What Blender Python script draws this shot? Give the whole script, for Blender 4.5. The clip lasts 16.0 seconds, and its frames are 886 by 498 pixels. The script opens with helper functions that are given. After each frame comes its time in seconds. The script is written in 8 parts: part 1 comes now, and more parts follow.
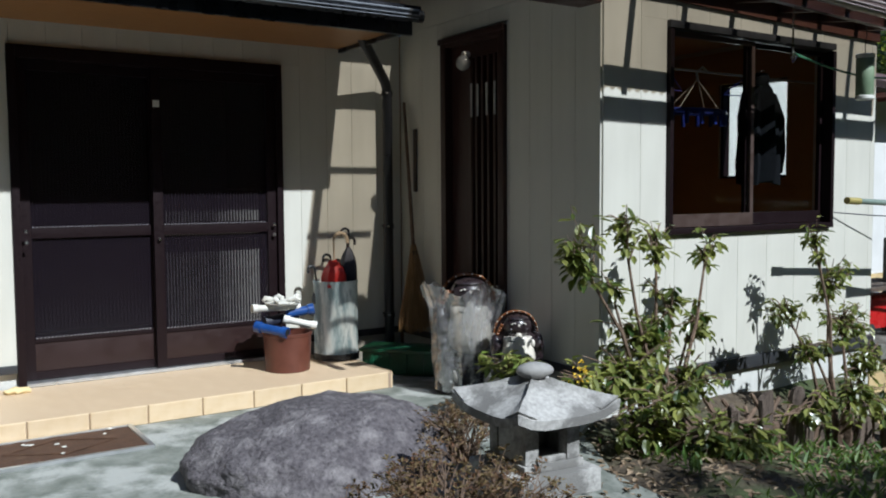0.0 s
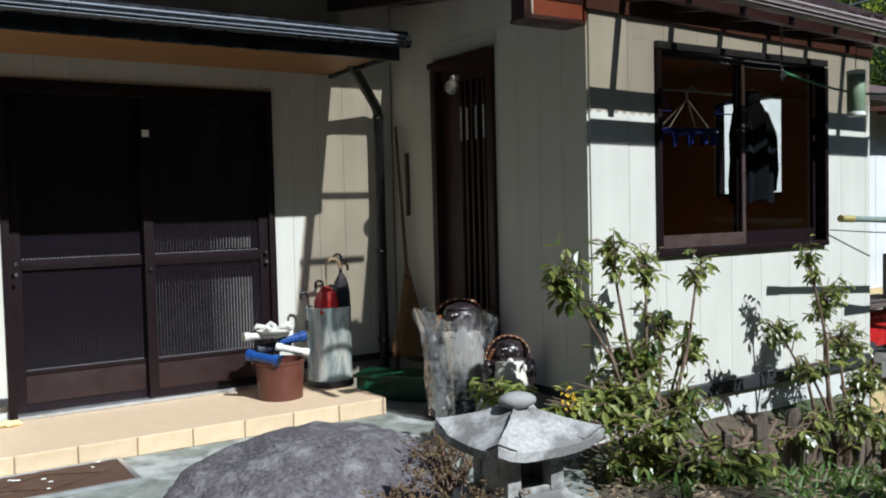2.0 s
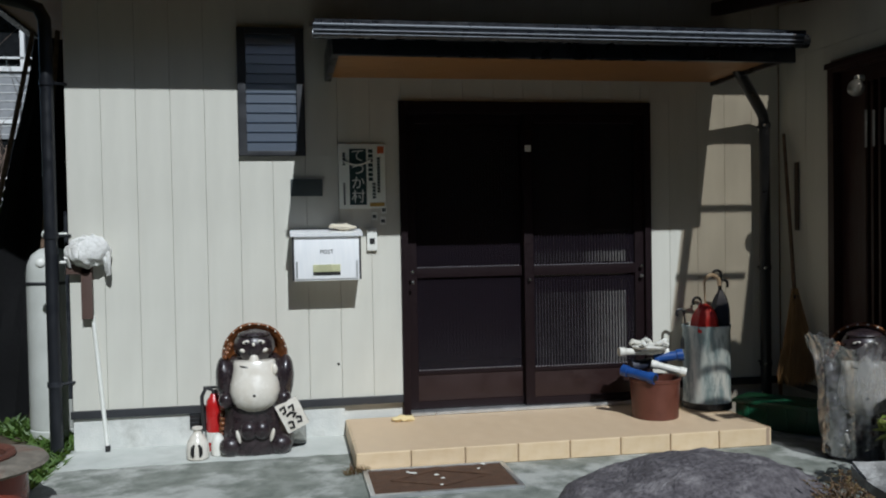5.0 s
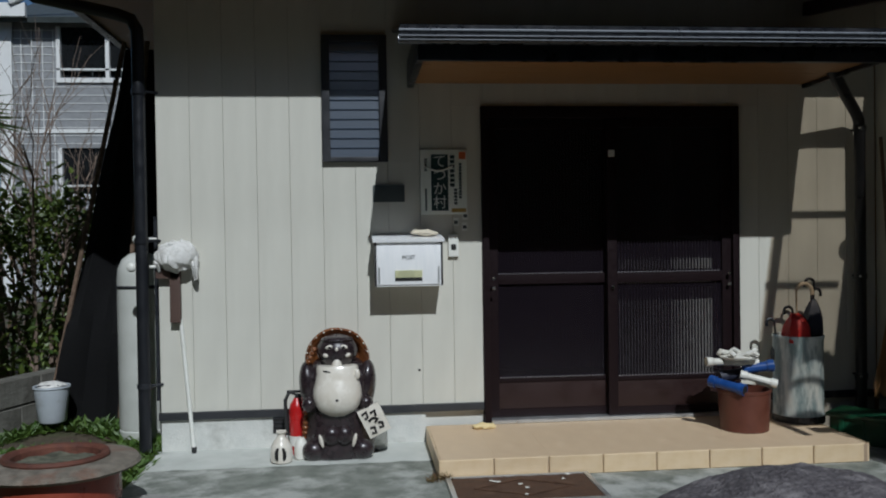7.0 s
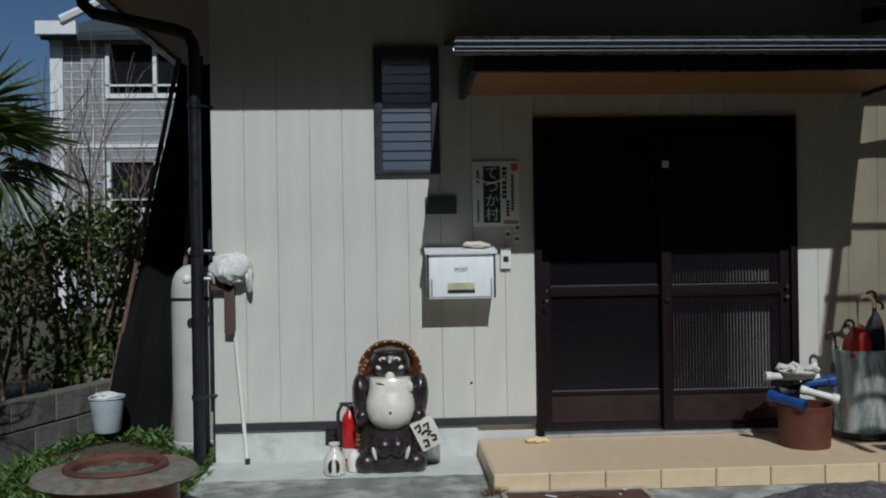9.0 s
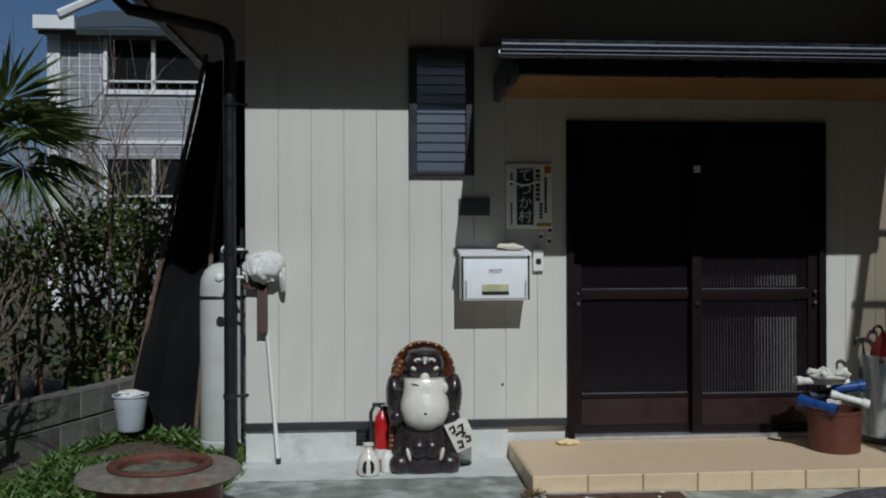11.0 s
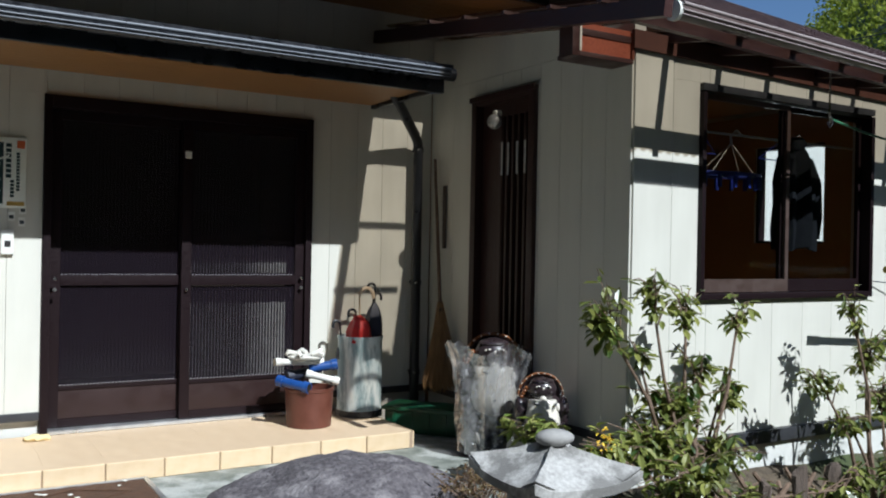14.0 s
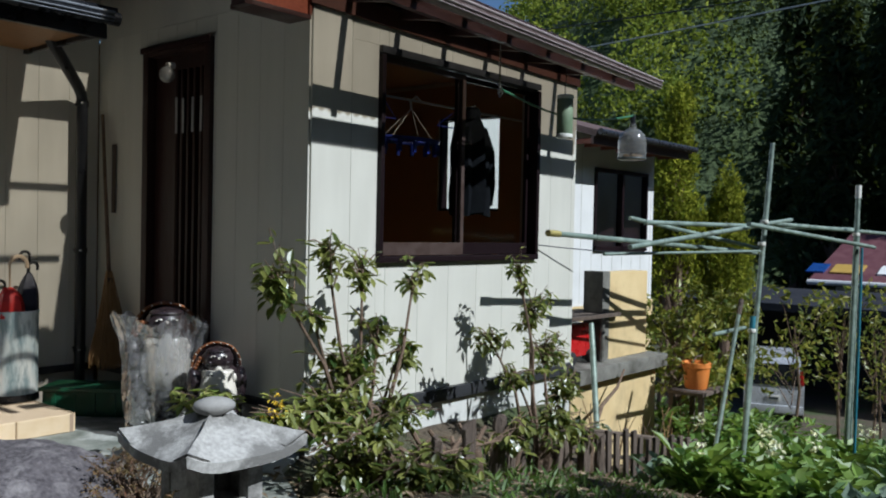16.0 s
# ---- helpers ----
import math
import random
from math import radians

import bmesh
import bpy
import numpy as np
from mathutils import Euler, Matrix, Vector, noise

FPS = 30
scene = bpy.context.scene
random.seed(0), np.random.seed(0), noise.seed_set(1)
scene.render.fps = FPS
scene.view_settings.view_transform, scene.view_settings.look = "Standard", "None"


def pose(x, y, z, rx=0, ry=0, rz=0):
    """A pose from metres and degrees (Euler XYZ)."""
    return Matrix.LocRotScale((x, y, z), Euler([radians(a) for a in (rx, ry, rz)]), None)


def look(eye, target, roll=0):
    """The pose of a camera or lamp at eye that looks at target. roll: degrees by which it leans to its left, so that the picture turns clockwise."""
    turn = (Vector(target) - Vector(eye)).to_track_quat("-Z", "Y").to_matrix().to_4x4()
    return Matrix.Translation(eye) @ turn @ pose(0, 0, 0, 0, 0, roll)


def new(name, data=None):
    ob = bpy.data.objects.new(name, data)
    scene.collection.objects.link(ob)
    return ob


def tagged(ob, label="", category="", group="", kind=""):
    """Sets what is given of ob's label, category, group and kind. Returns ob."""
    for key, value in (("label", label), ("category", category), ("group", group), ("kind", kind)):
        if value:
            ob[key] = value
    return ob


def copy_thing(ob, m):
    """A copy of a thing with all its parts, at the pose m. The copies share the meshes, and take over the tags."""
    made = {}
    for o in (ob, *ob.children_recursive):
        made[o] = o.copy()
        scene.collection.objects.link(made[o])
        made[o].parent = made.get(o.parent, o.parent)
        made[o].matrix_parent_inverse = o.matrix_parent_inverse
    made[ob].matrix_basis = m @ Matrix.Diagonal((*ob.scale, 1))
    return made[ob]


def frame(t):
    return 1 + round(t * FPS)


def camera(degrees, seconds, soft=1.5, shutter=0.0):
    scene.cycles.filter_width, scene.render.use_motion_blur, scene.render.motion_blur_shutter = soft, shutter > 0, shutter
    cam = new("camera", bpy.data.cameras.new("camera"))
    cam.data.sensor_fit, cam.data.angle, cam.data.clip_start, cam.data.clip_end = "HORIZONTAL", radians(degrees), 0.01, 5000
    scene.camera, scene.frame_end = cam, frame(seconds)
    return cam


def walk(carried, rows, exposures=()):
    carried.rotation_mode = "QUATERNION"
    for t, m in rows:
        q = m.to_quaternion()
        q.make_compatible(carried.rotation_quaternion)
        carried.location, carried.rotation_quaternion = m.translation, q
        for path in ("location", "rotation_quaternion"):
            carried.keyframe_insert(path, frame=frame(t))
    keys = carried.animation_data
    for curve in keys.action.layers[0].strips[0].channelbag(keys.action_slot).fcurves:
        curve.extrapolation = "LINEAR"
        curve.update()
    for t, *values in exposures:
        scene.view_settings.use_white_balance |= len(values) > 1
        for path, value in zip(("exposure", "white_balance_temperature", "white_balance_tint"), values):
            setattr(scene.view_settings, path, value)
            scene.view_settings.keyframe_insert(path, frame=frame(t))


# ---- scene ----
cam = camera(54.0, 16.0, soft=2.0)
PATH = [
    (0, (-0.693, -5.62, 1.247), (0.405, -3.954, 1.116), -0.4),
    (0.5, (-0.596, -5.641, 1.291), (0.494, -3.969, 1.171), -0.6),
    (1, (-0.585, -5.647, 1.286), (0.516, -3.981, 1.178), -1.0),
    (1.5, (-0.574, -5.659, 1.291), (0.521, -3.988, 1.188), -1.2),
    (2, (-0.575, -5.658, 1.29), (0.506, -3.977, 1.199), -1.4),
    (2.5, (-0.546, -5.661, 1.282), (0.502, -3.96, 1.202), -1.5),
    (3, (-0.671, -5.683, 1.282), (0.283, -3.927, 1.203), -1.1),
    (3.5, (-0.694, -5.621, 1.253), (0.117, -3.794, 1.201), -0.3),
    (4, (-0.715, -5.561, 1.302), (-0.11, -3.656, 1.242), -0.4),
    (4.5, (-0.737, -5.524, 1.301), (-0.277, -3.579, 1.247), -0.5),
    (5, (-0.706, -5.508, 1.317), (-0.356, -3.539, 1.265), -1.0),
    (7.5, (-0.805, -5.455, 1.305), (-0.626, -3.463, 1.283), -1.0),
    (8, (-0.81, -5.453, 1.298), (-0.659, -3.459, 1.292), -1.3),
    (8.5, (-0.814, -5.439, 1.299), (-0.695, -3.443, 1.298), -1.1),
    (9, (-0.875, -5.433, 1.307), (-0.765, -3.436, 1.305), -0.9),
    (11.5, (-1.201, -5.406, 1.314), (-1.019, -3.414, 1.315), 0.5),
    (12, (-1.129, -5.382, 1.298), (-0.773, -3.414, 1.307), 1.1),
    (12.5, (-0.973, -5.377, 1.293), (-0.394, -3.463, 1.305), 1.2),
    (13, (-0.858, -5.441, 1.293), (-0.09, -3.594, 1.301), 0.8),
    (13.5, (-0.644, -5.598, 1.246), (0.256, -3.812, 1.263), 1.0),
    (14, (-0.615, -5.601, 1.262), (0.416, -3.887, 1.257), 1.1),
    (14.5, (-0.582, -5.582, 1.255), (0.575, -3.951, 1.236), 1.0),
    (15, (-0.499, -5.592, 1.246), (0.812, -4.082, 1.214), 1.0),
    (15.5, (-0.44, -5.582, 1.228), (0.995, -4.189, 1.182), 1.1),
    (16, (-0.381, -5.574, 1.189), (1.154, -4.292, 1.143), 1.2),
]
EXPOSURES = [(t, e, 5350 if 12.2 < t < 12.8 else 5440 if 4.2 < t < 12.8 else 5390, 8.5) for t, e in ((0, 0.17), (1, 0.30), (2.5, 0.35), (3, 0.38), (3.5, 0.32), (4, 0.12), (4.5, -0.25), (5, -0.5), (7.5, -0.84), (9, -0.85),
             (11.5, -0.9), (12, -0.8), (12.5, -0.55), (13, 0.04), (13.5, 0.3), (14, 0.36), (14.5, 0.28), (15, 0.15), (15.5, 0.08), (16, 0.02))]
walk(cam, [(t, look(eye, target, roll)) for t, eye, target, roll in PATH], EXPOSURES)


# ---- light: spring noon, sun behind the camera, clear sky ----
SUN_WAY = Vector((-0.155, 1.04, -1.02))


def daylight():
    w = bpy.data.worlds.new("world")
    scene.world = w
    w.use_nodes = True
    nt = w.node_tree
    sky = nt.nodes.new("ShaderNodeTexSky")
    sky.sky_type, sky.sun_disc = "NISHITA", False
    sky.sun_elevation, sky.sun_rotation = radians(44), radians(171.5)
    sky.ozone_density = 4.0
    nt.links.new(sky.outputs[0], nt.nodes["Background"].inputs[0])
    nt.nodes["Background"].inputs[1].default_value = 0.06
    sun = new("sun", bpy.data.lights.new("sun", "SUN"))
    sun.data.energy, sun.data.angle, sun.data.color = 5.0, radians(0.53), (1.0, 0.945, 0.84)
    sun.matrix_world = look((0, 0, 20), Vector((0, 0, 20)) + SUN_WAY)


daylight()


# ---- materials ----
def tree_of(name):
    m = bpy.data.materials.new(name)
    m.use_nodes = True
    nt = m.node_tree
    return m, nt, nt.nodes["Principled BSDF"]


def mix_rgb(nt, a, b, fac, blend="MIX"):
    n = nt.nodes.new("ShaderNodeMix")
    n.data_type, n.blend_type = "RGBA", blend
    for sock, v in ((n.inputs[0], fac), (n.inputs[6], a), (n.inputs[7], b)):
        if isinstance(v, bpy.types.NodeSocket):
            nt.links.new(v, sock)
        elif isinstance(v, (int, float)):
            sock.default_value = v
        else:
            sock.default_value = (*v, 1)
    return n.outputs[2]


def ramp(nt, src, lo, hi, a=0.0, b=1.0):
    n = nt.nodes.new("ShaderNodeMapRange")
    nt.links.new(src, n.inputs[0])
    n.inputs[1].default_value, n.inputs[2].default_value, n.inputs[3].default_value, n.inputs[4].default_value = lo, hi, a, b
    return n.outputs[0]


def noise_tex(nt, scale, detail=4.0, stretch=(1, 1, 1), rough=0.55):
    co = nt.nodes.new("ShaderNodeTexCoord")
    mp = nt.nodes.new("ShaderNodeMapping")
    mp.inputs[3].default_value = stretch
    tx = nt.nodes.new("ShaderNodeTexNoise")
    tx.inputs["Scale"].default_value, tx.inputs["Detail"].default_value, tx.inputs["Roughness"].default_value = scale, detail, rough
    nt.links.new(co.outputs["Object"], mp.inputs[0])
    nt.links.new(mp.outputs[0], tx.inputs[0])
    return tx.outputs[0]


def surf(name, c, c2=None, scale=9, rough=0.6, metal=0.0, bump=0.15, bscale=70, stain=None, sscale=1.6, slo=0.52, shi=0.7,
         stretch=(1, 1, 1), rand=0.0, island=0.0, coat=0.0, depth=0.01, rvar=0.12):
    """A procedural surface: grain between c and c2, larger stains, relief, and roughness that varies."""
    m, nt, bs = tree_of(name)
    c2 = c2 or tuple(min(1, v * 1.25) for v in c)
    n1 = noise_tex(nt, scale, 5, stretch)
    col = mix_rgb(nt, c, c2, ramp(nt, n1, 0.32, 0.68))
    if stain:
        n2 = noise_tex(nt, sscale, 6, stretch, 0.65)
        col = mix_rgb(nt, col, stain, ramp(nt, n2, slo, shi, 0, 0.85))
    if rand or island:
        if rand:
            r = nt.nodes.new("ShaderNodeObjectInfo").outputs["Random"]
        else:
            r = nt.nodes.new("ShaderNodeNewGeometry").outputs["Random Per Island"]
        k = rand or island
        g = ramp(nt, r, 0, 1, 1 - k, 1 + k)
        hs = nt.nodes.new("ShaderNodeHueSaturation")
        nt.links.new(g, hs.inputs["Value"])
        if island:
            nt.links.new(ramp(nt, r, 0, 1, 0.47, 0.52), hs.inputs["Hue"])
        nt.links.new(col, hs.inputs["Color"])
        col = hs.outputs[0]
    nt.links.new(col, bs.inputs["Base Color"])
    nt.links.new(ramp(nt, n1, 0.3, 0.7, max(0.02, rough - rvar), min(1, rough + rvar)), bs.inputs["Roughness"])
    bs.inputs["Metallic"].default_value = metal
    bs.inputs["Coat Weight"].default_value = coat
    if bump:
        b = nt.nodes.new("ShaderNodeBump")
        b.inputs["Strength"].default_value, b.inputs["Distance"].default_value = bump, depth
        nt.links.new(noise_tex(nt, bscale, 5, stretch), b.inputs["Height"])
        nt.links.new(b.outputs[0], bs.inputs["Normal"])
    return m


def glass(name, tint=(0.5, 0.5, 0.5), gloss=0.03, shine=0.04, haze=0.0, hue=(0.8, 0.8, 0.78), wrinkle=0.0):
    """A thin pane: clear tint with a Fresnel gloss."""
    m, nt, bs = tree_of(name)
    nt.nodes.remove(bs)
    tr = nt.nodes.new("ShaderNodeBsdfTransparent")
    tr.inputs[0].default_value = (*tint, 1)
    gl = nt.nodes.new("ShaderNodeBsdfGlossy")
    gl.inputs["Roughness"].default_value = gloss
    base = tr.outputs[0]
    if haze:
        df = nt.nodes.new("ShaderNodeBsdfTranslucent")
        df.inputs[0].default_value = (*hue, 1)
        d2 = nt.nodes.new("ShaderNodeBsdfDiffuse")
        d2.inputs[0].default_value = (*hue, 1)
        a = nt.nodes.new("ShaderNodeMixShader")
        nt.links.new(df.outputs[0], a.inputs[1]), nt.links.new(d2.outputs[0], a.inputs[2])
        b = nt.nodes.new("ShaderNodeMixShader")
        b.inputs[0].default_value = haze
        if wrinkle:
            # Whitened streaks in the haze imitate glints on the film's folds.
            nt.links.new(ramp(nt, noise_tex(nt, 8, 6, (1, 1, 0.35), 0.7), 0.46, 0.60, haze * 0.25, min(1, haze * 2.2)), b.inputs[0])
        nt.links.new(base, b.inputs[1]), nt.links.new(a.outputs[0], b.inputs[2])
        base = b.outputs[0]
    lw = nt.nodes.new("ShaderNodeLayerWeight")
    lw.inputs[0].default_value = 0.5
    pw = nt.nodes.new("ShaderNodeMath")
    pw.operation = "POWER"
    pw.inputs[1].default_value = 4.0
    nt.links.new(lw.outputs["Facing"], pw.inputs[0])
    fres = ramp(nt, pw.outputs[0], 0, 1, shine, 0.9)
    bp = nt.nodes.new("ShaderNodeBump")
    bp.inputs["Strength"].default_value, bp.inputs["Distance"].default_value = 0.05 + wrinkle, 0.01 + 0.02 * wrinkle
    nt.links.new(noise_tex(nt, 3.0 + 12 * wrinkle), bp.inputs["Height"])
    nt.links.new(bp.outputs[0], gl.inputs["Normal"])
    mx = nt.nodes.new("ShaderNodeMixShader")
    nt.links.new(fres, mx.inputs[0])
    nt.links.new(base, mx.inputs[1]), nt.links.new(gl.outputs[0], mx.inputs[2])
    nt.links.new(mx.outputs[0], nt.nodes["Material Output"].inputs[0])
    return m


def leafy(name, c, c2, rough=0.38, through_light=0.35, vary=0.3):
    m, nt, bs = tree_of(name)
    r = nt.nodes.new("ShaderNodeNewGeometry").outputs["Random Per Island"]
    col = mix_rgb(nt, c, c2, r)
    n = noise_tex(nt, 2.5, 3)
    hs = nt.nodes.new("ShaderNodeHueSaturation")
    nt.links.new(ramp(nt, n, 0.3, 0.7, 1 - vary, 1 + vary), hs.inputs["Value"])
    nt.links.new(col, hs.inputs["Color"])
    nt.links.new(hs.outputs[0], bs.inputs["Base Color"])
    bs.inputs["Roughness"].default_value = rough
    tl = nt.nodes.new("ShaderNodeBsdfTranslucent")
    nt.links.new(mix_rgb(nt, hs.outputs[0], (0.35, 0.42, 0.03), 0.35), tl.inputs[0])
    mx = nt.nodes.new("ShaderNodeMixShader")
    mx.inputs[0].default_value = through_light
    nt.links.new(bs.outputs[0], mx.inputs[1]), nt.links.new(tl.outputs[0], mx.inputs[2])
    nt.links.new(mx.outputs[0], nt.nodes["Material Output"].inputs[0])
    return m


SIDING = surf("siding_paint", (0.565, 0.552, 0.485), (0.635, 0.622, 0.548), 5, 0.55, bump=0.12, bscale=240, stain=(0.47, 0.465, 0.43), sscale=0.9, slo=0.55, shi=0.8, stretch=(1, 1, 0.25), depth=0.002)
SIDING_BACK = surf("siding_joint", (0.50, 0.49, 0.45), rough=0.8)
PLINTH = surf("plinth_cement", (0.54, 0.55, 0.52), (0.64, 0.64, 0.60), 7, 0.85, bump=0.3, bscale=90, stain=(0.30, 0.30, 0.27), sscale=2.2)
FLASH = surf("dark_flashing", (0.035, 0.036, 0.040), rough=0.45, metal=0.2, bump=0.05)
SOFFIT = surf("soffit_wood", (0.25, 0.118, 0.036), (0.33, 0.17, 0.058), 6, 0.5, stretch=(0.6, 14, 14), bump=0.15, bscale=18)
DARKROOF = surf("black_roof_steel", (0.012, 0.013, 0.017), (0.02, 0.022, 0.028), 12, 0.32, metal=0.35, bump=0.05, stain=(0.04, 0.04, 0.045), sscale=3)
GUTTER = surf("grey_gutter", (0.028, 0.030, 0.036), (0.045, 0.048, 0.056), 15, 0.3, metal=0.3, bump=0.05)
PIPE_BLACK = surf("black_pipe", (0.011, 0.012, 0.015), rough=0.38, bump=0.06)
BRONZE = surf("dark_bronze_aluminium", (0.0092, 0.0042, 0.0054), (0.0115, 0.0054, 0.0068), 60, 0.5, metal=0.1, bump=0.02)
BRONZE.node_tree.nodes["Principled BSDF"].inputs["Specular IOR Level"].default_value = 0.22
KICK = surf("brown_door_panel", (0.017, 0.0058, 0.0052), (0.022, 0.0074, 0.0066), 10, 0.5, metal=0.1, bump=0.06, stain=(0.028, 0.015, 0.014), sscale=5, slo=0.6, shi=0.9)
DOORWOOD = surf("dark_red_door_wood", (0.020, 0.007, 0.006), (0.034, 0.011, 0.008), 7, 0.5, stretch=(9, 9, 0.7), bump=0.2, bscale=25)
CHROME = surf("worn_chrome", (0.62, 0.62, 0.60), rough=0.22, metal=1.0, bump=0.03)
WHITEPL = surf("white_plastic", (0.72, 0.72, 0.66), (0.8, 0.8, 0.75), 20, 0.4, bump=0.04)
TILE = surf("beige_step_tile", (0.61, 0.455, 0.29), (0.67, 0.515, 0.34), 14, 0.55, bump=0.15, bscale=160, stain=(0.45, 0.31, 0.20), sscale=2.0, slo=0.55, shi=0.85, rand=0.012)
TILE_FACE = surf("pale_edge_tile", (0.63, 0.475, 0.285), (0.69, 0.54, 0.35), 14, 0.5, bump=0.12, bscale=160, stain=(0.5, 0.36, 0.22), sscale=3.5, slo=0.56, shi=0.85, rand=0.06)
GROUT = surf("tile_grout", (0.30, 0.22, 0.15), rough=0.9, bump=0.3)
STEEL = surf("zinc_sheet", (0.56, 0.70, 0.77), (0.90, 0.95, 0.97), 11, 0.36, metal=0.0, bump=0.3, bscale=14, stain=(0.22, 0.33, 0.39), sscale=9, slo=0.47, shi=0.58, stretch=(1, 1, 0.28), depth=0.008)
POTBROWN = surf("brown_plastic_pot", (0.095, 0.030, 0.019), (0.125, 0.042, 0.026), 15, 0.45, bump=0.08)
BLUE = surf("blue_plastic", (0.012, 0.045, 0.18), (0.02, 0.075, 0.28), 12, 0.35, bump=0.05)
OFFWHITE = surf("weathered_white_plastic", (0.66, 0.64, 0.57), (0.76, 0.75, 0.69), 20, 0.5, bump=0.08, stain=(0.42, 0.39, 0.32), sscale=9)
RED = surf("red_enamel", (0.42, 0.012, 0.012), (0.5, 0.02, 0.02), 12, 0.3, bump=0.03, coat=0.3)
REDCLOTH = surf("red_nylon", (0.50, 0.015, 0.012), (0.62, 0.025, 0.02), 40, 0.55, bump=0.3, bscale=26, depth=0.01)
NAVY = surf("navy_nylon", (0.012, 0.014, 0.028), (0.02, 0.024, 0.045), 40, 0.55, bump=0.3, bscale=30)
STRAW = surf("broom_straw", (0.24, 0.14, 0.055), (0.38, 0.24, 0.11), 30, 0.8, bump=0.4, bscale=120, stretch=(1, 1, 0.1))
GREENPL = surf("dark_green_plastic", (0.010, 0.065, 0.030), (0.016, 0.09, 0.042), 9, 0.4, bump=0.1)
CERAM = surf("brown_glaze", (0.018, 0.013, 0.015), (0.034, 0.023, 0.025), 22, 0.3, bump=0.08, bscale=35, coat=0.4)
CREAM = surf("cream_glaze", (0.66, 0.61, 0.52), (0.74, 0.70, 0.62), 14, 0.25, bump=0.03, coat=0.3, stain=(0.52, 0.46, 0.36), sscale=12, slo=0.6, shi=0.85)
HATGL = surf("amber_glaze", (0.11, 0.036, 0.012), (0.23, 0.085, 0.025), 26, 0.3, bump=0.35, bscale=55, coat=0.3)
INK = surf("black_ink", (0.012, 0.011, 0.011), rough=0.6, bump=0)
GRANITE = surf("lantern_granite", (0.33, 0.32, 0.30), (0.50, 0.49, 0.465), 60, 0.85, bump=0.5, bscale=110, stain=(0.15, 0.145, 0.135), sscale=4.2, slo=0.45, shi=0.56, depth=0.006)
BOULDER = surf("boulder_rock", (0.055, 0.048, 0.053), (0.15, 0.135, 0.142), 46, 0.8, bump=0.8, bscale=60, stain=(0.27, 0.25, 0.25), sscale=9, slo=0.50, shi=0.68, depth=0.02)
COBBLE = surf("river_stone", (0.24, 0.235, 0.225), (0.34, 0.33, 0.31), 18, 0.7, bump=0.2, bscale=80)
YARD = surf("yard_cement", (0.14, 0.155, 0.13), (0.29, 0.30, 0.265), 9, 0.85, bump=0.6, bscale=45, stain=(0.46, 0.465, 0.43), sscale=2.3, slo=0.49, shi=0.60, depth=0.012)
SOIL = surf("garden_soil", (0.060, 0.045, 0.030), (0.11, 0.085, 0.055), 14, 0.95, bump=1.0, bscale=22, stain=(0.045, 0.07, 0.018), sscale=1.1, slo=0.47, shi=0.6, depth=0.03)
MATFIB = surf("coir_mat", (0.075, 0.038, 0.020), (0.12, 0.062, 0.034), 16, 0.95, bump=0.9, bscale=160, stain=(0.16, 0.10, 0.06), sscale=5, slo=0.56, shi=0.75)
ALU = surf("aluminium_edge", (0.55, 0.56, 0.56), (0.65, 0.66, 0.66), 12, 0.38, metal=0.8, bump=0.05)
POSTBOX = surf("stainless_mailbox", (0.88, 0.89, 0.90), (0.94, 0.94, 0.94), 6, 0.42, metal=0.12, bump=0.06, bscale=40, stretch=(14, 1, 1))
PAPER = surf("sign_board", (0.80, 0.83, 0.76), (0.86, 0.88, 0.82), 8, 0.5, bump=0.02)
SIGNDARK = surf("sign_dark_green", (0.012, 0.035, 0.038), (0.02, 0.05, 0.05), 8, 0.5, bump=0.02)
GREYPLATE = surf("grey_name_plate", (0.055, 0.065, 0.065), rough=0.5, bump=0.1)
OCHRE = surf("ochre_print", (0.42, 0.27, 0.06), rough=0.5, bump=0)
ORANGEPR = surf("orange_print", (0.5, 0.12, 0.04), rough=0.5, bump=0)
BEAM = surf("stained_timber", (0.036, 0.015, 0.013), (0.062, 0.026, 0.022), 7, 0.42, stretch=(1, 1, 9), bump=0.25, bscale=30)
BEAMRED = surf("red_brown_timber", (0.13, 0.032, 0.016), (0.19, 0.050, 0.024), 7, 0.55, stretch=(9, 1, 9), bump=0.2, bscale=30)
WOODOLD = surf("grey_old_wood", (0.075, 0.055, 0.042), (0.15, 0.115, 0.09), 8, 0.9, stretch=(8, 8, 0.8), bump=0.7, bscale=24, rand=0.25, depth=0.015)
BARK = surf("brown_bark", (0.10, 0.065, 0.042), (0.21, 0.145, 0.10), 22, 0.9, bump=0.8, bscale=45, depth=0.01)
PANELRED = surf("red_stained_board", (0.24, 0.055, 0.025), (0.34, 0.085, 0.038), 7, 0.5, stretch=(9, 1, 9), bump=0.2, bscale=30)
TWIG = surf("dry_twig", (0.15, 0.11, 0.085), (0.27, 0.20, 0.155), 25, 0.9, bump=0.4)
POLE = surf("green_grey_pole", (0.20, 0.26, 0.22), (0.33, 0.40, 0.34), 12, 0.4, metal=0.25, bump=0.08, stain=(0.12, 0.13, 0.10), sscale=8)
TEALBAND = surf("teal_tape", (0.03, 0.15, 0.20), rough=0.5, bump=0.03)
ORANGE = surf("orange_terracotta", (0.72, 0.22, 0.035), (0.80, 0.28, 0.06), 12, 0.6, bump=0.1)
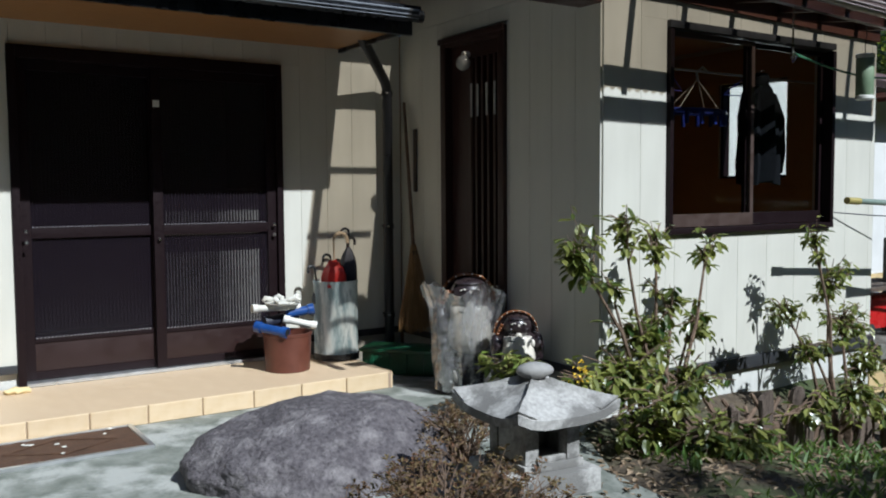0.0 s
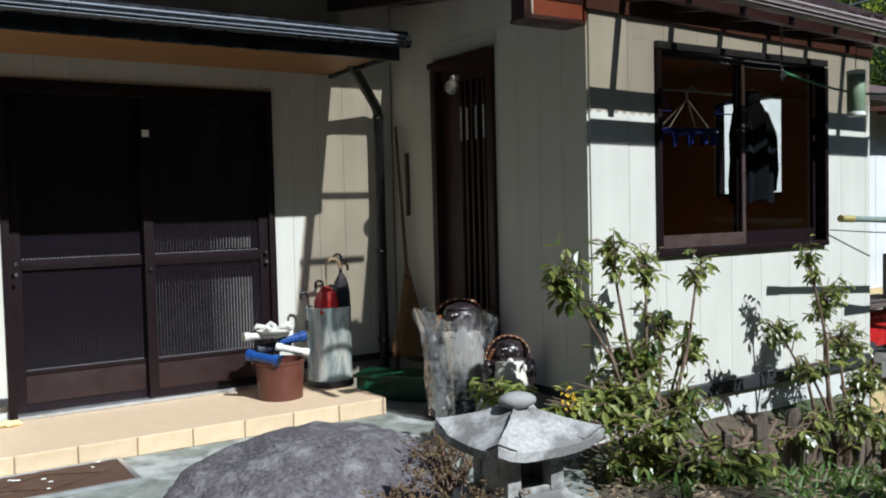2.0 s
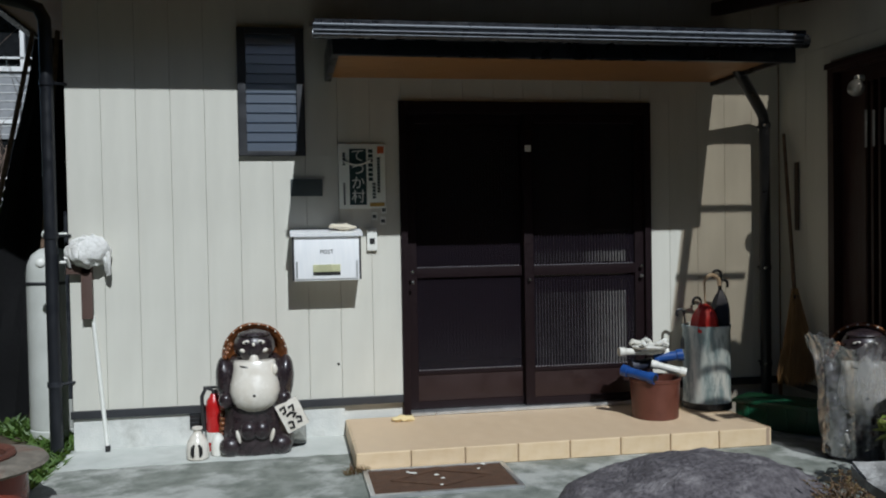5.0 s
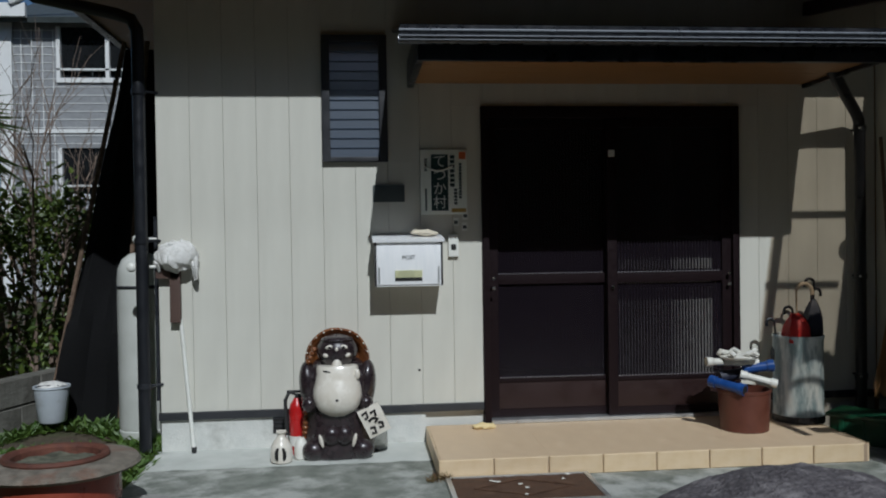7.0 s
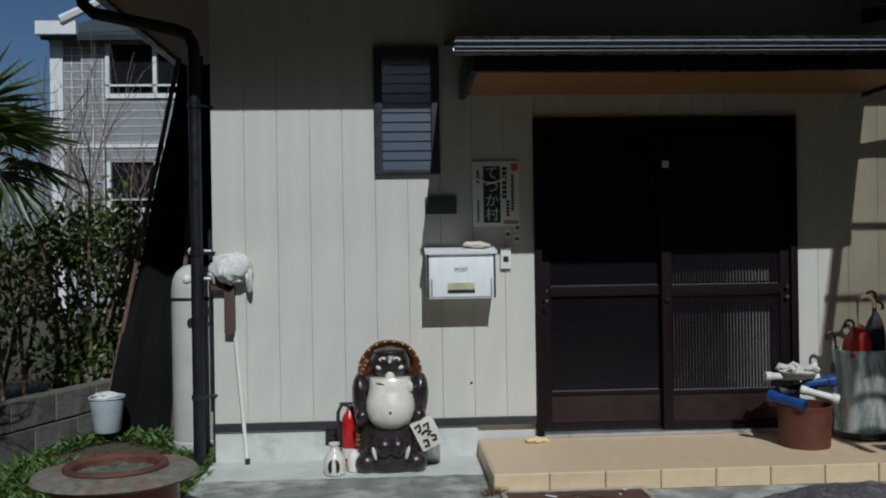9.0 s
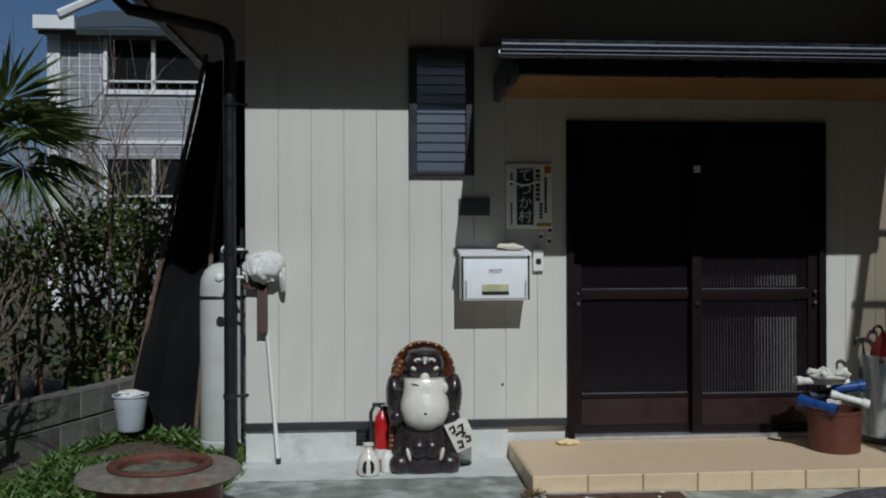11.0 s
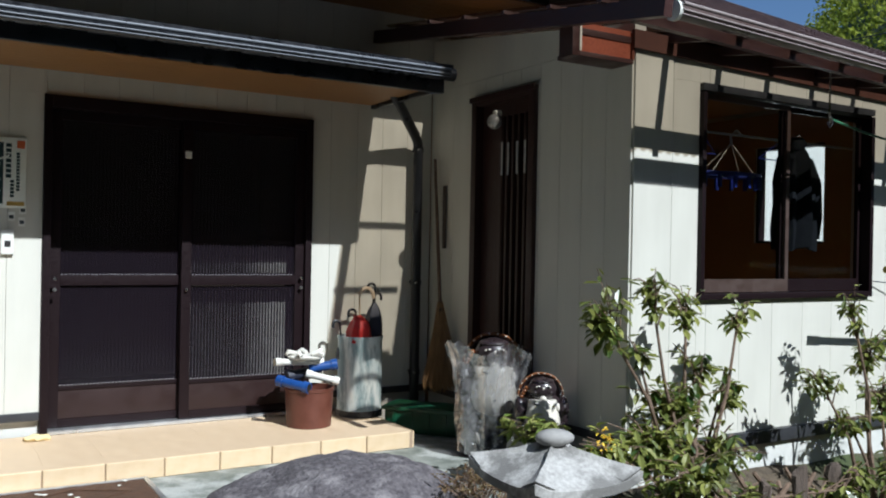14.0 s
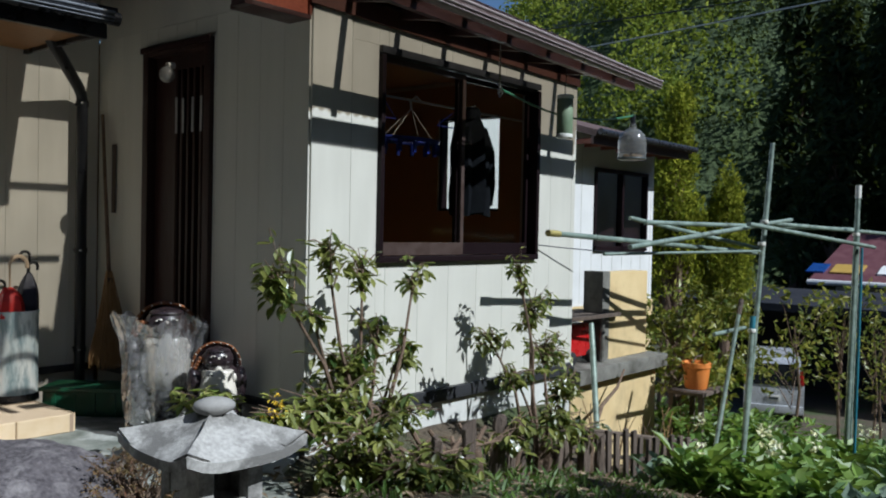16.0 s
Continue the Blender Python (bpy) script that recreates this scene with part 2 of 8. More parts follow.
YELLOWWALL = surf("yellow_plaster", (0.60, 0.45, 0.22), (0.68, 0.53, 0.28), 5, 0.85, bump=0.3, bscale=60, stain=(0.42, 0.32, 0.17), sscale=1.8)
CONCRETE = surf("old_concrete", (0.11, 0.105, 0.09), (0.19, 0.185, 0.16), 8, 0.9, bump=0.6, bscale=40, stain=(0.055, 0.05, 0.04), sscale=3.2, slo=0.46, shi=0.62, rand=0.25)
TANK = surf("gas_bottle_paint", (0.50, 0.51, 0.47), (0.58, 0.59, 0.55), 6, 0.45, bump=0.06, stain=(0.28, 0.25, 0.19), sscale=3.5, slo=0.6, shi=0.8)
MOPHEAD = surf("mop_cotton", (0.66, 0.65, 0.61), (0.78, 0.77, 0.74), 40, 0.9, bump=0.8, bscale=60, stain=(0.45, 0.43, 0.39), sscale=14)
MOPBRACKET = surf("brown_bracket", (0.075, 0.045, 0.035), rough=0.6)
NET = surf("black_rough_sheet", (0.008, 0.008, 0.009), (0.014, 0.014, 0.015), 40, 0.9, bump=0.4, bscale=90)
BRAZIER = surf("red_brown_glaze", (0.20, 0.035, 0.020), (0.28, 0.055, 0.030), 7, 0.35, bump=0.15, bscale=30, stain=(0.08, 0.03, 0.02), sscale=3)
BRAZIERRIM = surf("mossy_stone_rim", (0.13, 0.115, 0.09), (0.23, 0.20, 0.16), 22, 0.9, bump=0.8, bscale=45, stain=(0.20, 0.085, 0.05), sscale=5, depth=0.012)
BUCKET = surf("pale_blue_bucket", (0.42, 0.46, 0.50), (0.5, 0.54, 0.58), 9, 0.5, bump=0.05, stain=(0.3, 0.29, 0.26), sscale=6)
SILVER = surf("silver_car_paint", (0.58, 0.59, 0.61), (0.62, 0.63, 0.65), 6, 0.3, metal=0.3, bump=0.0, coat=0.5)
DARKGLASS = surf("dark_car_glass", (0.012, 0.013, 0.014), rough=0.08, bump=0)
RUBBER = surf("black_rubber", (0.02, 0.02, 0.02), rough=0.8)
TAILRED = surf("tail_lamp", (0.4, 0.01, 0.012), rough=0.2, bump=0)
GREYTILE = surf("grey_wall_tile", (0.24, 0.245, 0.25), (0.31, 0.315, 0.32), 10, 0.5, bump=0.05, rand=0.1)
WHITETRIM = surf("white_plaster_trim", (0.70, 0.70, 0.68), (0.76, 0.76, 0.74), 5, 0.7, bump=0.1)
ROOM = surf("dim_brown_wall", (0.36, 0.21, 0.09), (0.44, 0.26, 0.12), 3, 0.8, bump=0.05)
# Near-black brown: the gloom of closed rooms behind glass is in the colour.
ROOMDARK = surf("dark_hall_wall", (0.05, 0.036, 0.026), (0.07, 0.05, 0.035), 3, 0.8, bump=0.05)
JACKET = surf("black_jacket_cloth", (0.005, 0.006, 0.008), (0.010, 0.011, 0.014), 30, 0.8, bump=0.4, bscale=14, depth=0.01)
JACKET.node_tree.nodes["Principled BSDF"].inputs["Specular IOR Level"].default_value = 0.08
BLUEHANG = surf("blue_hanger_plastic", (0.018, 0.028, 0.20), (0.03, 0.045, 0.28), 12, 0.35, bump=0.03)
ROOFBROWN = surf("brown_sheet_roof", (0.10, 0.062, 0.055), (0.15, 0.10, 0.088), 5, 0.6, bump=0.2, bscale=20, stain=(0.07, 0.045, 0.04), sscale=2)
FARROOF = surf("purple_red_roof", (0.11, 0.040, 0.048), (0.15, 0.06, 0.068), 3, 0.6, bump=0.1)
APRON = surf("apron_cement", (0.50, 0.52, 0.48), (0.58, 0.59, 0.55), 6, 0.85, bump=0.25, bscale=70, stain=(0.36, 0.37, 0.34), sscale=2.4, slo=0.5, shi=0.75)
# Backing behind the louvres, tinted like the sky that they reflect.
LOUVREBACK = surf("blue_grey_backing", (0.34, 0.40, 0.48), (0.40, 0.46, 0.54), 5, 0.8, bump=0.1)
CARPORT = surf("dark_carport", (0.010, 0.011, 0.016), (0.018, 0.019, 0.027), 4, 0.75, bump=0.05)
GLASS_DOOR = glass("ribbed_glass", (0.20, 0.20, 0.20), 0.14, shine=0.05, haze=0.04, hue=(0.50, 0.37, 0.52))
GLASS_WIN = glass("window_glass", (0.88, 0.90, 0.88), 0.01)
# Sky reflection is put into the slats as a blue-grey haze.
GLASS_LOUVRE = glass("louvre_glass", (0.36, 0.42, 0.50), 0.14, shine=0.12, haze=0.45, hue=(0.36, 0.42, 0.52))
BAGFILM = glass("clear_bag_film", (0.95, 0.955, 0.96), 0.12, shine=0.42, haze=0.19, hue=(0.97, 0.97, 0.98), wrinkle=0.9)
CLOCHE = glass("clear_plastic", (0.66, 0.66, 0.64), 0.12, haze=0.18)
LEAF_A = leafy("glossy_shrub_leaf", (0.026, 0.062, 0.014), (0.31, 0.32, 0.085), 0.30, 0.32)
LEAF_B = leafy("pot_plant_leaf", (0.14, 0.20, 0.035), (0.42, 0.42, 0.13), 0.4, 0.35)
LEAF_DRY = leafy("dry_azalea_leaf", (0.13, 0.055, 0.032), (0.20, 0.15, 0.065), 0.7, 0.2)
LEAF_VEG = leafy("garden_leaf", (0.06, 0.14, 0.02), (0.24, 0.35, 0.07), 0.45, 0.33)
LEAF_GREY = leafy("grey_green_leaf", (0.12, 0.19, 0.13), (0.20, 0.28, 0.20), 0.55, 0.25)
LEAF_HEDGE = leafy("hedge_leaf", (0.03, 0.06, 0.014), (0.15, 0.20, 0.04), 0.45, 0.3)
LEAF_CYP = leafy("cypress_leaf", (0.09, 0.125, 0.012), (0.36, 0.36, 0.035), 0.85, 0.3, 0.5)
LEAF_CITRUS = leafy("yellow_green_leaf", (0.10, 0.15, 0.025), (0.34, 0.31, 0.05), 0.4, 0.35)
# Conifer green darkened so that the wood's shade sits in the colour.
LEAF_DARK = leafy("shaded_conifer_leaf", (0.020, 0.034, 0.016), (0.046, 0.066, 0.026), 0.7, 0.15)
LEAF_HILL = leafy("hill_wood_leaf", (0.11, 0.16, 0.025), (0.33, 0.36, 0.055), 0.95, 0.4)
for m in (LEAF_CYP, LEAF_HILL, LEAF_DARK):
    m.node_tree.nodes["Principled BSDF"].inputs["Specular IOR Level"].default_value = 0.1
PALMLEAF = leafy("palm_leaf", (0.07, 0.115, 0.04), (0.16, 0.21, 0.075), 0.4, 0.25)
GRASS = leafy("grass_blade", (0.06, 0.13, 0.02), (0.14, 0.22, 0.05), 0.5, 0.4)
PETAL = leafy("pale_yellow_flower", (0.75, 0.72, 0.40), (0.85, 0.85, 0.65), 0.6, 0.3)
PETALY = leafy("yellow_flower", (0.75, 0.50, 0.03), (0.85, 0.62, 0.06), 0.6, 0.3)


def sheet_light():
    """Brown corrugated plastic that lets much of the sun through."""
    m, nt, bs = tree_of("brown_corrugated_plastic")
    nt.nodes.remove(bs)
    tr = nt.nodes.new("ShaderNodeBsdfTransparent")
    tr.inputs[0].default_value = (0.66, 0.57, 0.46, 1)
    df = nt.nodes.new("ShaderNodeBsdfDiffuse")
    df.inputs[0].default_value = (0.07, 0.046, 0.040, 1)
    gl = nt.nodes.new("ShaderNodeBsdfGlossy")
    gl.inputs["Roughness"].default_value = 0.25
    a = nt.nodes.new("ShaderNodeMixShader")
    nt.links.new(ramp(nt, noise_tex(nt, 2.2, 5), 0.35, 0.7, 0.26, 0.46), a.inputs[0])
    nt.links.new(tr.outputs[0], a.inputs[1]), nt.links.new(df.outputs[0], a.inputs[2])
    b = nt.nodes.new("ShaderNodeMixShader")
    b.inputs[0].default_value = 0.05
    nt.links.new(a.outputs[0], b.inputs[1]), nt.links.new(gl.outputs[0], b.inputs[2])
    nt.links.new(b.outputs[0], nt.nodes["Material Output"].inputs[0])
    return m


SHEET = sheet_light()


# ---- builders ----
def box(bm, x0, x1, y0, y1, z0, z1, mi=0, bev=0.0):
    m = Matrix.Translation(((x0 + x1) / 2, (y0 + y1) / 2, (z0 + z1) / 2)) @ Matrix.Diagonal((abs(x1 - x0), abs(y1 - y0), abs(z1 - z0), 1))
    vs = bmesh.ops.create_cube(bm, size=1, matrix=m)["verts"]
    fs = {f for v in vs for f in v.link_faces}
    for f in fs:
        f.material_index = mi
    if bev:
        es = {e for v in vs for e in v.link_edges}
        r = bmesh.ops.bevel(bm, geom=list(es), offset=bev, segments=2, affect="EDGES", profile=0.7)
        for f in r["faces"]:
            f.material_index = mi
        vs = list({v for f in r["faces"] for v in f.verts} | {v for v in vs if v.is_valid})
    return vs


def rings(bm, pts, seg, mi=0, caps=True, closed=False):
    """Skins a list of rings of points."""
    rows = [[bm.verts.new(p) for p in ring] for ring in pts]
    pairs = list(zip(rows, rows[1:])) + ([(rows[-1], rows[0])] if closed else [])
    for a, b in pairs:
        for i in range(seg):
            j = (i + 1) % seg
            f = bm.faces.new((a[i], a[j], b[j], b[i]))
            f.material_index, f.smooth = mi, True
    if caps and not closed:
        for r, flip in ((rows[0], True), (rows[-1], False)):
            f = bm.faces.new(r[::-1] if flip else r)
            f.material_index = mi
    return [v for r in rows for v in r]


def tube(bm, pts, r, seg=8, mi=0, caps=True):
    """A tube along points; r is one radius or one for each point."""
    pts = [Vector(p) for p in pts]
    rs = r if isinstance(r, (list, tuple)) else [r] * len(pts)
    out, side = [], None
    for i, p in enumerate(pts):
        d = (pts[min(i + 1, len(pts) - 1)] - pts[max(i - 1, 0)]).normalized()
        if side is None:
            side = d.orthogonal().normalized()
        side = (side - d * side.dot(d)).normalized()
        up = d.cross(side)
        out.append([p + (side * math.cos(2 * math.pi * k / seg) + up * math.sin(2 * math.pi * k / seg)) * rs[i] for k in range(seg)])
    return rings(bm, out, seg, mi, caps)


def lathe(bm, prof, at=(0, 0, 0), seg=24, mi=0, caps=True, sx=1.0, sy=1.0, wob=0.0, seed=0):
    at = Vector(at)
    out = []
    for r, z in prof:
        ring = []
        for k in range(seg):
            a = 2 * math.pi * k / seg
            q = r * (1 + wob * noise.noise(Vector((math.cos(a) * 1.7, math.sin(a) * 1.7, z * 4 + seed))))
            ring.append(at + Vector((q * sx * math.cos(a), q * sy * math.sin(a), z)))
        out.append(ring)
    return rings(bm, out, seg, mi, caps)


def ball(bm, c, r, mi=0, turn=None, u=16, v=10):
    m = Matrix.Translation(c) @ (turn or Matrix.Identity(4)) @ Matrix.Diagonal((*r, 1))
    vs = bmesh.ops.create_uvsphere(bm, u_segments=u, v_segments=v, radius=1, matrix=m)["verts"]
    for f in {f for q in vs for f in q.link_faces}:
        f.material_index, f.smooth = mi, True
    return vs


def sheet(bm, corners, thick, mi=0):
    """A flat polygon given by its corners, made thick along its normal."""
    vs = [Vector(c) for c in corners]
    n = (vs[1] - vs[0]).cross(vs[2] - vs[0]).normalized() * thick
    a = [bm.verts.new(v) for v in vs]
    b = [bm.verts.new(v - n) for v in vs]
    k = len(vs)
    fs = [bm.faces.new(a), bm.faces.new(b[::-1])]
    for i in range(k):
        fs.append(bm.faces.new((a[i], b[i], b[(i + 1) % k], a[(i + 1) % k])))
    for f in fs:
        f.material_index = mi
    return a + b


def mesh_of(name, bm, mats, sharp=40):
    bmesh.ops.recalc_face_normals(bm, faces=bm.faces)
    me = bpy.data.meshes.new(name)
    bm.to_mesh(me)
    bm.free()
    for m in mats if isinstance(mats, (list, tuple)) else [mats]:
        me.materials.append(m)
    me.polygons.foreach_set("use_smooth", [True] * len(me.polygons))
    me.set_sharp_from_angle(angle=radians(sharp))
    return me


def thing(name, label, category, base, group=""):
    ob = new(name)
    ob.empty_display_size = 0.1
    ob.location = base
    return tagged(ob, label, category, group)


def part(name, bm, mats, parent, label="", sharp=40):
    """Links a bmesh, in world places, as one mesh under a thing or a part."""
    ob = new(name, mesh_of(name, bm, mats, sharp))
    ob.parent = parent
    if parent.type == "EMPTY":
        ob.matrix_parent_inverse = Matrix.Translation(parent.location).inverted()
    return tagged(ob, label)


def solo(name, bm, mats, label, category, group="", kind="", sharp=40):
    return tagged(new(name, mesh_of(name, bm, mats, sharp)), label, category, group, kind)


def B():
    return bmesh.new()


def setting(name, bm, mats, label="", sharp=40):
    return tagged(new(name, mesh_of(name, bm, mats, sharp)), label, "", "", "structure")


def leaves(name, items, mat, parent=None, label="", category="", kind="", fold=0.25, oval=False):
    """One mesh of many leaves; items: place, way, up, length, width."""
    vs, fs = [], []
    for p, way, up, ln, wd in items:
        way = way.normalized()
        side = way.cross(up)
        if side.length < 1e-4:
            side = way.orthogonal()
        side.normalize()
        nrm = side.cross(way)
        k = len(vs)
        if oval:
            a, b = p + way * ln * 0.3 - nrm * wd * fold, p + way * ln * 0.68 - nrm * (wd * fold + ln * 0.05)
            up_ = nrm * wd * fold * 1.3
            vs += [p, a + side * wd * 0.42 + up_, b + side * wd * 0.46 + up_, p + way * ln - nrm * ln * 0.22, b - side * wd * 0.46 + up_, a - side * wd * 0.42 + up_, a, b]
            fs += [(k, k + 1, k + 6), (k + 1, k + 2, k + 7, k + 6), (k + 2, k + 3, k + 7), (k + 3, k + 4, k + 7), (k + 4, k + 5, k + 6, k + 7), (k + 5, k, k + 6)]
            continue
        mid = p + way * ln * 0.45 - nrm * wd * fold
        vs += [p, mid + side * wd * 0.5 + nrm * wd * fold * 1.4, p + way * ln - nrm * ln * 0.12, mid - side * wd * 0.5 + nrm * wd * fold * 1.4, mid]
        fs += [(k, k + 1, k + 4), (k + 1, k + 2, k + 4), (k + 2, k + 3, k + 4), (k + 3, k, k + 4)]
    me = bpy.data.meshes.new(name)
    me.from_pydata([tuple(v) for v in vs], [], fs)
    me.materials.append(mat)
    ob = new(name, me)
    if parent:
        ob.parent = parent
        if parent.type == "EMPTY":
            ob.matrix_parent_inverse = Matrix.Translation(parent.location).inverted()
    return tagged(ob, label, category, "", kind)


def rnd(a, b):
    return random.uniform(a, b)


def ranvec():
    while True:
        v = Vector((rnd(-1, 1), rnd(-1, 1), rnd(-1, 1)))
        if 0.05 < v.length < 1:
            return v.normalized()


# ---- ground ----
def fall(x):
    xs = (2.3, 3.2, 4.2, 5.2, 8, 14, 20, 25, 60)
    zs = (0.0, -0.10, -0.28, -0.58, -0.95, -2.2, -3.4, -3.75, -3.9)
    return float(np.interp(x, xs, zs))


def ground_z(x, y):
    near = float(np.interp(x, (5.0, 5.3), (-2.15, -1.5)))
    k = min(1, max(0, (near - y) / 0.35)) if x < 6.9 else 1.0
    return fall(x) * k


def build_ground():
    def axis(stops):
        out = []
        for a, b, n in stops:
            out += [a + (b - a) * i / n for i in range(n)]
        return out + [stops[-1][1]]
    xs = axis(((-900, -60, 6), (-60, -8, 10), (-8, -2, 24), (-2, 2, 16), (2, 10, 48), (10, 30, 20), (30, 120, 10), (120, 900, 6)))
    ys = axis(((-900, -60, 5), (-60, -8, 10), (-8, 2, 44), (2, 20, 20), (20, 90, 10), (90, 900, 6)))
    vs, fs = [], []
    for x in xs:
        for y in ys:
            rough = 0.035 * noise.noise(Vector((x * 2.1, y * 2.1, 0))) if -8 < x < 12 and -8 < y < 4 else 0
            yard = -2.3 < x < 2.3 and y < 0.2
            vs.append((x, y, ground_z(x, y) - (0.05 if yard else 0.02) + (0 if yard else rough)))
    n = len(ys)
    for i in range(len(xs) - 1):
        for j in range(n - 1):
            fs.append((i * n + j, (i + 1) * n + j, (i + 1) * n + j + 1, i * n + j + 1))
    me = bpy.data.meshes.new("ground")
    me.from_pydata(vs, [], fs)
    me.polygons.foreach_set("use_smooth", [True] * len(me.polygons))
    me.materials.append(SOIL)
    tagged(new("ground", me), "dark garden soil with moss and weeds", "", "", "structure")
    bm = B()
    pts = [(-2.0, 0.0), (-2.05, -1.0), (-1.9, -9), (0.7, -9), (0.8, -4.2), (1.9, -3.7), (2.0, -2.9), (2.35, -2.3), (2.62, -2.12), (2.62, 0.0)]
    sheet(bm, [(x, y, 0.0) for x, y in pts], 0.09)
    setting("pavement", bm, YARD, "stained grey cement yard")
    bm = B()
    n = 40
    edge = [(-2.02 + 1.645 * i / n, -0.44 + 0.03 * noise.noise(Vector((i * 0.35, 2, 0))) + 0.012 * noise.noise(Vector((i * 1.7, 5, 0))), 0.0035) for i in range(n + 1)]
    sheet(bm, edge + [(-0.376, 0.003, 0.0035), (-2.02, 0.003, 0.0035)], 0.003)
    setting("pavement_apron", bm, APRON, "pale cement apron along the house wall")


build_ground()


# ---- walls ----
def cells(u0, u1, z0, z1, holes):
    us = sorted({u0, u1, *(h[0] for h in holes), *(h[1] for h in holes)})
    zs = sorted({z0, z1, *(h[2] for h in holes), *(h[3] for h in holes)})
    us, zs = [u for u in us if u0 <= u <= u1], [z for z in zs if z0 <= z <= z1]
    for a, b in zip(us, us[1:]):
        for c, d in zip(zs, zs[1:]):
            mu, mz = (a + b) / 2, (c + d) / 2
            if not any(h[0] < mu < h[1] and h[2] < mz < h[3] for h in holes):
                yield a, b, c, d


def wall(name, axis, at, u0, u1, z0, z1, holes, thick, mats, label):
    """axis x: runs along x with its outer face at y = at; axis y: runs along y with its outer face at x = at; thick goes inward, signed."""
    bm = B()
    for a, b, c, d in cells(u0, u1, z0, z1, holes):
        if axis == "x":
            box(bm, a, b, min(at, at + thick), max(at, at + thick), c, d)
        else:
            box(bm, min(at, at + thick), max(at, at + thick), a, b, c, d)
    bmesh.ops.remove_doubles(bm, verts=bm.verts, dist=1e-5)
    return setting(name, bm, mats, label)


DOOR = (0.0, 1.69, 0.115, 2.118)
LOUVRE = (-0.992, -0.587, 1.772, 2.558)
DOOR2 = (-1.265, -0.615, 0.12, 2.25)
WIN = (3.145, 4.747, 0.99, 2.215)
XW, YW, XF = 2.64, -2.135, 5.27
WINE = (-1.52, -0.89, 1.34, 2.10)

wall_front = wall("wall_front", "x", 0.012, -2.0, XW, 0.2, 3.06, [DOOR, LOUVRE], 0.14, SIDING_BACK, "pale beige vertical siding of the house front")
wall("wall_upper", "x", 0.012, XW, 3.25, 2.44, 3.06, [], 0.14, SIDING, "pale siding above the wing roof")
wall_side = wall("wall_side", "y", XW + 0.012, YW + 0.02, 0.0, 0.2, 2.40, [DOOR2], 0.12, SIDING_BACK, "pale beige vertical siding beside the entrance")
wall_wing = wall("wall_wing", "x", YW + 0.012, XW + 0.02, XF - 0.012, 0.2, 2.35, [WIN], 0.12, SIDING_BACK, "sunlit pale siding of the wing")
def gable_strip():
    bm = B()
    sheet(bm, [(XW + 0.002, YW, 2.402), (XW + 0.002, 0.0, 2.402), (XW + 0.002, 0.0, 2.785), (XW + 0.002, YW, 2.478)][::-1], 0.08)
    setting("wall_side_upper", bm, SIDING, "pale siding strip below the lean-to roof")


gable_strip()
wall("wall_room_end", "y", XF - 0.125, YW + 0.16, 1.58, 0.2, 2.36, [WINE], -0.012, ROOM, "brown boarded end wall inside the wing")
wall("wall_wing_end", "y", XF, YW + 0.14, 1.6, -0.6, 2.40, [WINE], -0.12, SIDING, "pale siding at the end of the wing")
wall("wall_wing_back", "x", 1.6, XW + 0.14, XF, 0.0, 2.40, [], 0.1, ROOM, "brown room wall at the back of the wing")
wall("wall_house_left", "y", -2.0, 0.16, 5.0, 0.0, 3.05, [], 0.14, SIDING, "pale siding of the house flank")
wall("wall_house_back", "x", 5.0, -2.0, XW + 0.3, 0.0, 3.05, [], 0.14, SIDING, "pale siding of the house back")
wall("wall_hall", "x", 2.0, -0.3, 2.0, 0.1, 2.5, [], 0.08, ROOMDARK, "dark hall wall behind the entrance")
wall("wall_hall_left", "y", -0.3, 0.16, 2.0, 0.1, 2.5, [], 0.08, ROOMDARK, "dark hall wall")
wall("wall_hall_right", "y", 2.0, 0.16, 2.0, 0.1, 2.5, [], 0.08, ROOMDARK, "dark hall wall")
wall("wall_room_inner", "y", XW + 0.134, YW + 0.16, 1.58, 0.0, 2.36, [DOOR2], 0.02, ROOM, "brown panelled wall inside the wing")
wall("wall_lobby", "y", XW + 0.75, -1.5, -0.4, 0.1, 2.36, [], 0.05, ROOM, "dark wall behind the side door")


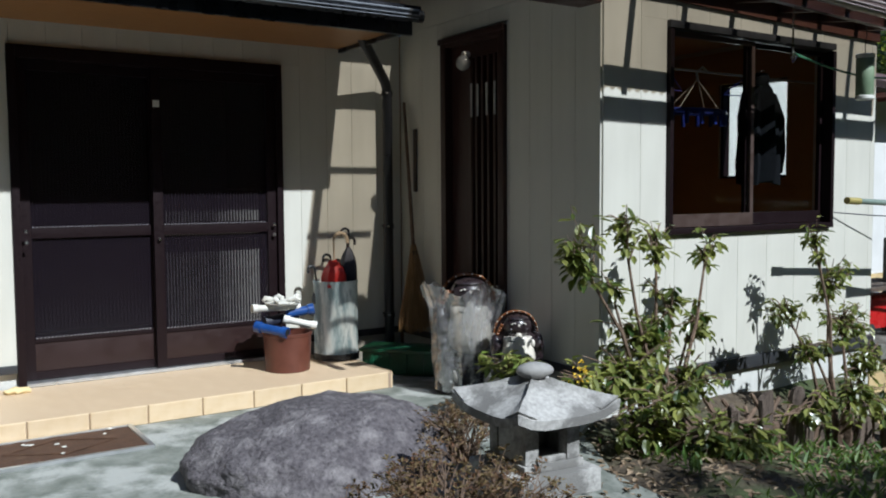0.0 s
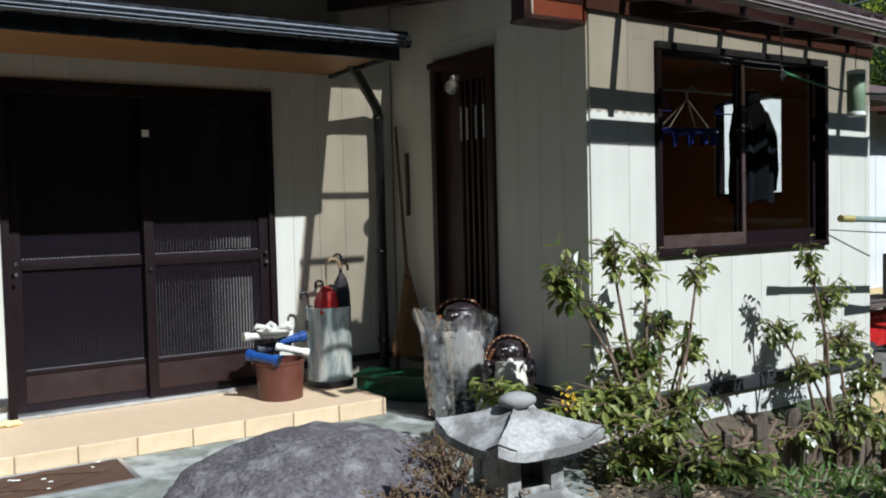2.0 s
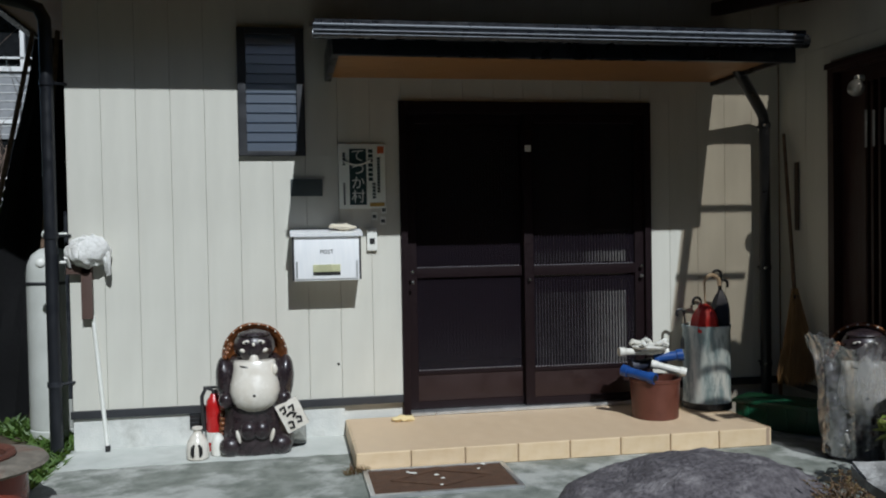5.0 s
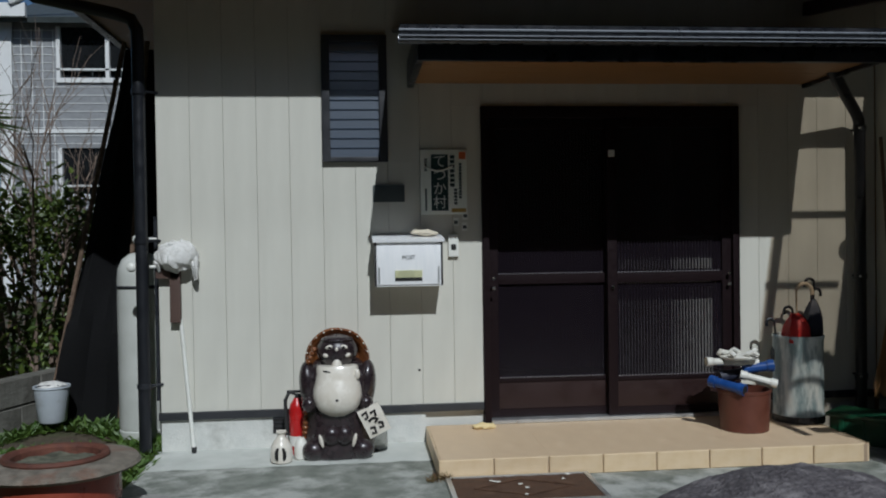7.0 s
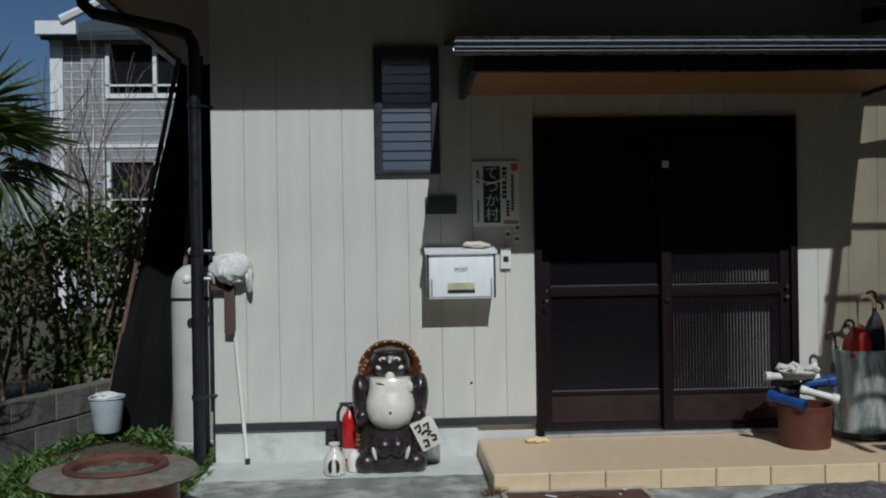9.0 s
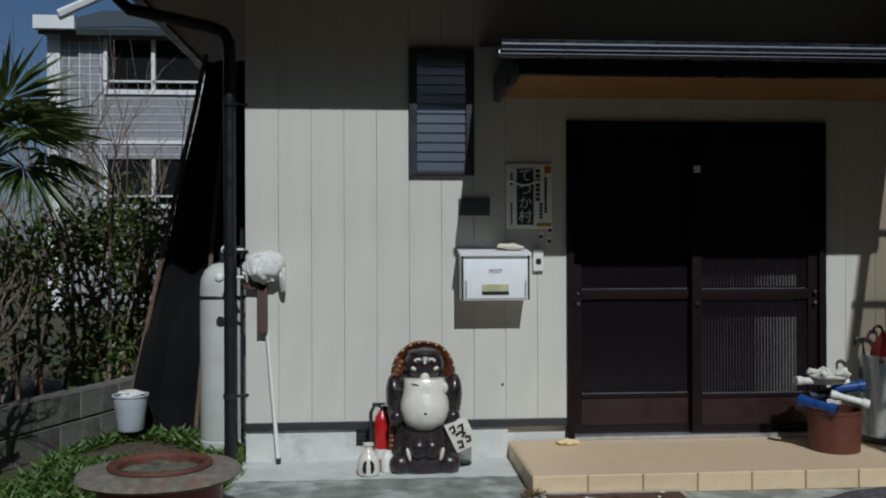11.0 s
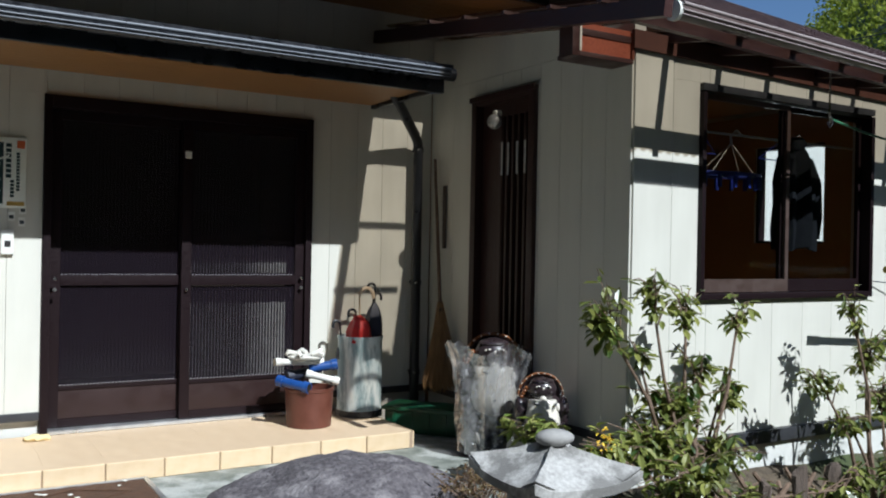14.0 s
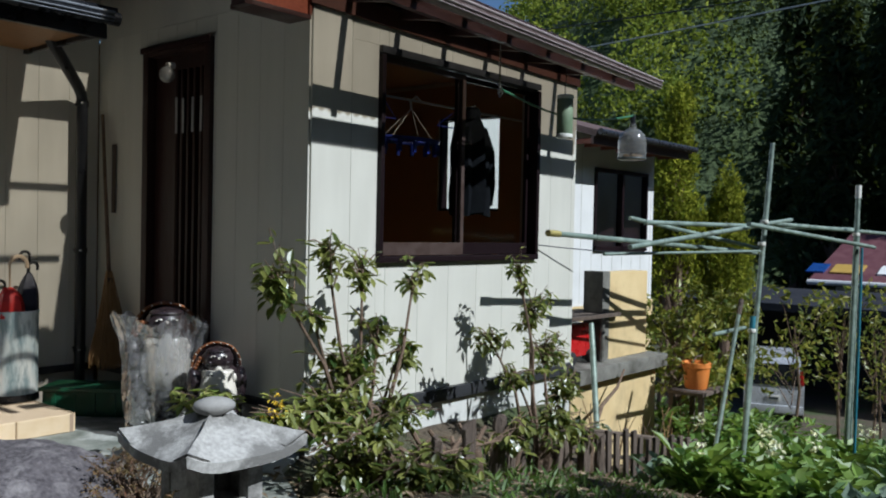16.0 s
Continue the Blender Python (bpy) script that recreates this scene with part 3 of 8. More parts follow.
def slabs():
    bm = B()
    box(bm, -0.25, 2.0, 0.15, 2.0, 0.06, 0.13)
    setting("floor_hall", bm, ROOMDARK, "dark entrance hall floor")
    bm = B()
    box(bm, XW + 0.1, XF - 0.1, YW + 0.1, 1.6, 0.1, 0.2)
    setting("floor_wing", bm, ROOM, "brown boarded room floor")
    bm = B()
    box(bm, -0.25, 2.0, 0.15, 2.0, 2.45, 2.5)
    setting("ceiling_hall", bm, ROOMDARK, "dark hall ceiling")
    bm = B()
    box(bm, XW + 0.09, XF, YW + 0.13, 1.6, 2.405, 2.43)
    setting("ceiling_wing", bm, ROOM, "brown room ceiling")
    # plinths and flashing strips
    bm = B()
    box(bm, -2.0, -0.375, 0.004, 0.15, -0.1, 0.199)
    box(bm, -0.375, DOOR[0] - 0.002, 0.03, 0.15, -0.1, 0.199)
    box(bm, DOOR[0] - 0.002, DOOR[1] + 0.002, 0.03, 0.15, -0.1, 0.10)
    box(bm, DOOR[1] + 0.002, XW, 0.03, 0.15, -0.1, 0.199)
    setting("plinth_front", bm, PLINTH, "pale cement plinth of the house")
    bm = B()
    box(bm, XW + 0.01, XW + 0.13, YW + 0.012, 0.0, -0.3, 0.199)
    box(bm, XW + 0.01, XF, YW + 0.006, YW + 0.12, -0.7, 0.125)
    setting("plinth_wing", bm, PLINTH, "pale cement plinth of the wing")
    bm = B()
    box(bm, -2.012, -0.002, -0.016, 0.01, 0.196, 0.243, bev=0.004)
    setting("trim_front", bm, FLASH, "dark drip flashing under the siding")
    bm = B()
    box(bm, 1.694, XW - 0.004, -0.016, 0.01, 0.196, 0.243, bev=0.004)
    setting("trim_front_right", bm, FLASH, "dark drip flashing under the siding")
    bm = B()
    box(bm, XW - 0.014, XW + 0.01, YW - 0.015, -0.017, 0.196, 0.243, bev=0.004)
    setting("trim_side", bm, FLASH, "dark drip flashing under the side siding")
    bm = B()
    box(bm, XW + 0.012, XF, YW - 0.03, YW + 0.005, 0.127, 0.205, bev=0.008)
    setting("trim_wing", bm, FLASH, "dark drip rail along the wing")


slabs()


# ---- roofs ----
def roofs():
    bm = B()
    box(bm, -2.70, 3.06, -0.765, -0.002, 2.945, 2.975)
    box(bm, -2.70, -2.003, -0.002, 5.0, 2.945, 2.975)
    box(bm, 2.79, 3.06, -0.002, 1.2, 2.945, 2.975)
    for i in range(1, 8):
        y = -0.765 + i * 0.0955
        box(bm, -2.70, 3.06, y - 0.002, y + 0.002, 2.9435, 2.9451)
    setting("ceiling_eave", bm, SOFFIT, "brown boarded soffit of the main eave")
    bm = B()
    sheet(bm, [(-2.80, -0.82, 3.11), (3.12, -0.82, 3.11), (3.12, 5.4, 5.245), (-2.80, 5.4, 5.245)], 0.04)
    box(bm, -2.74, 3.10, -0.792, -0.765, 2.953, 3.075)
    box(bm, -2.74, -2.70, -0.765, 5.2, 2.925, 3.075)
    box(bm, 3.06, 3.10, -0.765, 1.2, 2.94, 3.075)
    box(bm, -2.70, 3.06, 1.1, 5.2, 3.10, 3.13)
    for i in range(14):
        x = -2.72 + i * 0.44
        sheet(bm, [(x, -0.82, 3.14), (x + 0.03, -0.82, 3.14), (x + 0.03, 5.4, 5.28), (x, 5.4, 5.28)], 0.03)
    setting("roof_main", bm, DARKROOF, "black ribbed steel main roof")
    bm = B()
    tube(bm, [(-2.80, -0.84, 3.08), (3.13, -0.84, 3.08)], 0.042, 10)
    tube(bm, [(-2.79, -0.84, 3.015), (-2.79, 5.3, 3.015)], 0.05, 10)
    setting("trim_main_gutter", bm, PIPE_BLACK, "black eave gutter")

    # entrance canopy
    c = tagged(thing("entrance_canopy", "black steel entrance canopy with a wood soffit", "canopy", (0.8, -0.5, 2.27)), kind="structure")
    bm = B()
    box(bm, -0.42, 2.13, -0.925, 0.0, 2.262, 2.285)
    part("soffit", bm, SOFFIT, c, "honey-brown boarded soffit")
    bm = B()
    for i in range(12):
        y = -0.92 + i * 0.077
        box(bm, -0.418, 2.128, y, y + 0.002, 2.2608, 2.2625)
    part("board_joint", bm, SOFFIT, c)
    bm = B()
    box(bm, -0.46, 2.16, -0.965, -0.926, 2.215, 2.365, bev=0.004)
    box(bm, -0.46, -0.42, -0.926, 0.0, 2.235, 2.40, bev=0.004)
    box(bm, 2.13, 2.16, -0.926, 0.0, 2.235, 2.40, bev=0.004)
    part("fascia", bm, DARKROOF, c)
    bm = B()
    sheet(bm, [(-0.55, -1.0, 2.385), (2.20, -1.0, 2.385), (2.20, 0.0, 2.60), (-0.55, 0.0, 2.60)], 0.022)
    box(bm, -0.55, 2.20, -1.006, -0.985, 2.362, 2.388)
    part("roof_sheet", bm, DARKROOF, c)
    g = part("gutter", open_gutter((-0.56, -1.012, 2.345), (2.15, -1.012, 2.345), 0.052), GUTTER, c, "grey half-round gutter")
    gutter_lip((-0.56, -1.012, 2.345), (2.15, -1.012, 2.345), 0.052, surf("lit_gutter_edge", (0.11, 0.12, 0.14), (0.17, 0.185, 0.21), 20, 0.5, metal=0.1, bump=0), g)
    for x in (-0.4, 0.25, 0.9, 1.55, 2.0):
        bm = B()
        tube(bm, [(x, -0.965, 2.36), (x, -1.02, 2.372), (x, -1.067, 2.352), (x, -1.064, 2.33)], 0.006, 6)
        part("bracket", bm, PIPE_BLACK, g)
    bm = B()
    tube(bm, [(2.15, -1.01, 2.325), (2.20, -1.01, 2.325)], 0.04, 10)
    part("outlet_cap", bm, PIPE_BLACK, g)

    p = thing("downpipe", "black rainwater downpipe with elbow and steel clamp", "downpipe", (2.475, -0.09, 0.02))
    bm = B()
    tube(bm, [(2.10, -0.40, 2.30), (2.115, -0.395, 2.275), (2.15, -0.37, 2.245), (2.43, -0.125, 2.055), (2.462, -0.098, 2.02), (2.475, -0.09, 1.97), (2.475, -0.09, 0.03)], 0.036, 12)
    part("pipe", bm, PIPE_BLACK, p)
    for z in (1.96, 1.0, 0.35):
        bm = B()
        tube(bm, [(2.475, -0.09, z - 0.018), (2.475, -0.09, z + 0.018)], 0.042, 12)
        tube(bm, [(2.475, -0.05, z), (2.475, 0.0, z)], 0.008, 6)
        cl = part("clamp", bm, PIPE_BLACK, p)
        bm = B()
        ball(bm, (2.452, -0.13, z), (0.009, 0.009, 0.009), u=8, v=6)
        part("bolt", bm, CHROME, cl, "shiny clamp bolt")


def open_gutter(a, b, r):
    """A half-round gutter from a to b, open above."""
    bm = B()
    out = []
    for x, y, z in (a, b):
        ring = []
        for k in range(11):
            t = math.pi + math.pi * k / 10
            ring.append(Vector((x, y + r * math.cos(t), z + r * math.sin(t) * 1.15)))
        for k in range(10, -1, -1):
            t = math.pi + math.pi * k / 10
            ring.append(Vector((x, y + (r - 0.004) * math.cos(t), z + (r - 0.004) * math.sin(t) * 1.15)))
        out.append(ring)
    rings(bm, out, 22, 0, True)
    return bm


def gutter_lip(a, b, r, mat, parent):
    """The rolled lip and the beads below it, lightened to imitate sun highlights."""
    for dy, dz, q in ((1.0, 0.002, 0.0075), (0.97, -0.026, 0.004), (0.82, -0.044, 0.003)):
        bm = B()
        tube(bm, [(x, y - r * dy, z + dz) for x, y, z in (a, b)], q, 8)
        part("rolled_lip", bm, mat, parent)


roofs()

def lt_z(y, x):
    """Top of the lean-to's rafters: it rises to the house and falls along the wing."""
    return 2.378 + 0.1495 * (y + 2.80) - 0.035 * (x - 2.2)


def lean_to():
    """Timber lean-to with brown corrugated plastic over the wing's front and the side door."""
    r = tagged(thing("lean_to_roof", "dark timber lean-to roof with brown corrugated plastic", "roof", (3.7, -2.1, 2.4)), kind="structure")
    bm = B()
    x0, x1, step = 2.12, 5.33, 0.016
    n = int((x1 - x0) / step)

    def wave(i, y):
        x = x0 + i * step
        return bm.verts.new((x, y, lt_z(y, x) + 0.020 + 0.009 * math.sin(i * math.pi / 2.0 + 0.4)))
    vs = [[wave(i, (-2.742 + 0.017 * (i * step)) if k == 0 else -0.2) for i in range(n + 1)] for k in range(2)]
    for i in range(n):
        f = bm.faces.new((vs[0][i], vs[0][i + 1], vs[1][i + 1], vs[1][i]))
        f.smooth = True
    part("corrugated_sheet", bm, SHEET, r, "brown see-through corrugated plastic", 180)

    def edge_z(y):
        return 2.367 + 0.1495 * (y + 2.857)
    bm = B()
    sheet(bm, [(2.135, -2.86, edge_z(-2.86)), (2.185, -2.86, edge_z(-2.86)), (2.185, -0.02, edge_z(-0.02)), (2.135, -0.02, edge_z(-0.02))], 0.084)
    part("edge_rafter", bm, BEAM, r)
    for i in range(6):
        x = 2.888 + i * 0.418
        bm = B()
        sheet(bm, [(x - 0.021, -2.70, lt_z(-2.70, x)), (x + 0.021, -2.70, lt_z(-2.70, x)), (x + 0.021, -2.10, lt_z(-2.10, x)), (x - 0.021, -2.10, lt_z(-2.10, x))], 0.05)
        part("rafter", bm, BEAM, r)
    for y in (-0.42, -0.83, -1.24, -1.65, -2.06, -2.45):
        bm = B()
        box(bm, 2.115, 2.62, y - 0.016, y + 0.016, edge_z(y) + 0.002, edge_z(y) + 0.022)
        part("purlin", bm, BEAM, r)
    bm = B()
    sheet(bm, [(2.187, -2.63, lt_z(-2.63, 2.187) - 0.014), (5.29, -2.60, lt_z(-2.60, 5.29) - 0.014), (5.29, -2.56, lt_z(-2.60, 5.29) - 0.014), (2.187, -2.59, lt_z(-2.63, 2.187) - 0.014)], 0.075)
    part("front_beam", bm, BEAM, r)
    bm = B()
    y = YW - 0.001
    sheet(bm, [(XW - 0.02, y, 2.342), (XF, y, 2.272), (XF, y, 2.372), (XW - 0.02, y, 2.44)], -0.022)
    part("wall_plate", bm, surf("dark_plate", (0.060, 0.020, 0.012), (0.10, 0.032, 0.018), 7, 0.6, stretch=(9, 1, 9), bump=0.2, bscale=30), r, "red-brown wall plate")
    ends = (2.265, -2.79, 2.362), (5.34, -2.738, 2.262)
    g = part("gutter", open_gutter(*ends, 0.05), surf("brown_gutter", (0.12, 0.085, 0.08), (0.18, 0.14, 0.135), 9, 0.35, bump=0.05), r, "brown half-round gutter")
    gutter_lip(*ends, 0.05, surf("lit_brown_lip", (0.30, 0.25, 0.24), (0.38, 0.33, 0.32), 20, 0.4, bump=0), g)
    bm = B()
    tube(bm, [(2.25, -2.79, 2.338), (2.27, -2.79, 2.338)], 0.047, 14)
    part("gutter_end", bm, WHITEPL, g, "white gutter end cap")
    # boxed beam end at the wing corner
    e = tagged(thing("beam_box", "red-brown timber box at the wing corner", "beam", (2.42, -2.05, 2.24)), kind="structure")
    bm = B()
    box(bm, 2.255, 2.618, -2.128, -1.98, 2.279, 2.43)
    part("panel", bm, PANELRED, e, "red-brown board")
    for nm, a in (("rail", (2.25, 2.63, -2.142, -1.97, 2.255, 2.279)), ("rail", (2.25, 2.618, -2.134, -2.129, 2.365, 2.40)), ("post", (2.205, 2.25, -2.15, -2.04, 2.25, 2.44)), ("stile", (2.618, 2.636, -2.142, -1.98, 2.279, 2.42))):
        bm = B()
        box(bm, *a, bev=0.003)
        part(nm, bm, BEAMRED if nm == "stile" else BEAM, e)
    bm = B()
    box(bm, 2.256, 2.268, -2.146, -2.136, 2.281, 2.425)
    part("corner_bead", bm, OFFWHITE, e, "pale corner bead")


lean_to()


def upper_wing_roof():
    """Ribbed roof of the wing, two slopes with a gable end, above the lean-to."""
    def rz(y):
        return 2.489 + 0.485 * (y + 2.3) if y < 1.0 else 4.0895 - 0.57 * (y - 1.0)
    bm = B()
    for y0, y1 in ((-2.3, 1.0), (1.0, 2.6)):
        sheet(bm, [(2.95, y0, rz(y0)), (5.35, y0, rz(y0)), (5.35, y1, rz(y1)), (2.95, y1, rz(y1))], 0.05)
        for i in range(17):
            x = 2.955 + i * 0.1475
            sheet(bm, [(x, y0, rz(y0) + 0.022), (x + 0.03, y0, rz(y0) + 0.022), (x + 0.03, y1, rz(y1) + 0.022), (x, y1, rz(y1) + 0.022)], 0.026)
    box(bm, 2.98, 5.25, -1.6, -1.5, 2.43, 2.80)
    sheet(bm, [(5.27, -2.1, 2.44), (5.27, 2.4, 2.44), (5.27, 2.4, 3.2), (5.27, 1.0, 4.0), (5.27, -2.1, 2.5)], 0.06)
    setting("roof_wing", bm, ROOFBROWN, "brown ribbed roof of the wing")


upper_wing_roof()


# ---- entrance sliding doors ----
def rib_pane(x0, x1, z0, z1, y, pitch=0.0215, amp=0.0035):
    bm = B()
    n = int((x1 - x0) / pitch) * 4
    a = [bm.verts.new((x0 + (x1 - x0) * i / n, y + amp * math.cos(i * math.pi / 2), z0)) for i in range(n + 1)]
    b = [bm.verts.new((x0 + (x1 - x0) * i / n, y + amp * math.cos(i * math.pi / 2), z1)) for i in range(n + 1)]
    for i in range(n):
        bm.faces.new((a[i], a[i + 1], b[i + 1], b[i]))
    return bm


BEADGREY = surf("dulled_bead", (0.20, 0.19, 0.20), rough=0.45, metal=0.3, bump=0)


def entrance():
    d = tagged(thing("door_1", "closed dark bronze sliding entrance doors with ribbed glass", "door", (0.845, 0.0, 0.115)), kind="structure")
    x0, x1, z0, z1 = DOOR
    for a in ((x0, x0 + 0.045, z0, z1), (x1 - 0.045, x1, z0, z1), (x0 + 0.045, x1 - 0.045, z1 - 0.075, z1)):
        bm = B()
        box(bm, a[0], a[1], -0.022, 0.11, a[2], a[3], bev=0.004)
        part("frame", bm, BRONZE, d)
    bm = B()
    box(bm, x0 + 0.045, x1 - 0.045, -0.03, 0.11, z0 - 0.008, z0 + 0.013, bev=0.003)
    part("sill", bm, ALU, d, "bright aluminium door sill")
    for k, (a, b, y) in enumerate(((0.047, 0.872, 0.055), (0.815, 1.643, 0.005))):
        leaf = B()
        box(leaf, a, a + 0.062, y, y + 0.036, z0 + 0.016, z1 - 0.077, bev=0.003)
        box(leaf, b - 0.062, b, y, y + 0.036, z0 + 0.016, z1 - 0.077, bev=0.003)
        box(leaf, a + 0.062, b - 0.062, y, y + 0.036, z1 - 0.135, z1 - 0.077)
        box(leaf, a + 0.062, b - 0.062, y, y + 0.036, 0.985, 1.05, bev=0.003)
        box(leaf, a + 0.062, b - 0.062, y, y + 0.036, 0.355, 0.385, bev=0.003)
        box(leaf, a + 0.062, b - 0.062, y, y + 0.036, z0 + 0.016, 0.18, bev=0.003)
        fr = part("sliding_leaf", leaf, BRONZE, d)
        bm = B()
        box(bm, a + 0.062, b - 0.062, y + 0.008, y + 0.026, 0.18, 0.355, bev=0.003)
        part("kick_panel", bm, KICK, fr, "dark brown kick panel")
        for q0, q1 in ((1.05, z1 - 0.135), (0.385, 0.985)):
            g = part("pane", rib_pane(a + 0.06, b - 0.06, q0, q1, y + 0.018), GLASS_DOOR, fr, "vertically ribbed dark glass", 180)
            g.visible_shadow = False
        for zz in (1.03, 0.385):
            bm = B()
            n = int((b - a - 0.13) / 0.0215)
            for i in range(n):
                xx = a + 0.067 + i * 0.0215
                box(bm, xx, xx + 0.011, y - 0.002, y + 0.004, zz + 0.02 if zz > 1 else zz - 0.004, zz + 0.026 if zz > 1 else zz + 0.003)
            part("glazing_bead", bm, BEADGREY, fr)
    for x, z, y in ((0.846, 0.957, -0.012), (1.617, 1.032, -0.026), (1.617, 0.965, -0.026), (0.07, 1.03, -0.026), (0.07, 0.965, -0.026)):
        bm = B()
        lathe(bm, [(0.006, 0), (0.012, 0.004), (0.012, 0.01), (0.007, 0.016)], (0, 0, 0), 12)
        bmesh.ops.transform(bm, matrix=Matrix.Translation((x, y + 0.012, z)) @ Matrix.Rotation(radians(90), 4, "X"), verts=bm.verts)
        part("lock", bm, CHROME, d, "small chrome door lock")
    bm = B()
    box(bm, 0.826, 0.866, -0.004, 0.004, 1.795, 1.838)
    part("sticker", bm, WHITEPL, d, "small white square sticker")
    # pale slats added behind the glass, imitating bright streaks in its ribs
    c = thing("low_screen", "pale slats added behind the ribbed glass to imitate bright streaks", "screen", (1.24, 0.16, 0.13))
    for i in range(32):
        x = 0.911 + i * 0.0208
        w = 0.0011 if i < 18 else 0.003 + 0.0006 * (i - 18)
        bm = B()
        box(bm, x, x + w, 0.135, 0.145, 0.17, 0.94)
        part("slat", bm, OFFWHITE, c)
        bm = B()
        box(bm, x, x + w, 0.135, 0.145, 1.06, 1.25)
        part("slat", bm, OFFWHITE, c)
    for z in (0.135, 0.97, 1.25):
        bm = B()
        box(bm, 0.90, 1.585, 0.146, 0.16, z, z + 0.03)
        part("rail", bm, ROOMDARK, c)
    for x in (0.884, 1.585):
        bm = B()
        box(bm, x, x + 0.016, 0.13, 0.16, 0.131, 1.28, bev=0.003)
        part("post", bm, ROOMDARK, c)


entrance()


def louvre_window():
    w = tagged(thing("window_1", "narrow louvred window with black frame and glass slats", "window", (-0.79, 0.0, 1.77)), kind="structure")
    x0, x1, z0, z1 = LOUVRE
    for a in ((x0, x0 + 0.05, z0, z1), (x1 - 0.05, x1, z0, z1), (x0 + 0.05, x1 - 0.05, z1 - 0.04, z1), (x0 + 0.05, x1 - 0.05, z0, z0 + 0.03)):
        bm = B()
        box(bm, a[0], a[1], -0.035, 0.1, a[2], a[3], bev=0.005)
        part("window_frame", bm, FLASH, w)
    n = 12
    for i in range(n):
        z = z0 + 0.03 + (z1 - z0 - 0.07) * (i + 0.5) / n
        bm = B()
        sheet(bm, [(x0 + 0.05, -0.006, z - 0.03), (x1 - 0.05, -0.006, z - 0.03), (x1 - 0.05, 0.006, z + 0.036), (x0 + 0.05, 0.006, z + 0.036)], 0.005)
        part("glass_slat", bm, GLASS_LOUVRE, w)
    bm = B()
    box(bm, x0 - 0.05, x1 + 0.05, 0.156, 0.5, z0 - 0.1, z1 + 0.1)
    bmesh.ops.reverse_faces(bm, faces=bm.faces)
    setting("wall_behind_louvre", bm, LOUVREBACK, "blue-grey backing behind the louvres, sky tone in its colour")


louvre_window()


def wing_window():
    w = tagged(thing("window_2", "wide dark bronze sliding window with two panes", "window", (3.95, YW, 0.99)), kind="structure")
    x0, x1, z0, z1 = WIN
    y = YW
    for a in ((x0, x0 + 0.03, z0 + 0.02, z1 - 0.05), (x1 - 0.035, x1, z0 + 0.02, z1 - 0.05)):
        bm = B()
        box(bm, a[0], a[1], y - 0.03, y + 0.09, a[2], a[3], bev=0.004)
        part("window_frame", bm, BRONZE, w)
    bm = B()
    box(bm, x0, x1, y - 0.028, y + 0.09, z1 - 0.042, z1, bev=0.004)
    part("head_rail", bm, FLASH, w)
    bm = B()
    box(bm, x0, x1, y - 0.032, y + 0.09, z0, z0 + 0.035, bev=0.004)
    part("window_sill", bm, BRONZE, w)
    m = (x0 + x1) / 2 - 0.02
    for a, b, yy in ((x0 + 0.03, m + 0.022, y + 0.012), (m - 0.022, x1 - 0.035, y + 0.042)):
        bm = B()
        box(bm, a, a + 0.022, yy, yy + 0.026, z0 + 0.04, z1 - 0.05)
        box(bm, b - 0.03, b, yy, yy + 0.026, z0 + 0.04, z1 - 0.05)
        box(bm, a + 0.022, b - 0.03, yy, yy + 0.026, z0 + 0.04, z0 + 0.115)
        box(bm, a + 0.022, b - 0.03, yy, yy + 0.026, z1 - 0.08, z1 - 0.05)
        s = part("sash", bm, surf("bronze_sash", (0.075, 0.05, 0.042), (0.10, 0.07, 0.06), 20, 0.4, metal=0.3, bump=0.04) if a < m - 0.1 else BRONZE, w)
        bm = B()
        bm.faces.new([bm.verts.new(q) for q in ((a + 0.02, yy + 0.012, z0 + 0.11), (b - 0.028, yy + 0.012, z0 + 0.11), (b - 0.028, yy + 0.012, z1 - 0.075), (a + 0.02, yy + 0.012, z1 - 0.075))])
        p = part("pane", bm, GLASS_WIN, s)
        p.visible_shadow = False
    # small frosted window in the end wall, seen through the room
    e = tagged(thing("window_3", "small clear window in the end wall", "window", (XF - 0.06, -1.2, 1.34)), kind="structure")
    bm = B()
    bm.faces.new([bm.verts.new(q) for q in ((XF - 0.06, WINE[0] + 0.02, WINE[2] + 0.02), (XF - 0.06, WINE[1] - 0.02, WINE[2] + 0.02), (XF - 0.06, WINE[1] - 0.02, WINE[3] - 0.02), (XF - 0.06, WINE[0] + 0.02, WINE[3] - 0.02))])
    part("pane", bm, GLASS_WIN, e).visible_shadow = False
    for a in ((WINE[0], WINE[0] + 0.02, WINE[2], WINE[3]), (WINE[1] - 0.02, WINE[1], WINE[2], WINE[3]), (WINE[0] + 0.02, WINE[1] - 0.02, WINE[2], WINE[2] + 0.02), (WINE[0] + 0.02, WINE[1] - 0.02, WINE[3] - 0.02, WINE[3])):
        bm = B()
        box(bm, XF - 0.11, XF - 0.03, *a)
        part("window_frame", bm, BRONZE, e)


wing_window()


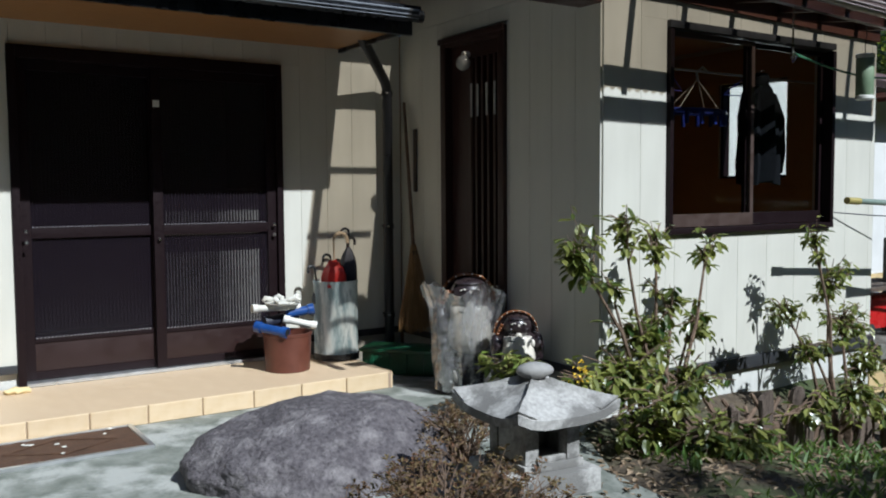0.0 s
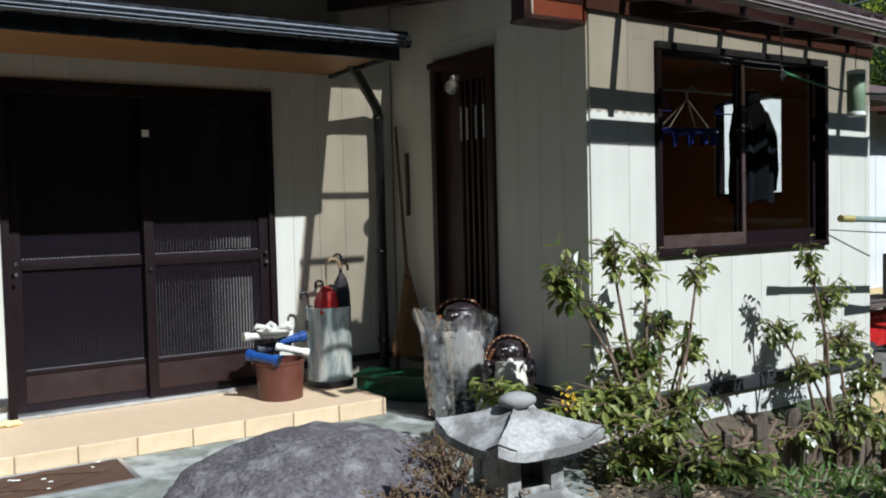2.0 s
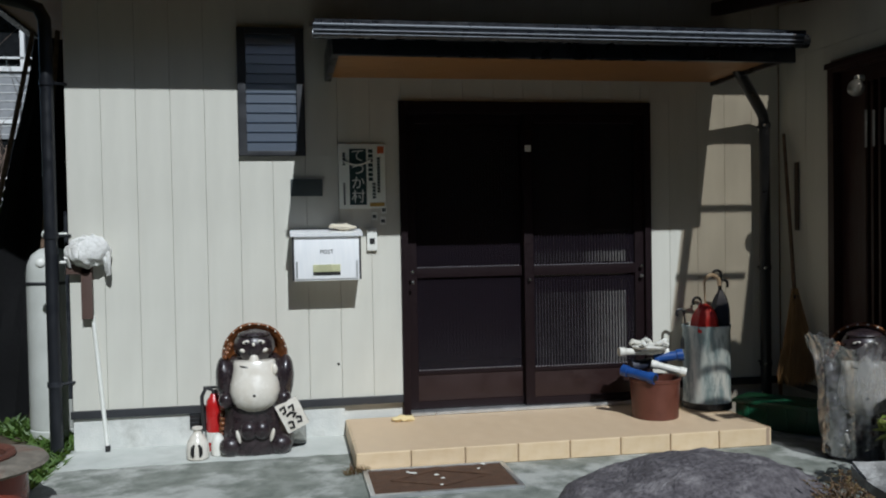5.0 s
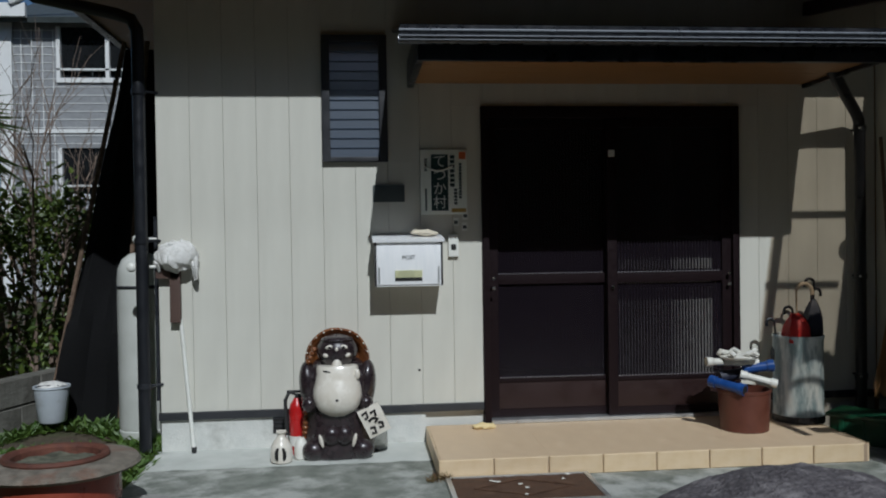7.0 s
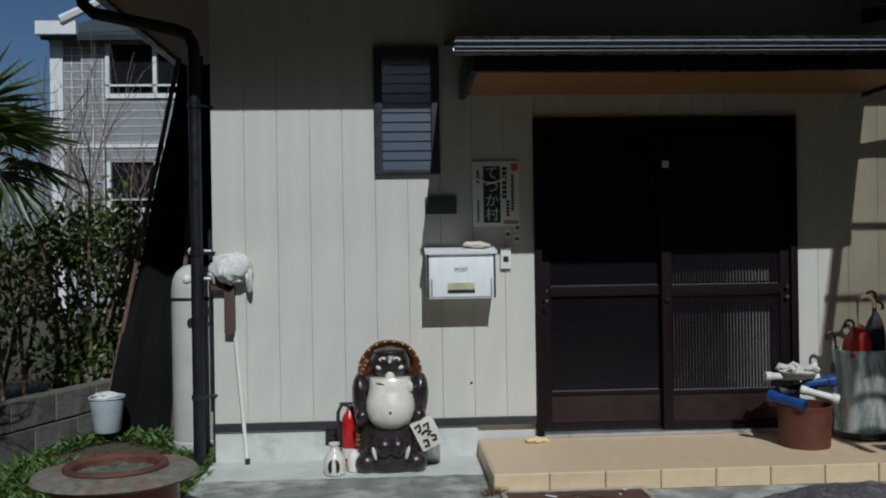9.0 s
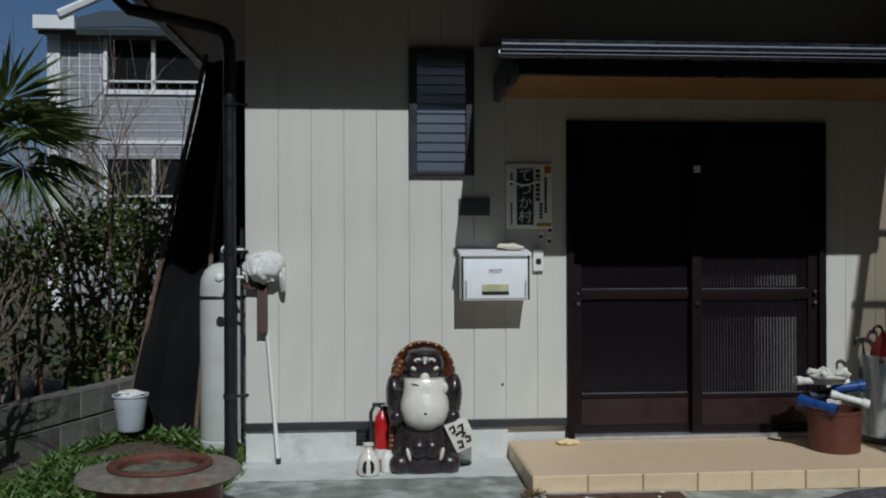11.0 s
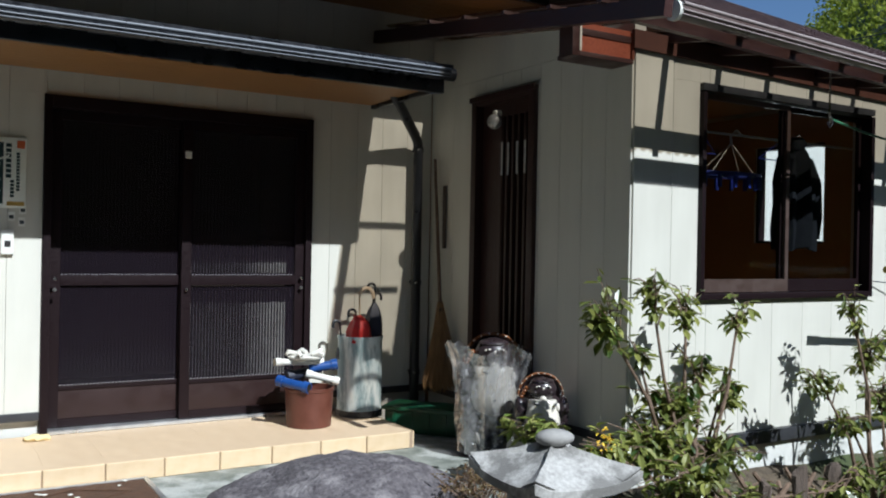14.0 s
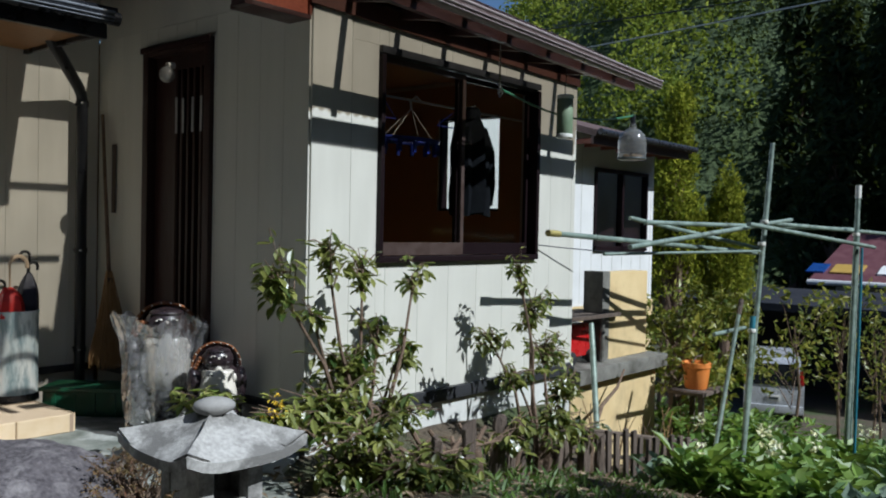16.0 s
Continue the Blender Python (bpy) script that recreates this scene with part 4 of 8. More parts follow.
def side_door():
    d = tagged(thing("door_2", "dark red-brown slatted wooden side door", "door", (XW, -0.97, 0.12)), kind="structure")
    a, b, z0, z1 = DOOR2
    x = XW
    for y0, y1, q0, q1 in ((a - 0.03, a + 0.03, z0, z1 + 0.03), (b - 0.03, b + 0.03, z0, z1 + 0.03), (a + 0.03, b - 0.03, z1 - 0.03, z1 + 0.03)):
        bm = B()
        box(bm, x - 0.03, x + 0.1, y0, y1, q0, q1, bev=0.005)
        part("frame", bm, DOORWOOD, d)
    bm = B()
    box(bm, x - 0.045, x - 0.031, a - 0.045, b + 0.04, z1 - 0.005, z1 + 0.03, bev=0.003)
    part("head_board", bm, DOORWOOD, d)
    bm = B()
    box(bm, x + 0.03, x + 0.065, a + 0.03, b - 0.03, z0, z0 + 0.5)
    box(bm, x + 0.03, x + 0.065, a + 0.03, a + 0.10, z0 + 0.5, z1 - 0.03)
    box(bm, x + 0.03, x + 0.065, b - 0.27, b - 0.03, z0 + 0.5, z1 - 0.03)
    box(bm, x + 0.03, x + 0.065, a + 0.10, b - 0.27, z1 - 0.12, z1 - 0.03)
    leaf = part("door_leaf", bm, DOORWOOD, d)
    for i in range(5):
        y = a + 0.125 + i * 0.066
        bm = B()
        box(bm, x + 0.025, x + 0.06, y, y + 0.022, z0 + 0.5, z1 - 0.12, bev=0.003)
        part("slat", bm, DOORWOOD, leaf)
    bm = B()
    box(bm, x + 0.062, x + 0.066, a + 0.1, b - 0.27, z0 + 0.5, z1 - 0.12)
    part("pane", bm, GLASS_DOOR, leaf)
    FADED = surf("faded_paper", (0.30, 0.30, 0.29), (0.42, 0.42, 0.41), 20, 0.8)
    for i, (yy, zz) in enumerate(((a + 0.115, 1.95), (a + 0.2, 1.95), (a + 0.3, 1.95), (a + 0.37, 1.96))):
        bm = B()
        box(bm, x + 0.019, x + 0.022, yy, yy + 0.02, 1.74, zz)
        part("paper_strip", bm, FADED, leaf)
    bm = B()
    box(bm, x + 0.012, x + 0.03, a + 0.05, a + 0.08, 1.0, 1.13, bev=0.004)
    part("handle", bm, CHROME, leaf)
    l = thing("porch_lamp", "round white glass lamp on the side door frame", "lamp", (x - 0.06, -0.93, 2.1))
    bm = B()
    ball(bm, (x - 0.075, -0.93, 2.08), (0.05, 0.05, 0.05), u=18, v=12)
    part("globe", bm, glass("lamp_glass", (0.5, 0.5, 0.5), 0.1, shine=0.1, haze=0.45, hue=(0.6, 0.6, 0.58)), l)
    bm = B()
    ball(bm, (x - 0.075, -0.93, 2.075), (0.022, 0.022, 0.03), u=12, v=8)
    part("bulb", bm, OFFWHITE, l)
    bm = B()
    tube(bm, [(x - 0.03, -0.93, 2.14), (x - 0.075, -0.93, 2.135)], 0.02, 10)
    part("bracket", bm, OFFWHITE, l)


side_door()


# ---- entrance step and mat ----
def entrance_step():
    bm = B()
    box(bm, -0.362, 2.052, -0.842, 0.003, -0.05, 0.099)
    return setting("step", bm, GROUT, "beige tiled entrance step")


entrance_step_ob = entrance_step()


def door_mat():
    m = thing("door_mat", "worn brown coir mat in an aluminium frame", "doormat", (0.045, -1.1, 0.0))
    bm = B()
    x0, x1, y0, y1 = -0.33, 0.42, -1.325, -0.875
    n, k = 30, 18
    vs = [[bm.verts.new((x0 + 0.012 + (x1 - x0 - 0.024) * i / n, y0 + 0.012 + (y1 - y0 - 0.024) * j / k, 0.014 + 0.004 * noise.noise(Vector((i * 0.7, j * 0.7, 3))))) for j in range(k + 1)] for i in range(n + 1)]
    for i in range(n):
        for j in range(k):
            bm.faces.new((vs[i][j], vs[i + 1][j], vs[i + 1][j + 1], vs[i][j + 1]))
    part("coir_pad", bm, MATFIB, m)
    for a in ((x0 - 0.012, x1 + 0.012, y0 - 0.012, y0 + 0.014), (x0 - 0.012, x1 + 0.012, y1 - 0.014, y1 + 0.006), (x0 - 0.012, x0 + 0.014, y0 + 0.014, y1 - 0.014), (x1 - 0.014, x1 + 0.012, y0 + 0.014, y1 - 0.014)):
        bm = B()
        box(bm, *a, 0.001, 0.02, bev=0.002)
        part("edge_strip", bm, ALU, m)
    # faint raised diamond
    bm = B()
    c = (0.045, -1.1)
    q = [(c[0] - 0.26, c[1], 0.018), (c[0], c[1] - 0.14, 0.018), (c[0] + 0.26, c[1], 0.018), (c[0], c[1] + 0.14, 0.018), (c[0] - 0.26, c[1], 0.018)]
    tube(bm, q, 0.004, 6)
    part("raised_pattern", bm, MATFIB, m)
    for i in range(9):
        bm = B()
        ball(bm, (rnd(x0 + 0.05, x1 - 0.05), rnd(y0 + 0.05, y1 - 0.03), 0.022), (rnd(0.006, 0.016), rnd(0.004, 0.012), 0.004), u=6, v=4)
        solo("leaf_scrap", bm, OFFWHITE, "pale dry leaf scrap on the mat", "leaf litter", "scraps on the mat")


door_mat()


def crumpled_cloth():
    bm = B()
    ball(bm, (-0.02, -0.13, 0.118), (0.075, 0.04, 0.02), u=18, v=10)
    for v in bm.verts:
        v.co += 0.016 * noise.noise_vector(v.co * 26)
        v.co.z = max(v.co.z, 0.1005)
    solo("floor_cloth", bm, surf("yellow_cloth", (0.62, 0.50, 0.26), rough=0.9), "crumpled pale yellow cloth on the step", "cloth")


crumpled_cloth()


# ---- raccoon-dog figures: one plain mesh each ----
def figure(name, at, h, turn, label, group="glazed figures", tag=True):
    s = h / 0.78
    bm = B()
    # 0 dark glaze, 1 cream glaze, 2 amber glaze, 3 ink
    lathe(bm, [(0.205, 0.0), (0.225, 0.02), (0.222, 0.09), (0.205, 0.18), (0.205, 0.28), (0.212, 0.38), (0.208, 0.46), (0.185, 0.53), (0.13, 0.585), (0.05, 0.61)], seg=32, mi=0, sy=0.78, wob=0.04)
    bib = []
    for z, hw, dp in ((0.256, 0.02, 0.05), (0.268, 0.066, 0.085), (0.295, 0.112, 0.122), (0.335, 0.141, 0.145), (0.385, 0.150, 0.150), (0.43, 0.145, 0.140), (0.475, 0.133, 0.120), (0.515, 0.126, 0.106), (0.548, 0.126, 0.098), (0.563, 0.12, 0.09), (0.568, 0.09, 0.06)):
        bib.append([Vector((hw * math.copysign(abs(math.cos(a)) ** 0.8, math.cos(a)), -0.085 + dp * math.copysign(abs(math.sin(a)) ** 0.8, math.sin(a)), z)) for a in [2 * math.pi * k / 28 for k in range(28)]])
    rings(bm, bib, 28, 1)
    ball(bm, (0, -0.05, 0.643), (0.124, 0.115, 0.105), 0, u=24, v=16)
    # hat slung behind the head: a dished disc, dark inside with an amber rim
    hv = lathe(bm, [(0.0, 0.075), (0.10, 0.07), (0.17, 0.05), (0.202, 0.0), (0.212, -0.012), (0.204, -0.024)], seg=40, mi=2, caps=False, wob=0.02)
    hv += lathe(bm, [(0.204, -0.024), (0.190, -0.016)], seg=40, mi=2, caps=False, wob=0.02)
    hv += lathe(bm, [(0.190, -0.016), (0.176, -0.012), (0.14, 0.035), (0.0, 0.05)], seg=40, mi=2 if tag else 0, caps=False, wob=0.02)
    for i in range(25):
        a = radians(-8 + 196 * i / 24)
        hv += ball(bm, (0.203 * math.cos(a), -0.203 * math.sin(a), -0.022), (0.0065, 0.0065, 0.006), 1 if i % 2 else 2, None, 8, 6)
    bmesh.ops.transform(bm, matrix=Matrix.Translation((0, 0.045, 0.575)) @ Matrix.Rotation(radians(-78), 4, "X") @ Matrix.Diagonal((0.94, 1.0, 1, 1)), verts=hv)
    for sx in (-1, 1):
        ball(bm, (sx * 0.172, -0.045, 0.43), (0.058, 0.085, 0.155), 0, Matrix.Rotation(radians(6 * sx), 4, "Y"), 20, 14)
        ball(bm, (sx * 0.168, -0.12, 0.335), (0.045, 0.05, 0.05), 0)
        ball(bm, (sx * 0.145, -0.125, 0.06), (0.07, 0.06, 0.062), 0)
        ball(bm, (sx * 0.038, -0.165, 0.155), (0.055, 0.045, 0.058), 0)
        ball(bm, (sx * 0.098, -0.175, 0.125), (0.013, 0.016, 0.042), 1, Matrix.Rotation(radians(14 * sx), 4, "Y"), 10, 8)
        ball(bm, (sx * 0.044, -0.150, 0.678), (0.023, 0.012, 0.013 if tag else 0.007), 1, Matrix.Rotation(radians(12 * sx), 4, "Y"), 12, 8)
        ball(bm, (sx * 0.042, -0.160, 0.676), (0.010, 0.006, 0.008), 3, None, 8, 6)
        ball(bm, (sx * 0.064, -0.142, 0.628), (0.020, 0.014, 0.013), 1 if tag else 0, Matrix.Rotation(radians(-16 * sx), 4, "Y"), 10, 8)
    lathe(bm, [(0.034, 0.555), (0.030, 0.575), (0.020, 0.605), (0.008, 0.622)], (0, -0.138, 0), 14, 1, sy=0.9)
    ball(bm, (0, -0.160, 0.664), (0.010, 0.008, 0.012), 1, None, 8, 6)
    ball(bm, (0, -0.070, 0.715), (0.10, 0.085, 0.028), 0, None, 16, 8)
    ball(bm, (-0.040, -0.176, 0.532), (0.045, 0.010, 0.006), 3, Matrix.Rotation(radians(14), 4, "Y"), 8, 6)
    ball(bm, (0.0, -0.178, 0.520), (0.035, 0.010, 0.006), 3, Matrix.Rotation(radians(-30), 4, "Y"), 8, 6)
    ball(bm, (0.0, -0.2345, 0.375), (0.009, 0.006, 0.007), 3, None, 8, 6)
    ball(bm, (0.118, -0.150, 0.512), (0.020, 0.02, 0.035), 1, None, 10, 8)
    for i in range(9):
        ball(bm, (-0.208 + 0.002 * i, -0.055, 0.03 + i * 0.031), (0.020, 0.03, 0.019), 2, None, 8, 6)
    for i in range(4):
        ball(bm, (-0.172 + i * 0.012, -0.075, 0.585 + i * 0.024), (0.018, 0.02, 0.016), 2, None, 8, 6)
    if tag:
        t = Matrix.Translation((0.215, -0.145, 0.235)) @ Matrix.Rotation(radians(-26), 4, "Y")
        vs = box(bm, -0.07, 0.07, -0.018, 0.018, -0.09, 0.09, 1, 0.006)
        for pts in (((-0.05, 0.06), (-0.02, 0.068), (-0.025, 0.035), (-0.045, 0.03)), ((0.0, 0.05), (0.03, 0.055), (0.02, 0.02)), ((-0.03, 0.01), (0.0, 0.018), (0.025, 0.0), (0.0, -0.012)), ((0.015, -0.02), (0.04, -0.03), (0.035, -0.055), (0.01, -0.05)), ((-0.04, -0.03), (-0.015, -0.035), (-0.02, -0.07), (-0.045, -0.062))):
            vs += tube(bm, [(a, -0.019, b) for a, b in pts], 0.0085, 6, 3)
        bmesh.ops.transform(bm, matrix=t, verts=list({v for v in vs if v.is_valid}))
    bmesh.ops.transform(bm, matrix=Matrix.Translation(at) @ Matrix.Rotation(radians(turn), 4, "Z") @ Matrix.Diagonal((s, s, s, 1)), verts=bm.verts)
    return solo(name, bm, [CERAM, CREAM, HATGL, INK], label, "statue", group)


figure("raccoon_dog_statue", (-0.917, -0.215, 0.0), 0.765, 0, "glazed raccoon-dog statue with amber hat and cream belly")
figure("raccoon_dog_statue", (2.425, -1.17, 0.0), 0.745, -30, "glazed raccoon-dog statue wrapped in a clear bag", tag=False)
figure("raccoon_dog_statue", (2.455, -1.62, 0.02), 0.535, -30, "smaller raccoon-dog statue behind a potted plant", tag=False)


def clear_bag():
    bm = B()
    prof = [(0.175, 0.004), (0.225, 0.03), (0.24, 0.12), (0.25, 0.25), (0.245, 0.40), (0.25, 0.48), (0.265, 0.56), (0.29, 0.62), (0.30, 0.65)]
    seg = 72
    out = []
    for r, z in prof:
        ring = []
        for k in range(seg):
            a = 2 * math.pi * k / seg
            c, s_ = math.cos(a), math.sin(a)
            q = r * (1 + 0.16 * noise.noise(Vector((c * 2.2, s_ * 2.2, z * 2.0))) + 0.07 * noise.noise(Vector((c * 7, s_ * 7, z * 5 + 4))))
            zz = z + (0.085 * noise.noise(Vector((c * 1.5 + 5, s_ * 1.5, 1))) - 0.03 * c if z > 0.55 else 0) + 0.014 * noise.noise(Vector((c * 5, s_ * 5, z * 9)))
            ring.append(Vector((q * c, q * 0.85 * s_, max(0.003, zz))))
        out.append(ring)
    rings(bm, out, seg, 0, False)
    ob_m = Matrix.Translation((2.405, -1.19, 0.0)) @ Matrix.Rotation(radians(20), 4, "Z")
    bmesh.ops.subdivide_edges(bm, edges=bm.edges, cuts=1, use_grid_fill=True)
    for v in bm.verts:
        v.co += Vector((v.co.x, v.co.y, 0)).normalized() * (0.030 * (0.5 - abs(noise.noise(v.co * 7))) + 0.016 * (0.5 - abs(noise.noise(v.co * 17 + Vector((2, 0, 0))))) - 0.02)
    bmesh.ops.transform(bm, matrix=ob_m, verts=bm.verts)
    for v in bm.verts:
        v.co.x = min(v.co.x, 2.605 + 0.025 * noise.noise(v.co * 5))
    bag = thing("plastic_bag", "large clear wrinkled plastic bag over the statue", "plastic bag", (2.365, -1.11, 0.0))
    rim = bm.copy()
    bmesh.ops.delete(bm, geom=[f for f in bm.faces if f.calc_center_median().z > 0.56], context="FACES")
    bmesh.ops.delete(rim, geom=[f for f in rim.faces if f.calc_center_median().z <= 0.56], context="FACES")
    part("film", bm, BAGFILM, bag, sharp=50)
    part("loose_rim", rim, BAGFILM, bag, "loose flared rim of the film", 50)


clear_bag()


def extinguisher():
    e = thing("fire_extinguisher", "small red fire extinguisher standing behind the statue", "fire extinguisher", (-1.165, -0.16, 0.0))
    x, y = -1.165, -0.16
    bm = B()
    lathe(bm, [(0.044, 0.001), (0.048, 0.008), (0.048, 0.27), (0.043, 0.30), (0.025, 0.325), (0.018, 0.34)], (x, y, 0), 20)
    part("cylinder", bm, RED, e)
    bm = B()
    box(bm, x - 0.012, x + 0.05, y - 0.012, y + 0.012, 0.34, 0.365, bev=0.003)
    box(bm, x - 0.06, x + 0.02, y - 0.01, y + 0.01, 0.372, 0.385, bev=0.003)
    part("valve_lever", bm, RUBBER, e)
    bm = B()
    tube(bm, [(x - 0.01, y, 0.365), (x - 0.045, y - 0.01, 0.375), (x - 0.068, y - 0.02, 0.33), (x - 0.066, y - 0.02, 0.22), (x - 0.058, y - 0.01, 0.12)], 0.011, 8)
    part("hose", bm, RUBBER, e)
    bm = B()
    lathe(bm, [(0.0488, 0.055), (0.0488, 0.115)], (x, y, 0), 20, caps=False)
    part("label_band", bm, WHITEPL, e)


extinguisher()


def plinth_vent():
    v = tagged(thing("plinth_vent", "small dark vent in the cement plinth", "vent", (-1.25, 0.0, 0.10)), kind="structure")
    bm = B()
    box(bm, -1.325, -1.175, -0.003, 0.004, 0.095, 0.192)
    part("opening", bm, INK, v)
    for z in (0.112, 0.137, 0.162, 0.187):
        bm = B()
        box(bm, -1.325, -1.175, -0.009, -0.003, z - 0.003, z + 0.003)
        part("slat", bm, FLASH, v)
    j = thing("glass_jar", "small clear glass jar beside the statue", "jar", (-0.672, -0.14, 0.0))
    bm = B()
    lathe(bm, [(0.035, 0.004), (0.048, 0.008), (0.052, 0.03), (0.05, 0.11), (0.038, 0.125), (0.038, 0.14)], (-0.672, -0.14, 0.0), 20, caps=False)
    part("body", bm, CLOCHE, j)
    bm = B()
    lathe(bm, [(0.036, 0.002), (0.05, 0.006), (0.05, 0.016), (0.0, 0.018)], (-0.672, -0.14, 0.0), 20)
    part("base", bm, GREYPLATE, j)
    random.seed(17)
    items = []
    for k in range(60):
        a = rnd(0, 6.28)
        items.append((Vector((-0.40 + rnd(-0.05, 0.09), -0.885 + rnd(-0.03, 0.02), 0.001)), Vector((math.cos(a) * 0.6, math.sin(a) * 0.6, rnd(0.3, 1.4))), Vector((0, 0, 1)), rnd(0.03, 0.075), rnd(0.006, 0.012)))
    leaves("dry_tuft", items, LEAF_DRY, None, "dry weed tuft at the corner of the step", "weed", "stuff")


plinth_vent()


def jug():
    j = thing("sake_jug", "small white round jug with black brush marks", "jug", (-1.245, -0.36, 0.0))
    x, y = -1.245, -0.36
    bm = B()
    lathe(bm, [(0.045, 0.001), (0.062, 0.012), (0.066, 0.055), (0.060, 0.10), (0.040, 0.135), (0.024, 0.152), (0.022, 0.168), (0.032, 0.178), (0.031, 0.187), (0.02, 0.184)], (x, y, 0), 24)
    part("body", bm, CREAM, j)
    for dx in (-0.022, 0.022):
        bm = B()
        tube(bm, [(x + dx * 0.6, y - 0.0655, 0.10), (x + dx, y - 0.066, 0.08), (x + dx * 1.05, y - 0.066, 0.05), (x + dx * 0.8, y - 0.064, 0.03)], [0.006, 0.011, 0.012, 0.005], 6)
        part("brush_mark", bm, INK, j)
    bm = B()
    lathe(bm, [(0.03, 0.001), (0.04, 0.01), (0.042, 0.06), (0.03, 0.11), (0.015, 0.13)], (-1.135, -0.30, 0), 18)
    solo("small_bottle", bm, OFFWHITE, "small white bottle beside the extinguisher", "bottle")


jug()


# ---- mailbox, sign, door bell ----
def text_mesh(body, size, at, turn, mat, parent, name="lettering", depth=0.001):
    cu = bpy.data.curves.new(name, "FONT")
    cu.body, cu.size, cu.align_x, cu.align_y, cu.extrude = body, size, "CENTER", "CENTER", depth
    tmp = bpy.data.objects.new(name, cu)
    scene.collection.objects.link(tmp)
    me = bpy.data.meshes.new_from_object(tmp.evaluated_get(bpy.context.evaluated_depsgraph_get()))
    bpy.data.objects.remove(tmp)
    me.transform(Matrix.Translation(at) @ turn)
    me.materials.clear()
    me.materials.append(mat)
    ob = new(name, me)
    ob.parent = parent
    if parent.type == "EMPTY":
        ob.matrix_parent_inverse = Matrix.Translation(parent.location).inverted()
    return ob


FACE = Matrix.Rotation(radians(90), 4, "X")


def mailbox():
    m = thing("mailbox", "shiny stainless steel wall mailbox with a slot", "mailbox", (-0.477, -0.1, 1.0))
    x0, x1, z0, z1, y0 = -0.683, -0.272, 1.0, 1.285, -0.195
    bm = B()
    box(bm, x0, x1, y0, -0.004, z0, z1, bev=0.006)
    part("body", bm, POSTBOX, m)
    bm = B()
    sheet(bm, [(x0 - 0.012, y0 - 0.022, z1 + 0.002), (x1 + 0.012, y0 - 0.022, z1 + 0.002), (x1 + 0.012, -0.003, z1 + 0.03), (x0 - 0.012, -0.003, z1 + 0.03)], 0.018)
    part("lid", bm, POSTBOX, m)
    bm = B()
    box(bm, x0 + 0.014, x1 - 0.014, y0 - 0.008, y0 - 0.001, z0 + 0.012, z1 - 0.035, bev=0.003)
    d = part("front_flap", bm, POSTBOX, m)
    bm = B()
    box(bm, -0.562, -0.398, y0 - 0.012, y0 - 0.008, 1.035, 1.06)
    part("slot", bm, INK, d)
    bm = B()
    sheet(bm, [(-0.562, y0 - 0.014, 1.055), (-0.398, y0 - 0.014, 1.055), (-0.398, y0 - 0.022, 1.098), (-0.562, y0 - 0.022, 1.098)], 0.004)
    part("slot_flap", bm, surf("olive_brass", (0.62, 0.62, 0.38), rough=0.3, metal=0.2), d, "brassy slot flap")
    text_mesh("POST", 0.034, (-0.478, y0 - 0.0095, 1.175), FACE, INK, d)
    # Bright strips imitate the highlights low on the flap's edges.
    for x in (x0 + 0.02, x1 - 0.03):
        bm = B()
        box(bm, x, x + 0.01, y0 - 0.012, y0 - 0.008, 1.02, 1.12)
        part("edge_glint", bm, ALU, d)
    for x in (x0 - 0.002, x1 - 0.010):
        bm = B()
        box(bm, x, x + 0.012, y0 - 0.004, y0 + 0.004, z0 + 0.004, z1 - 0.012, bev=0.002)
        part("edge_strip", bm, INK, m, "dark strip along the mailbox's side seam")
    n = thing("folded_paper", "crumpled pale paper lying on the mailbox", "paper", (-0.37, -0.1, 1.31))
    bm = B()
    ball(bm, (-0.37, -0.11, 1.325), (0.085, 0.05, 0.018), u=16, v=8)
    for v in bm.verts:
        v.co += 0.014 * noise.noise_vector(v.co * 24)
        v.co.z = max(v.co.z, 1.302 + (v.co.y + 0.1) * 0.13)
    part("sheet", bm, surf("cream_paper", (0.62, 0.56, 0.44), rough=0.8), n)


mailbox()


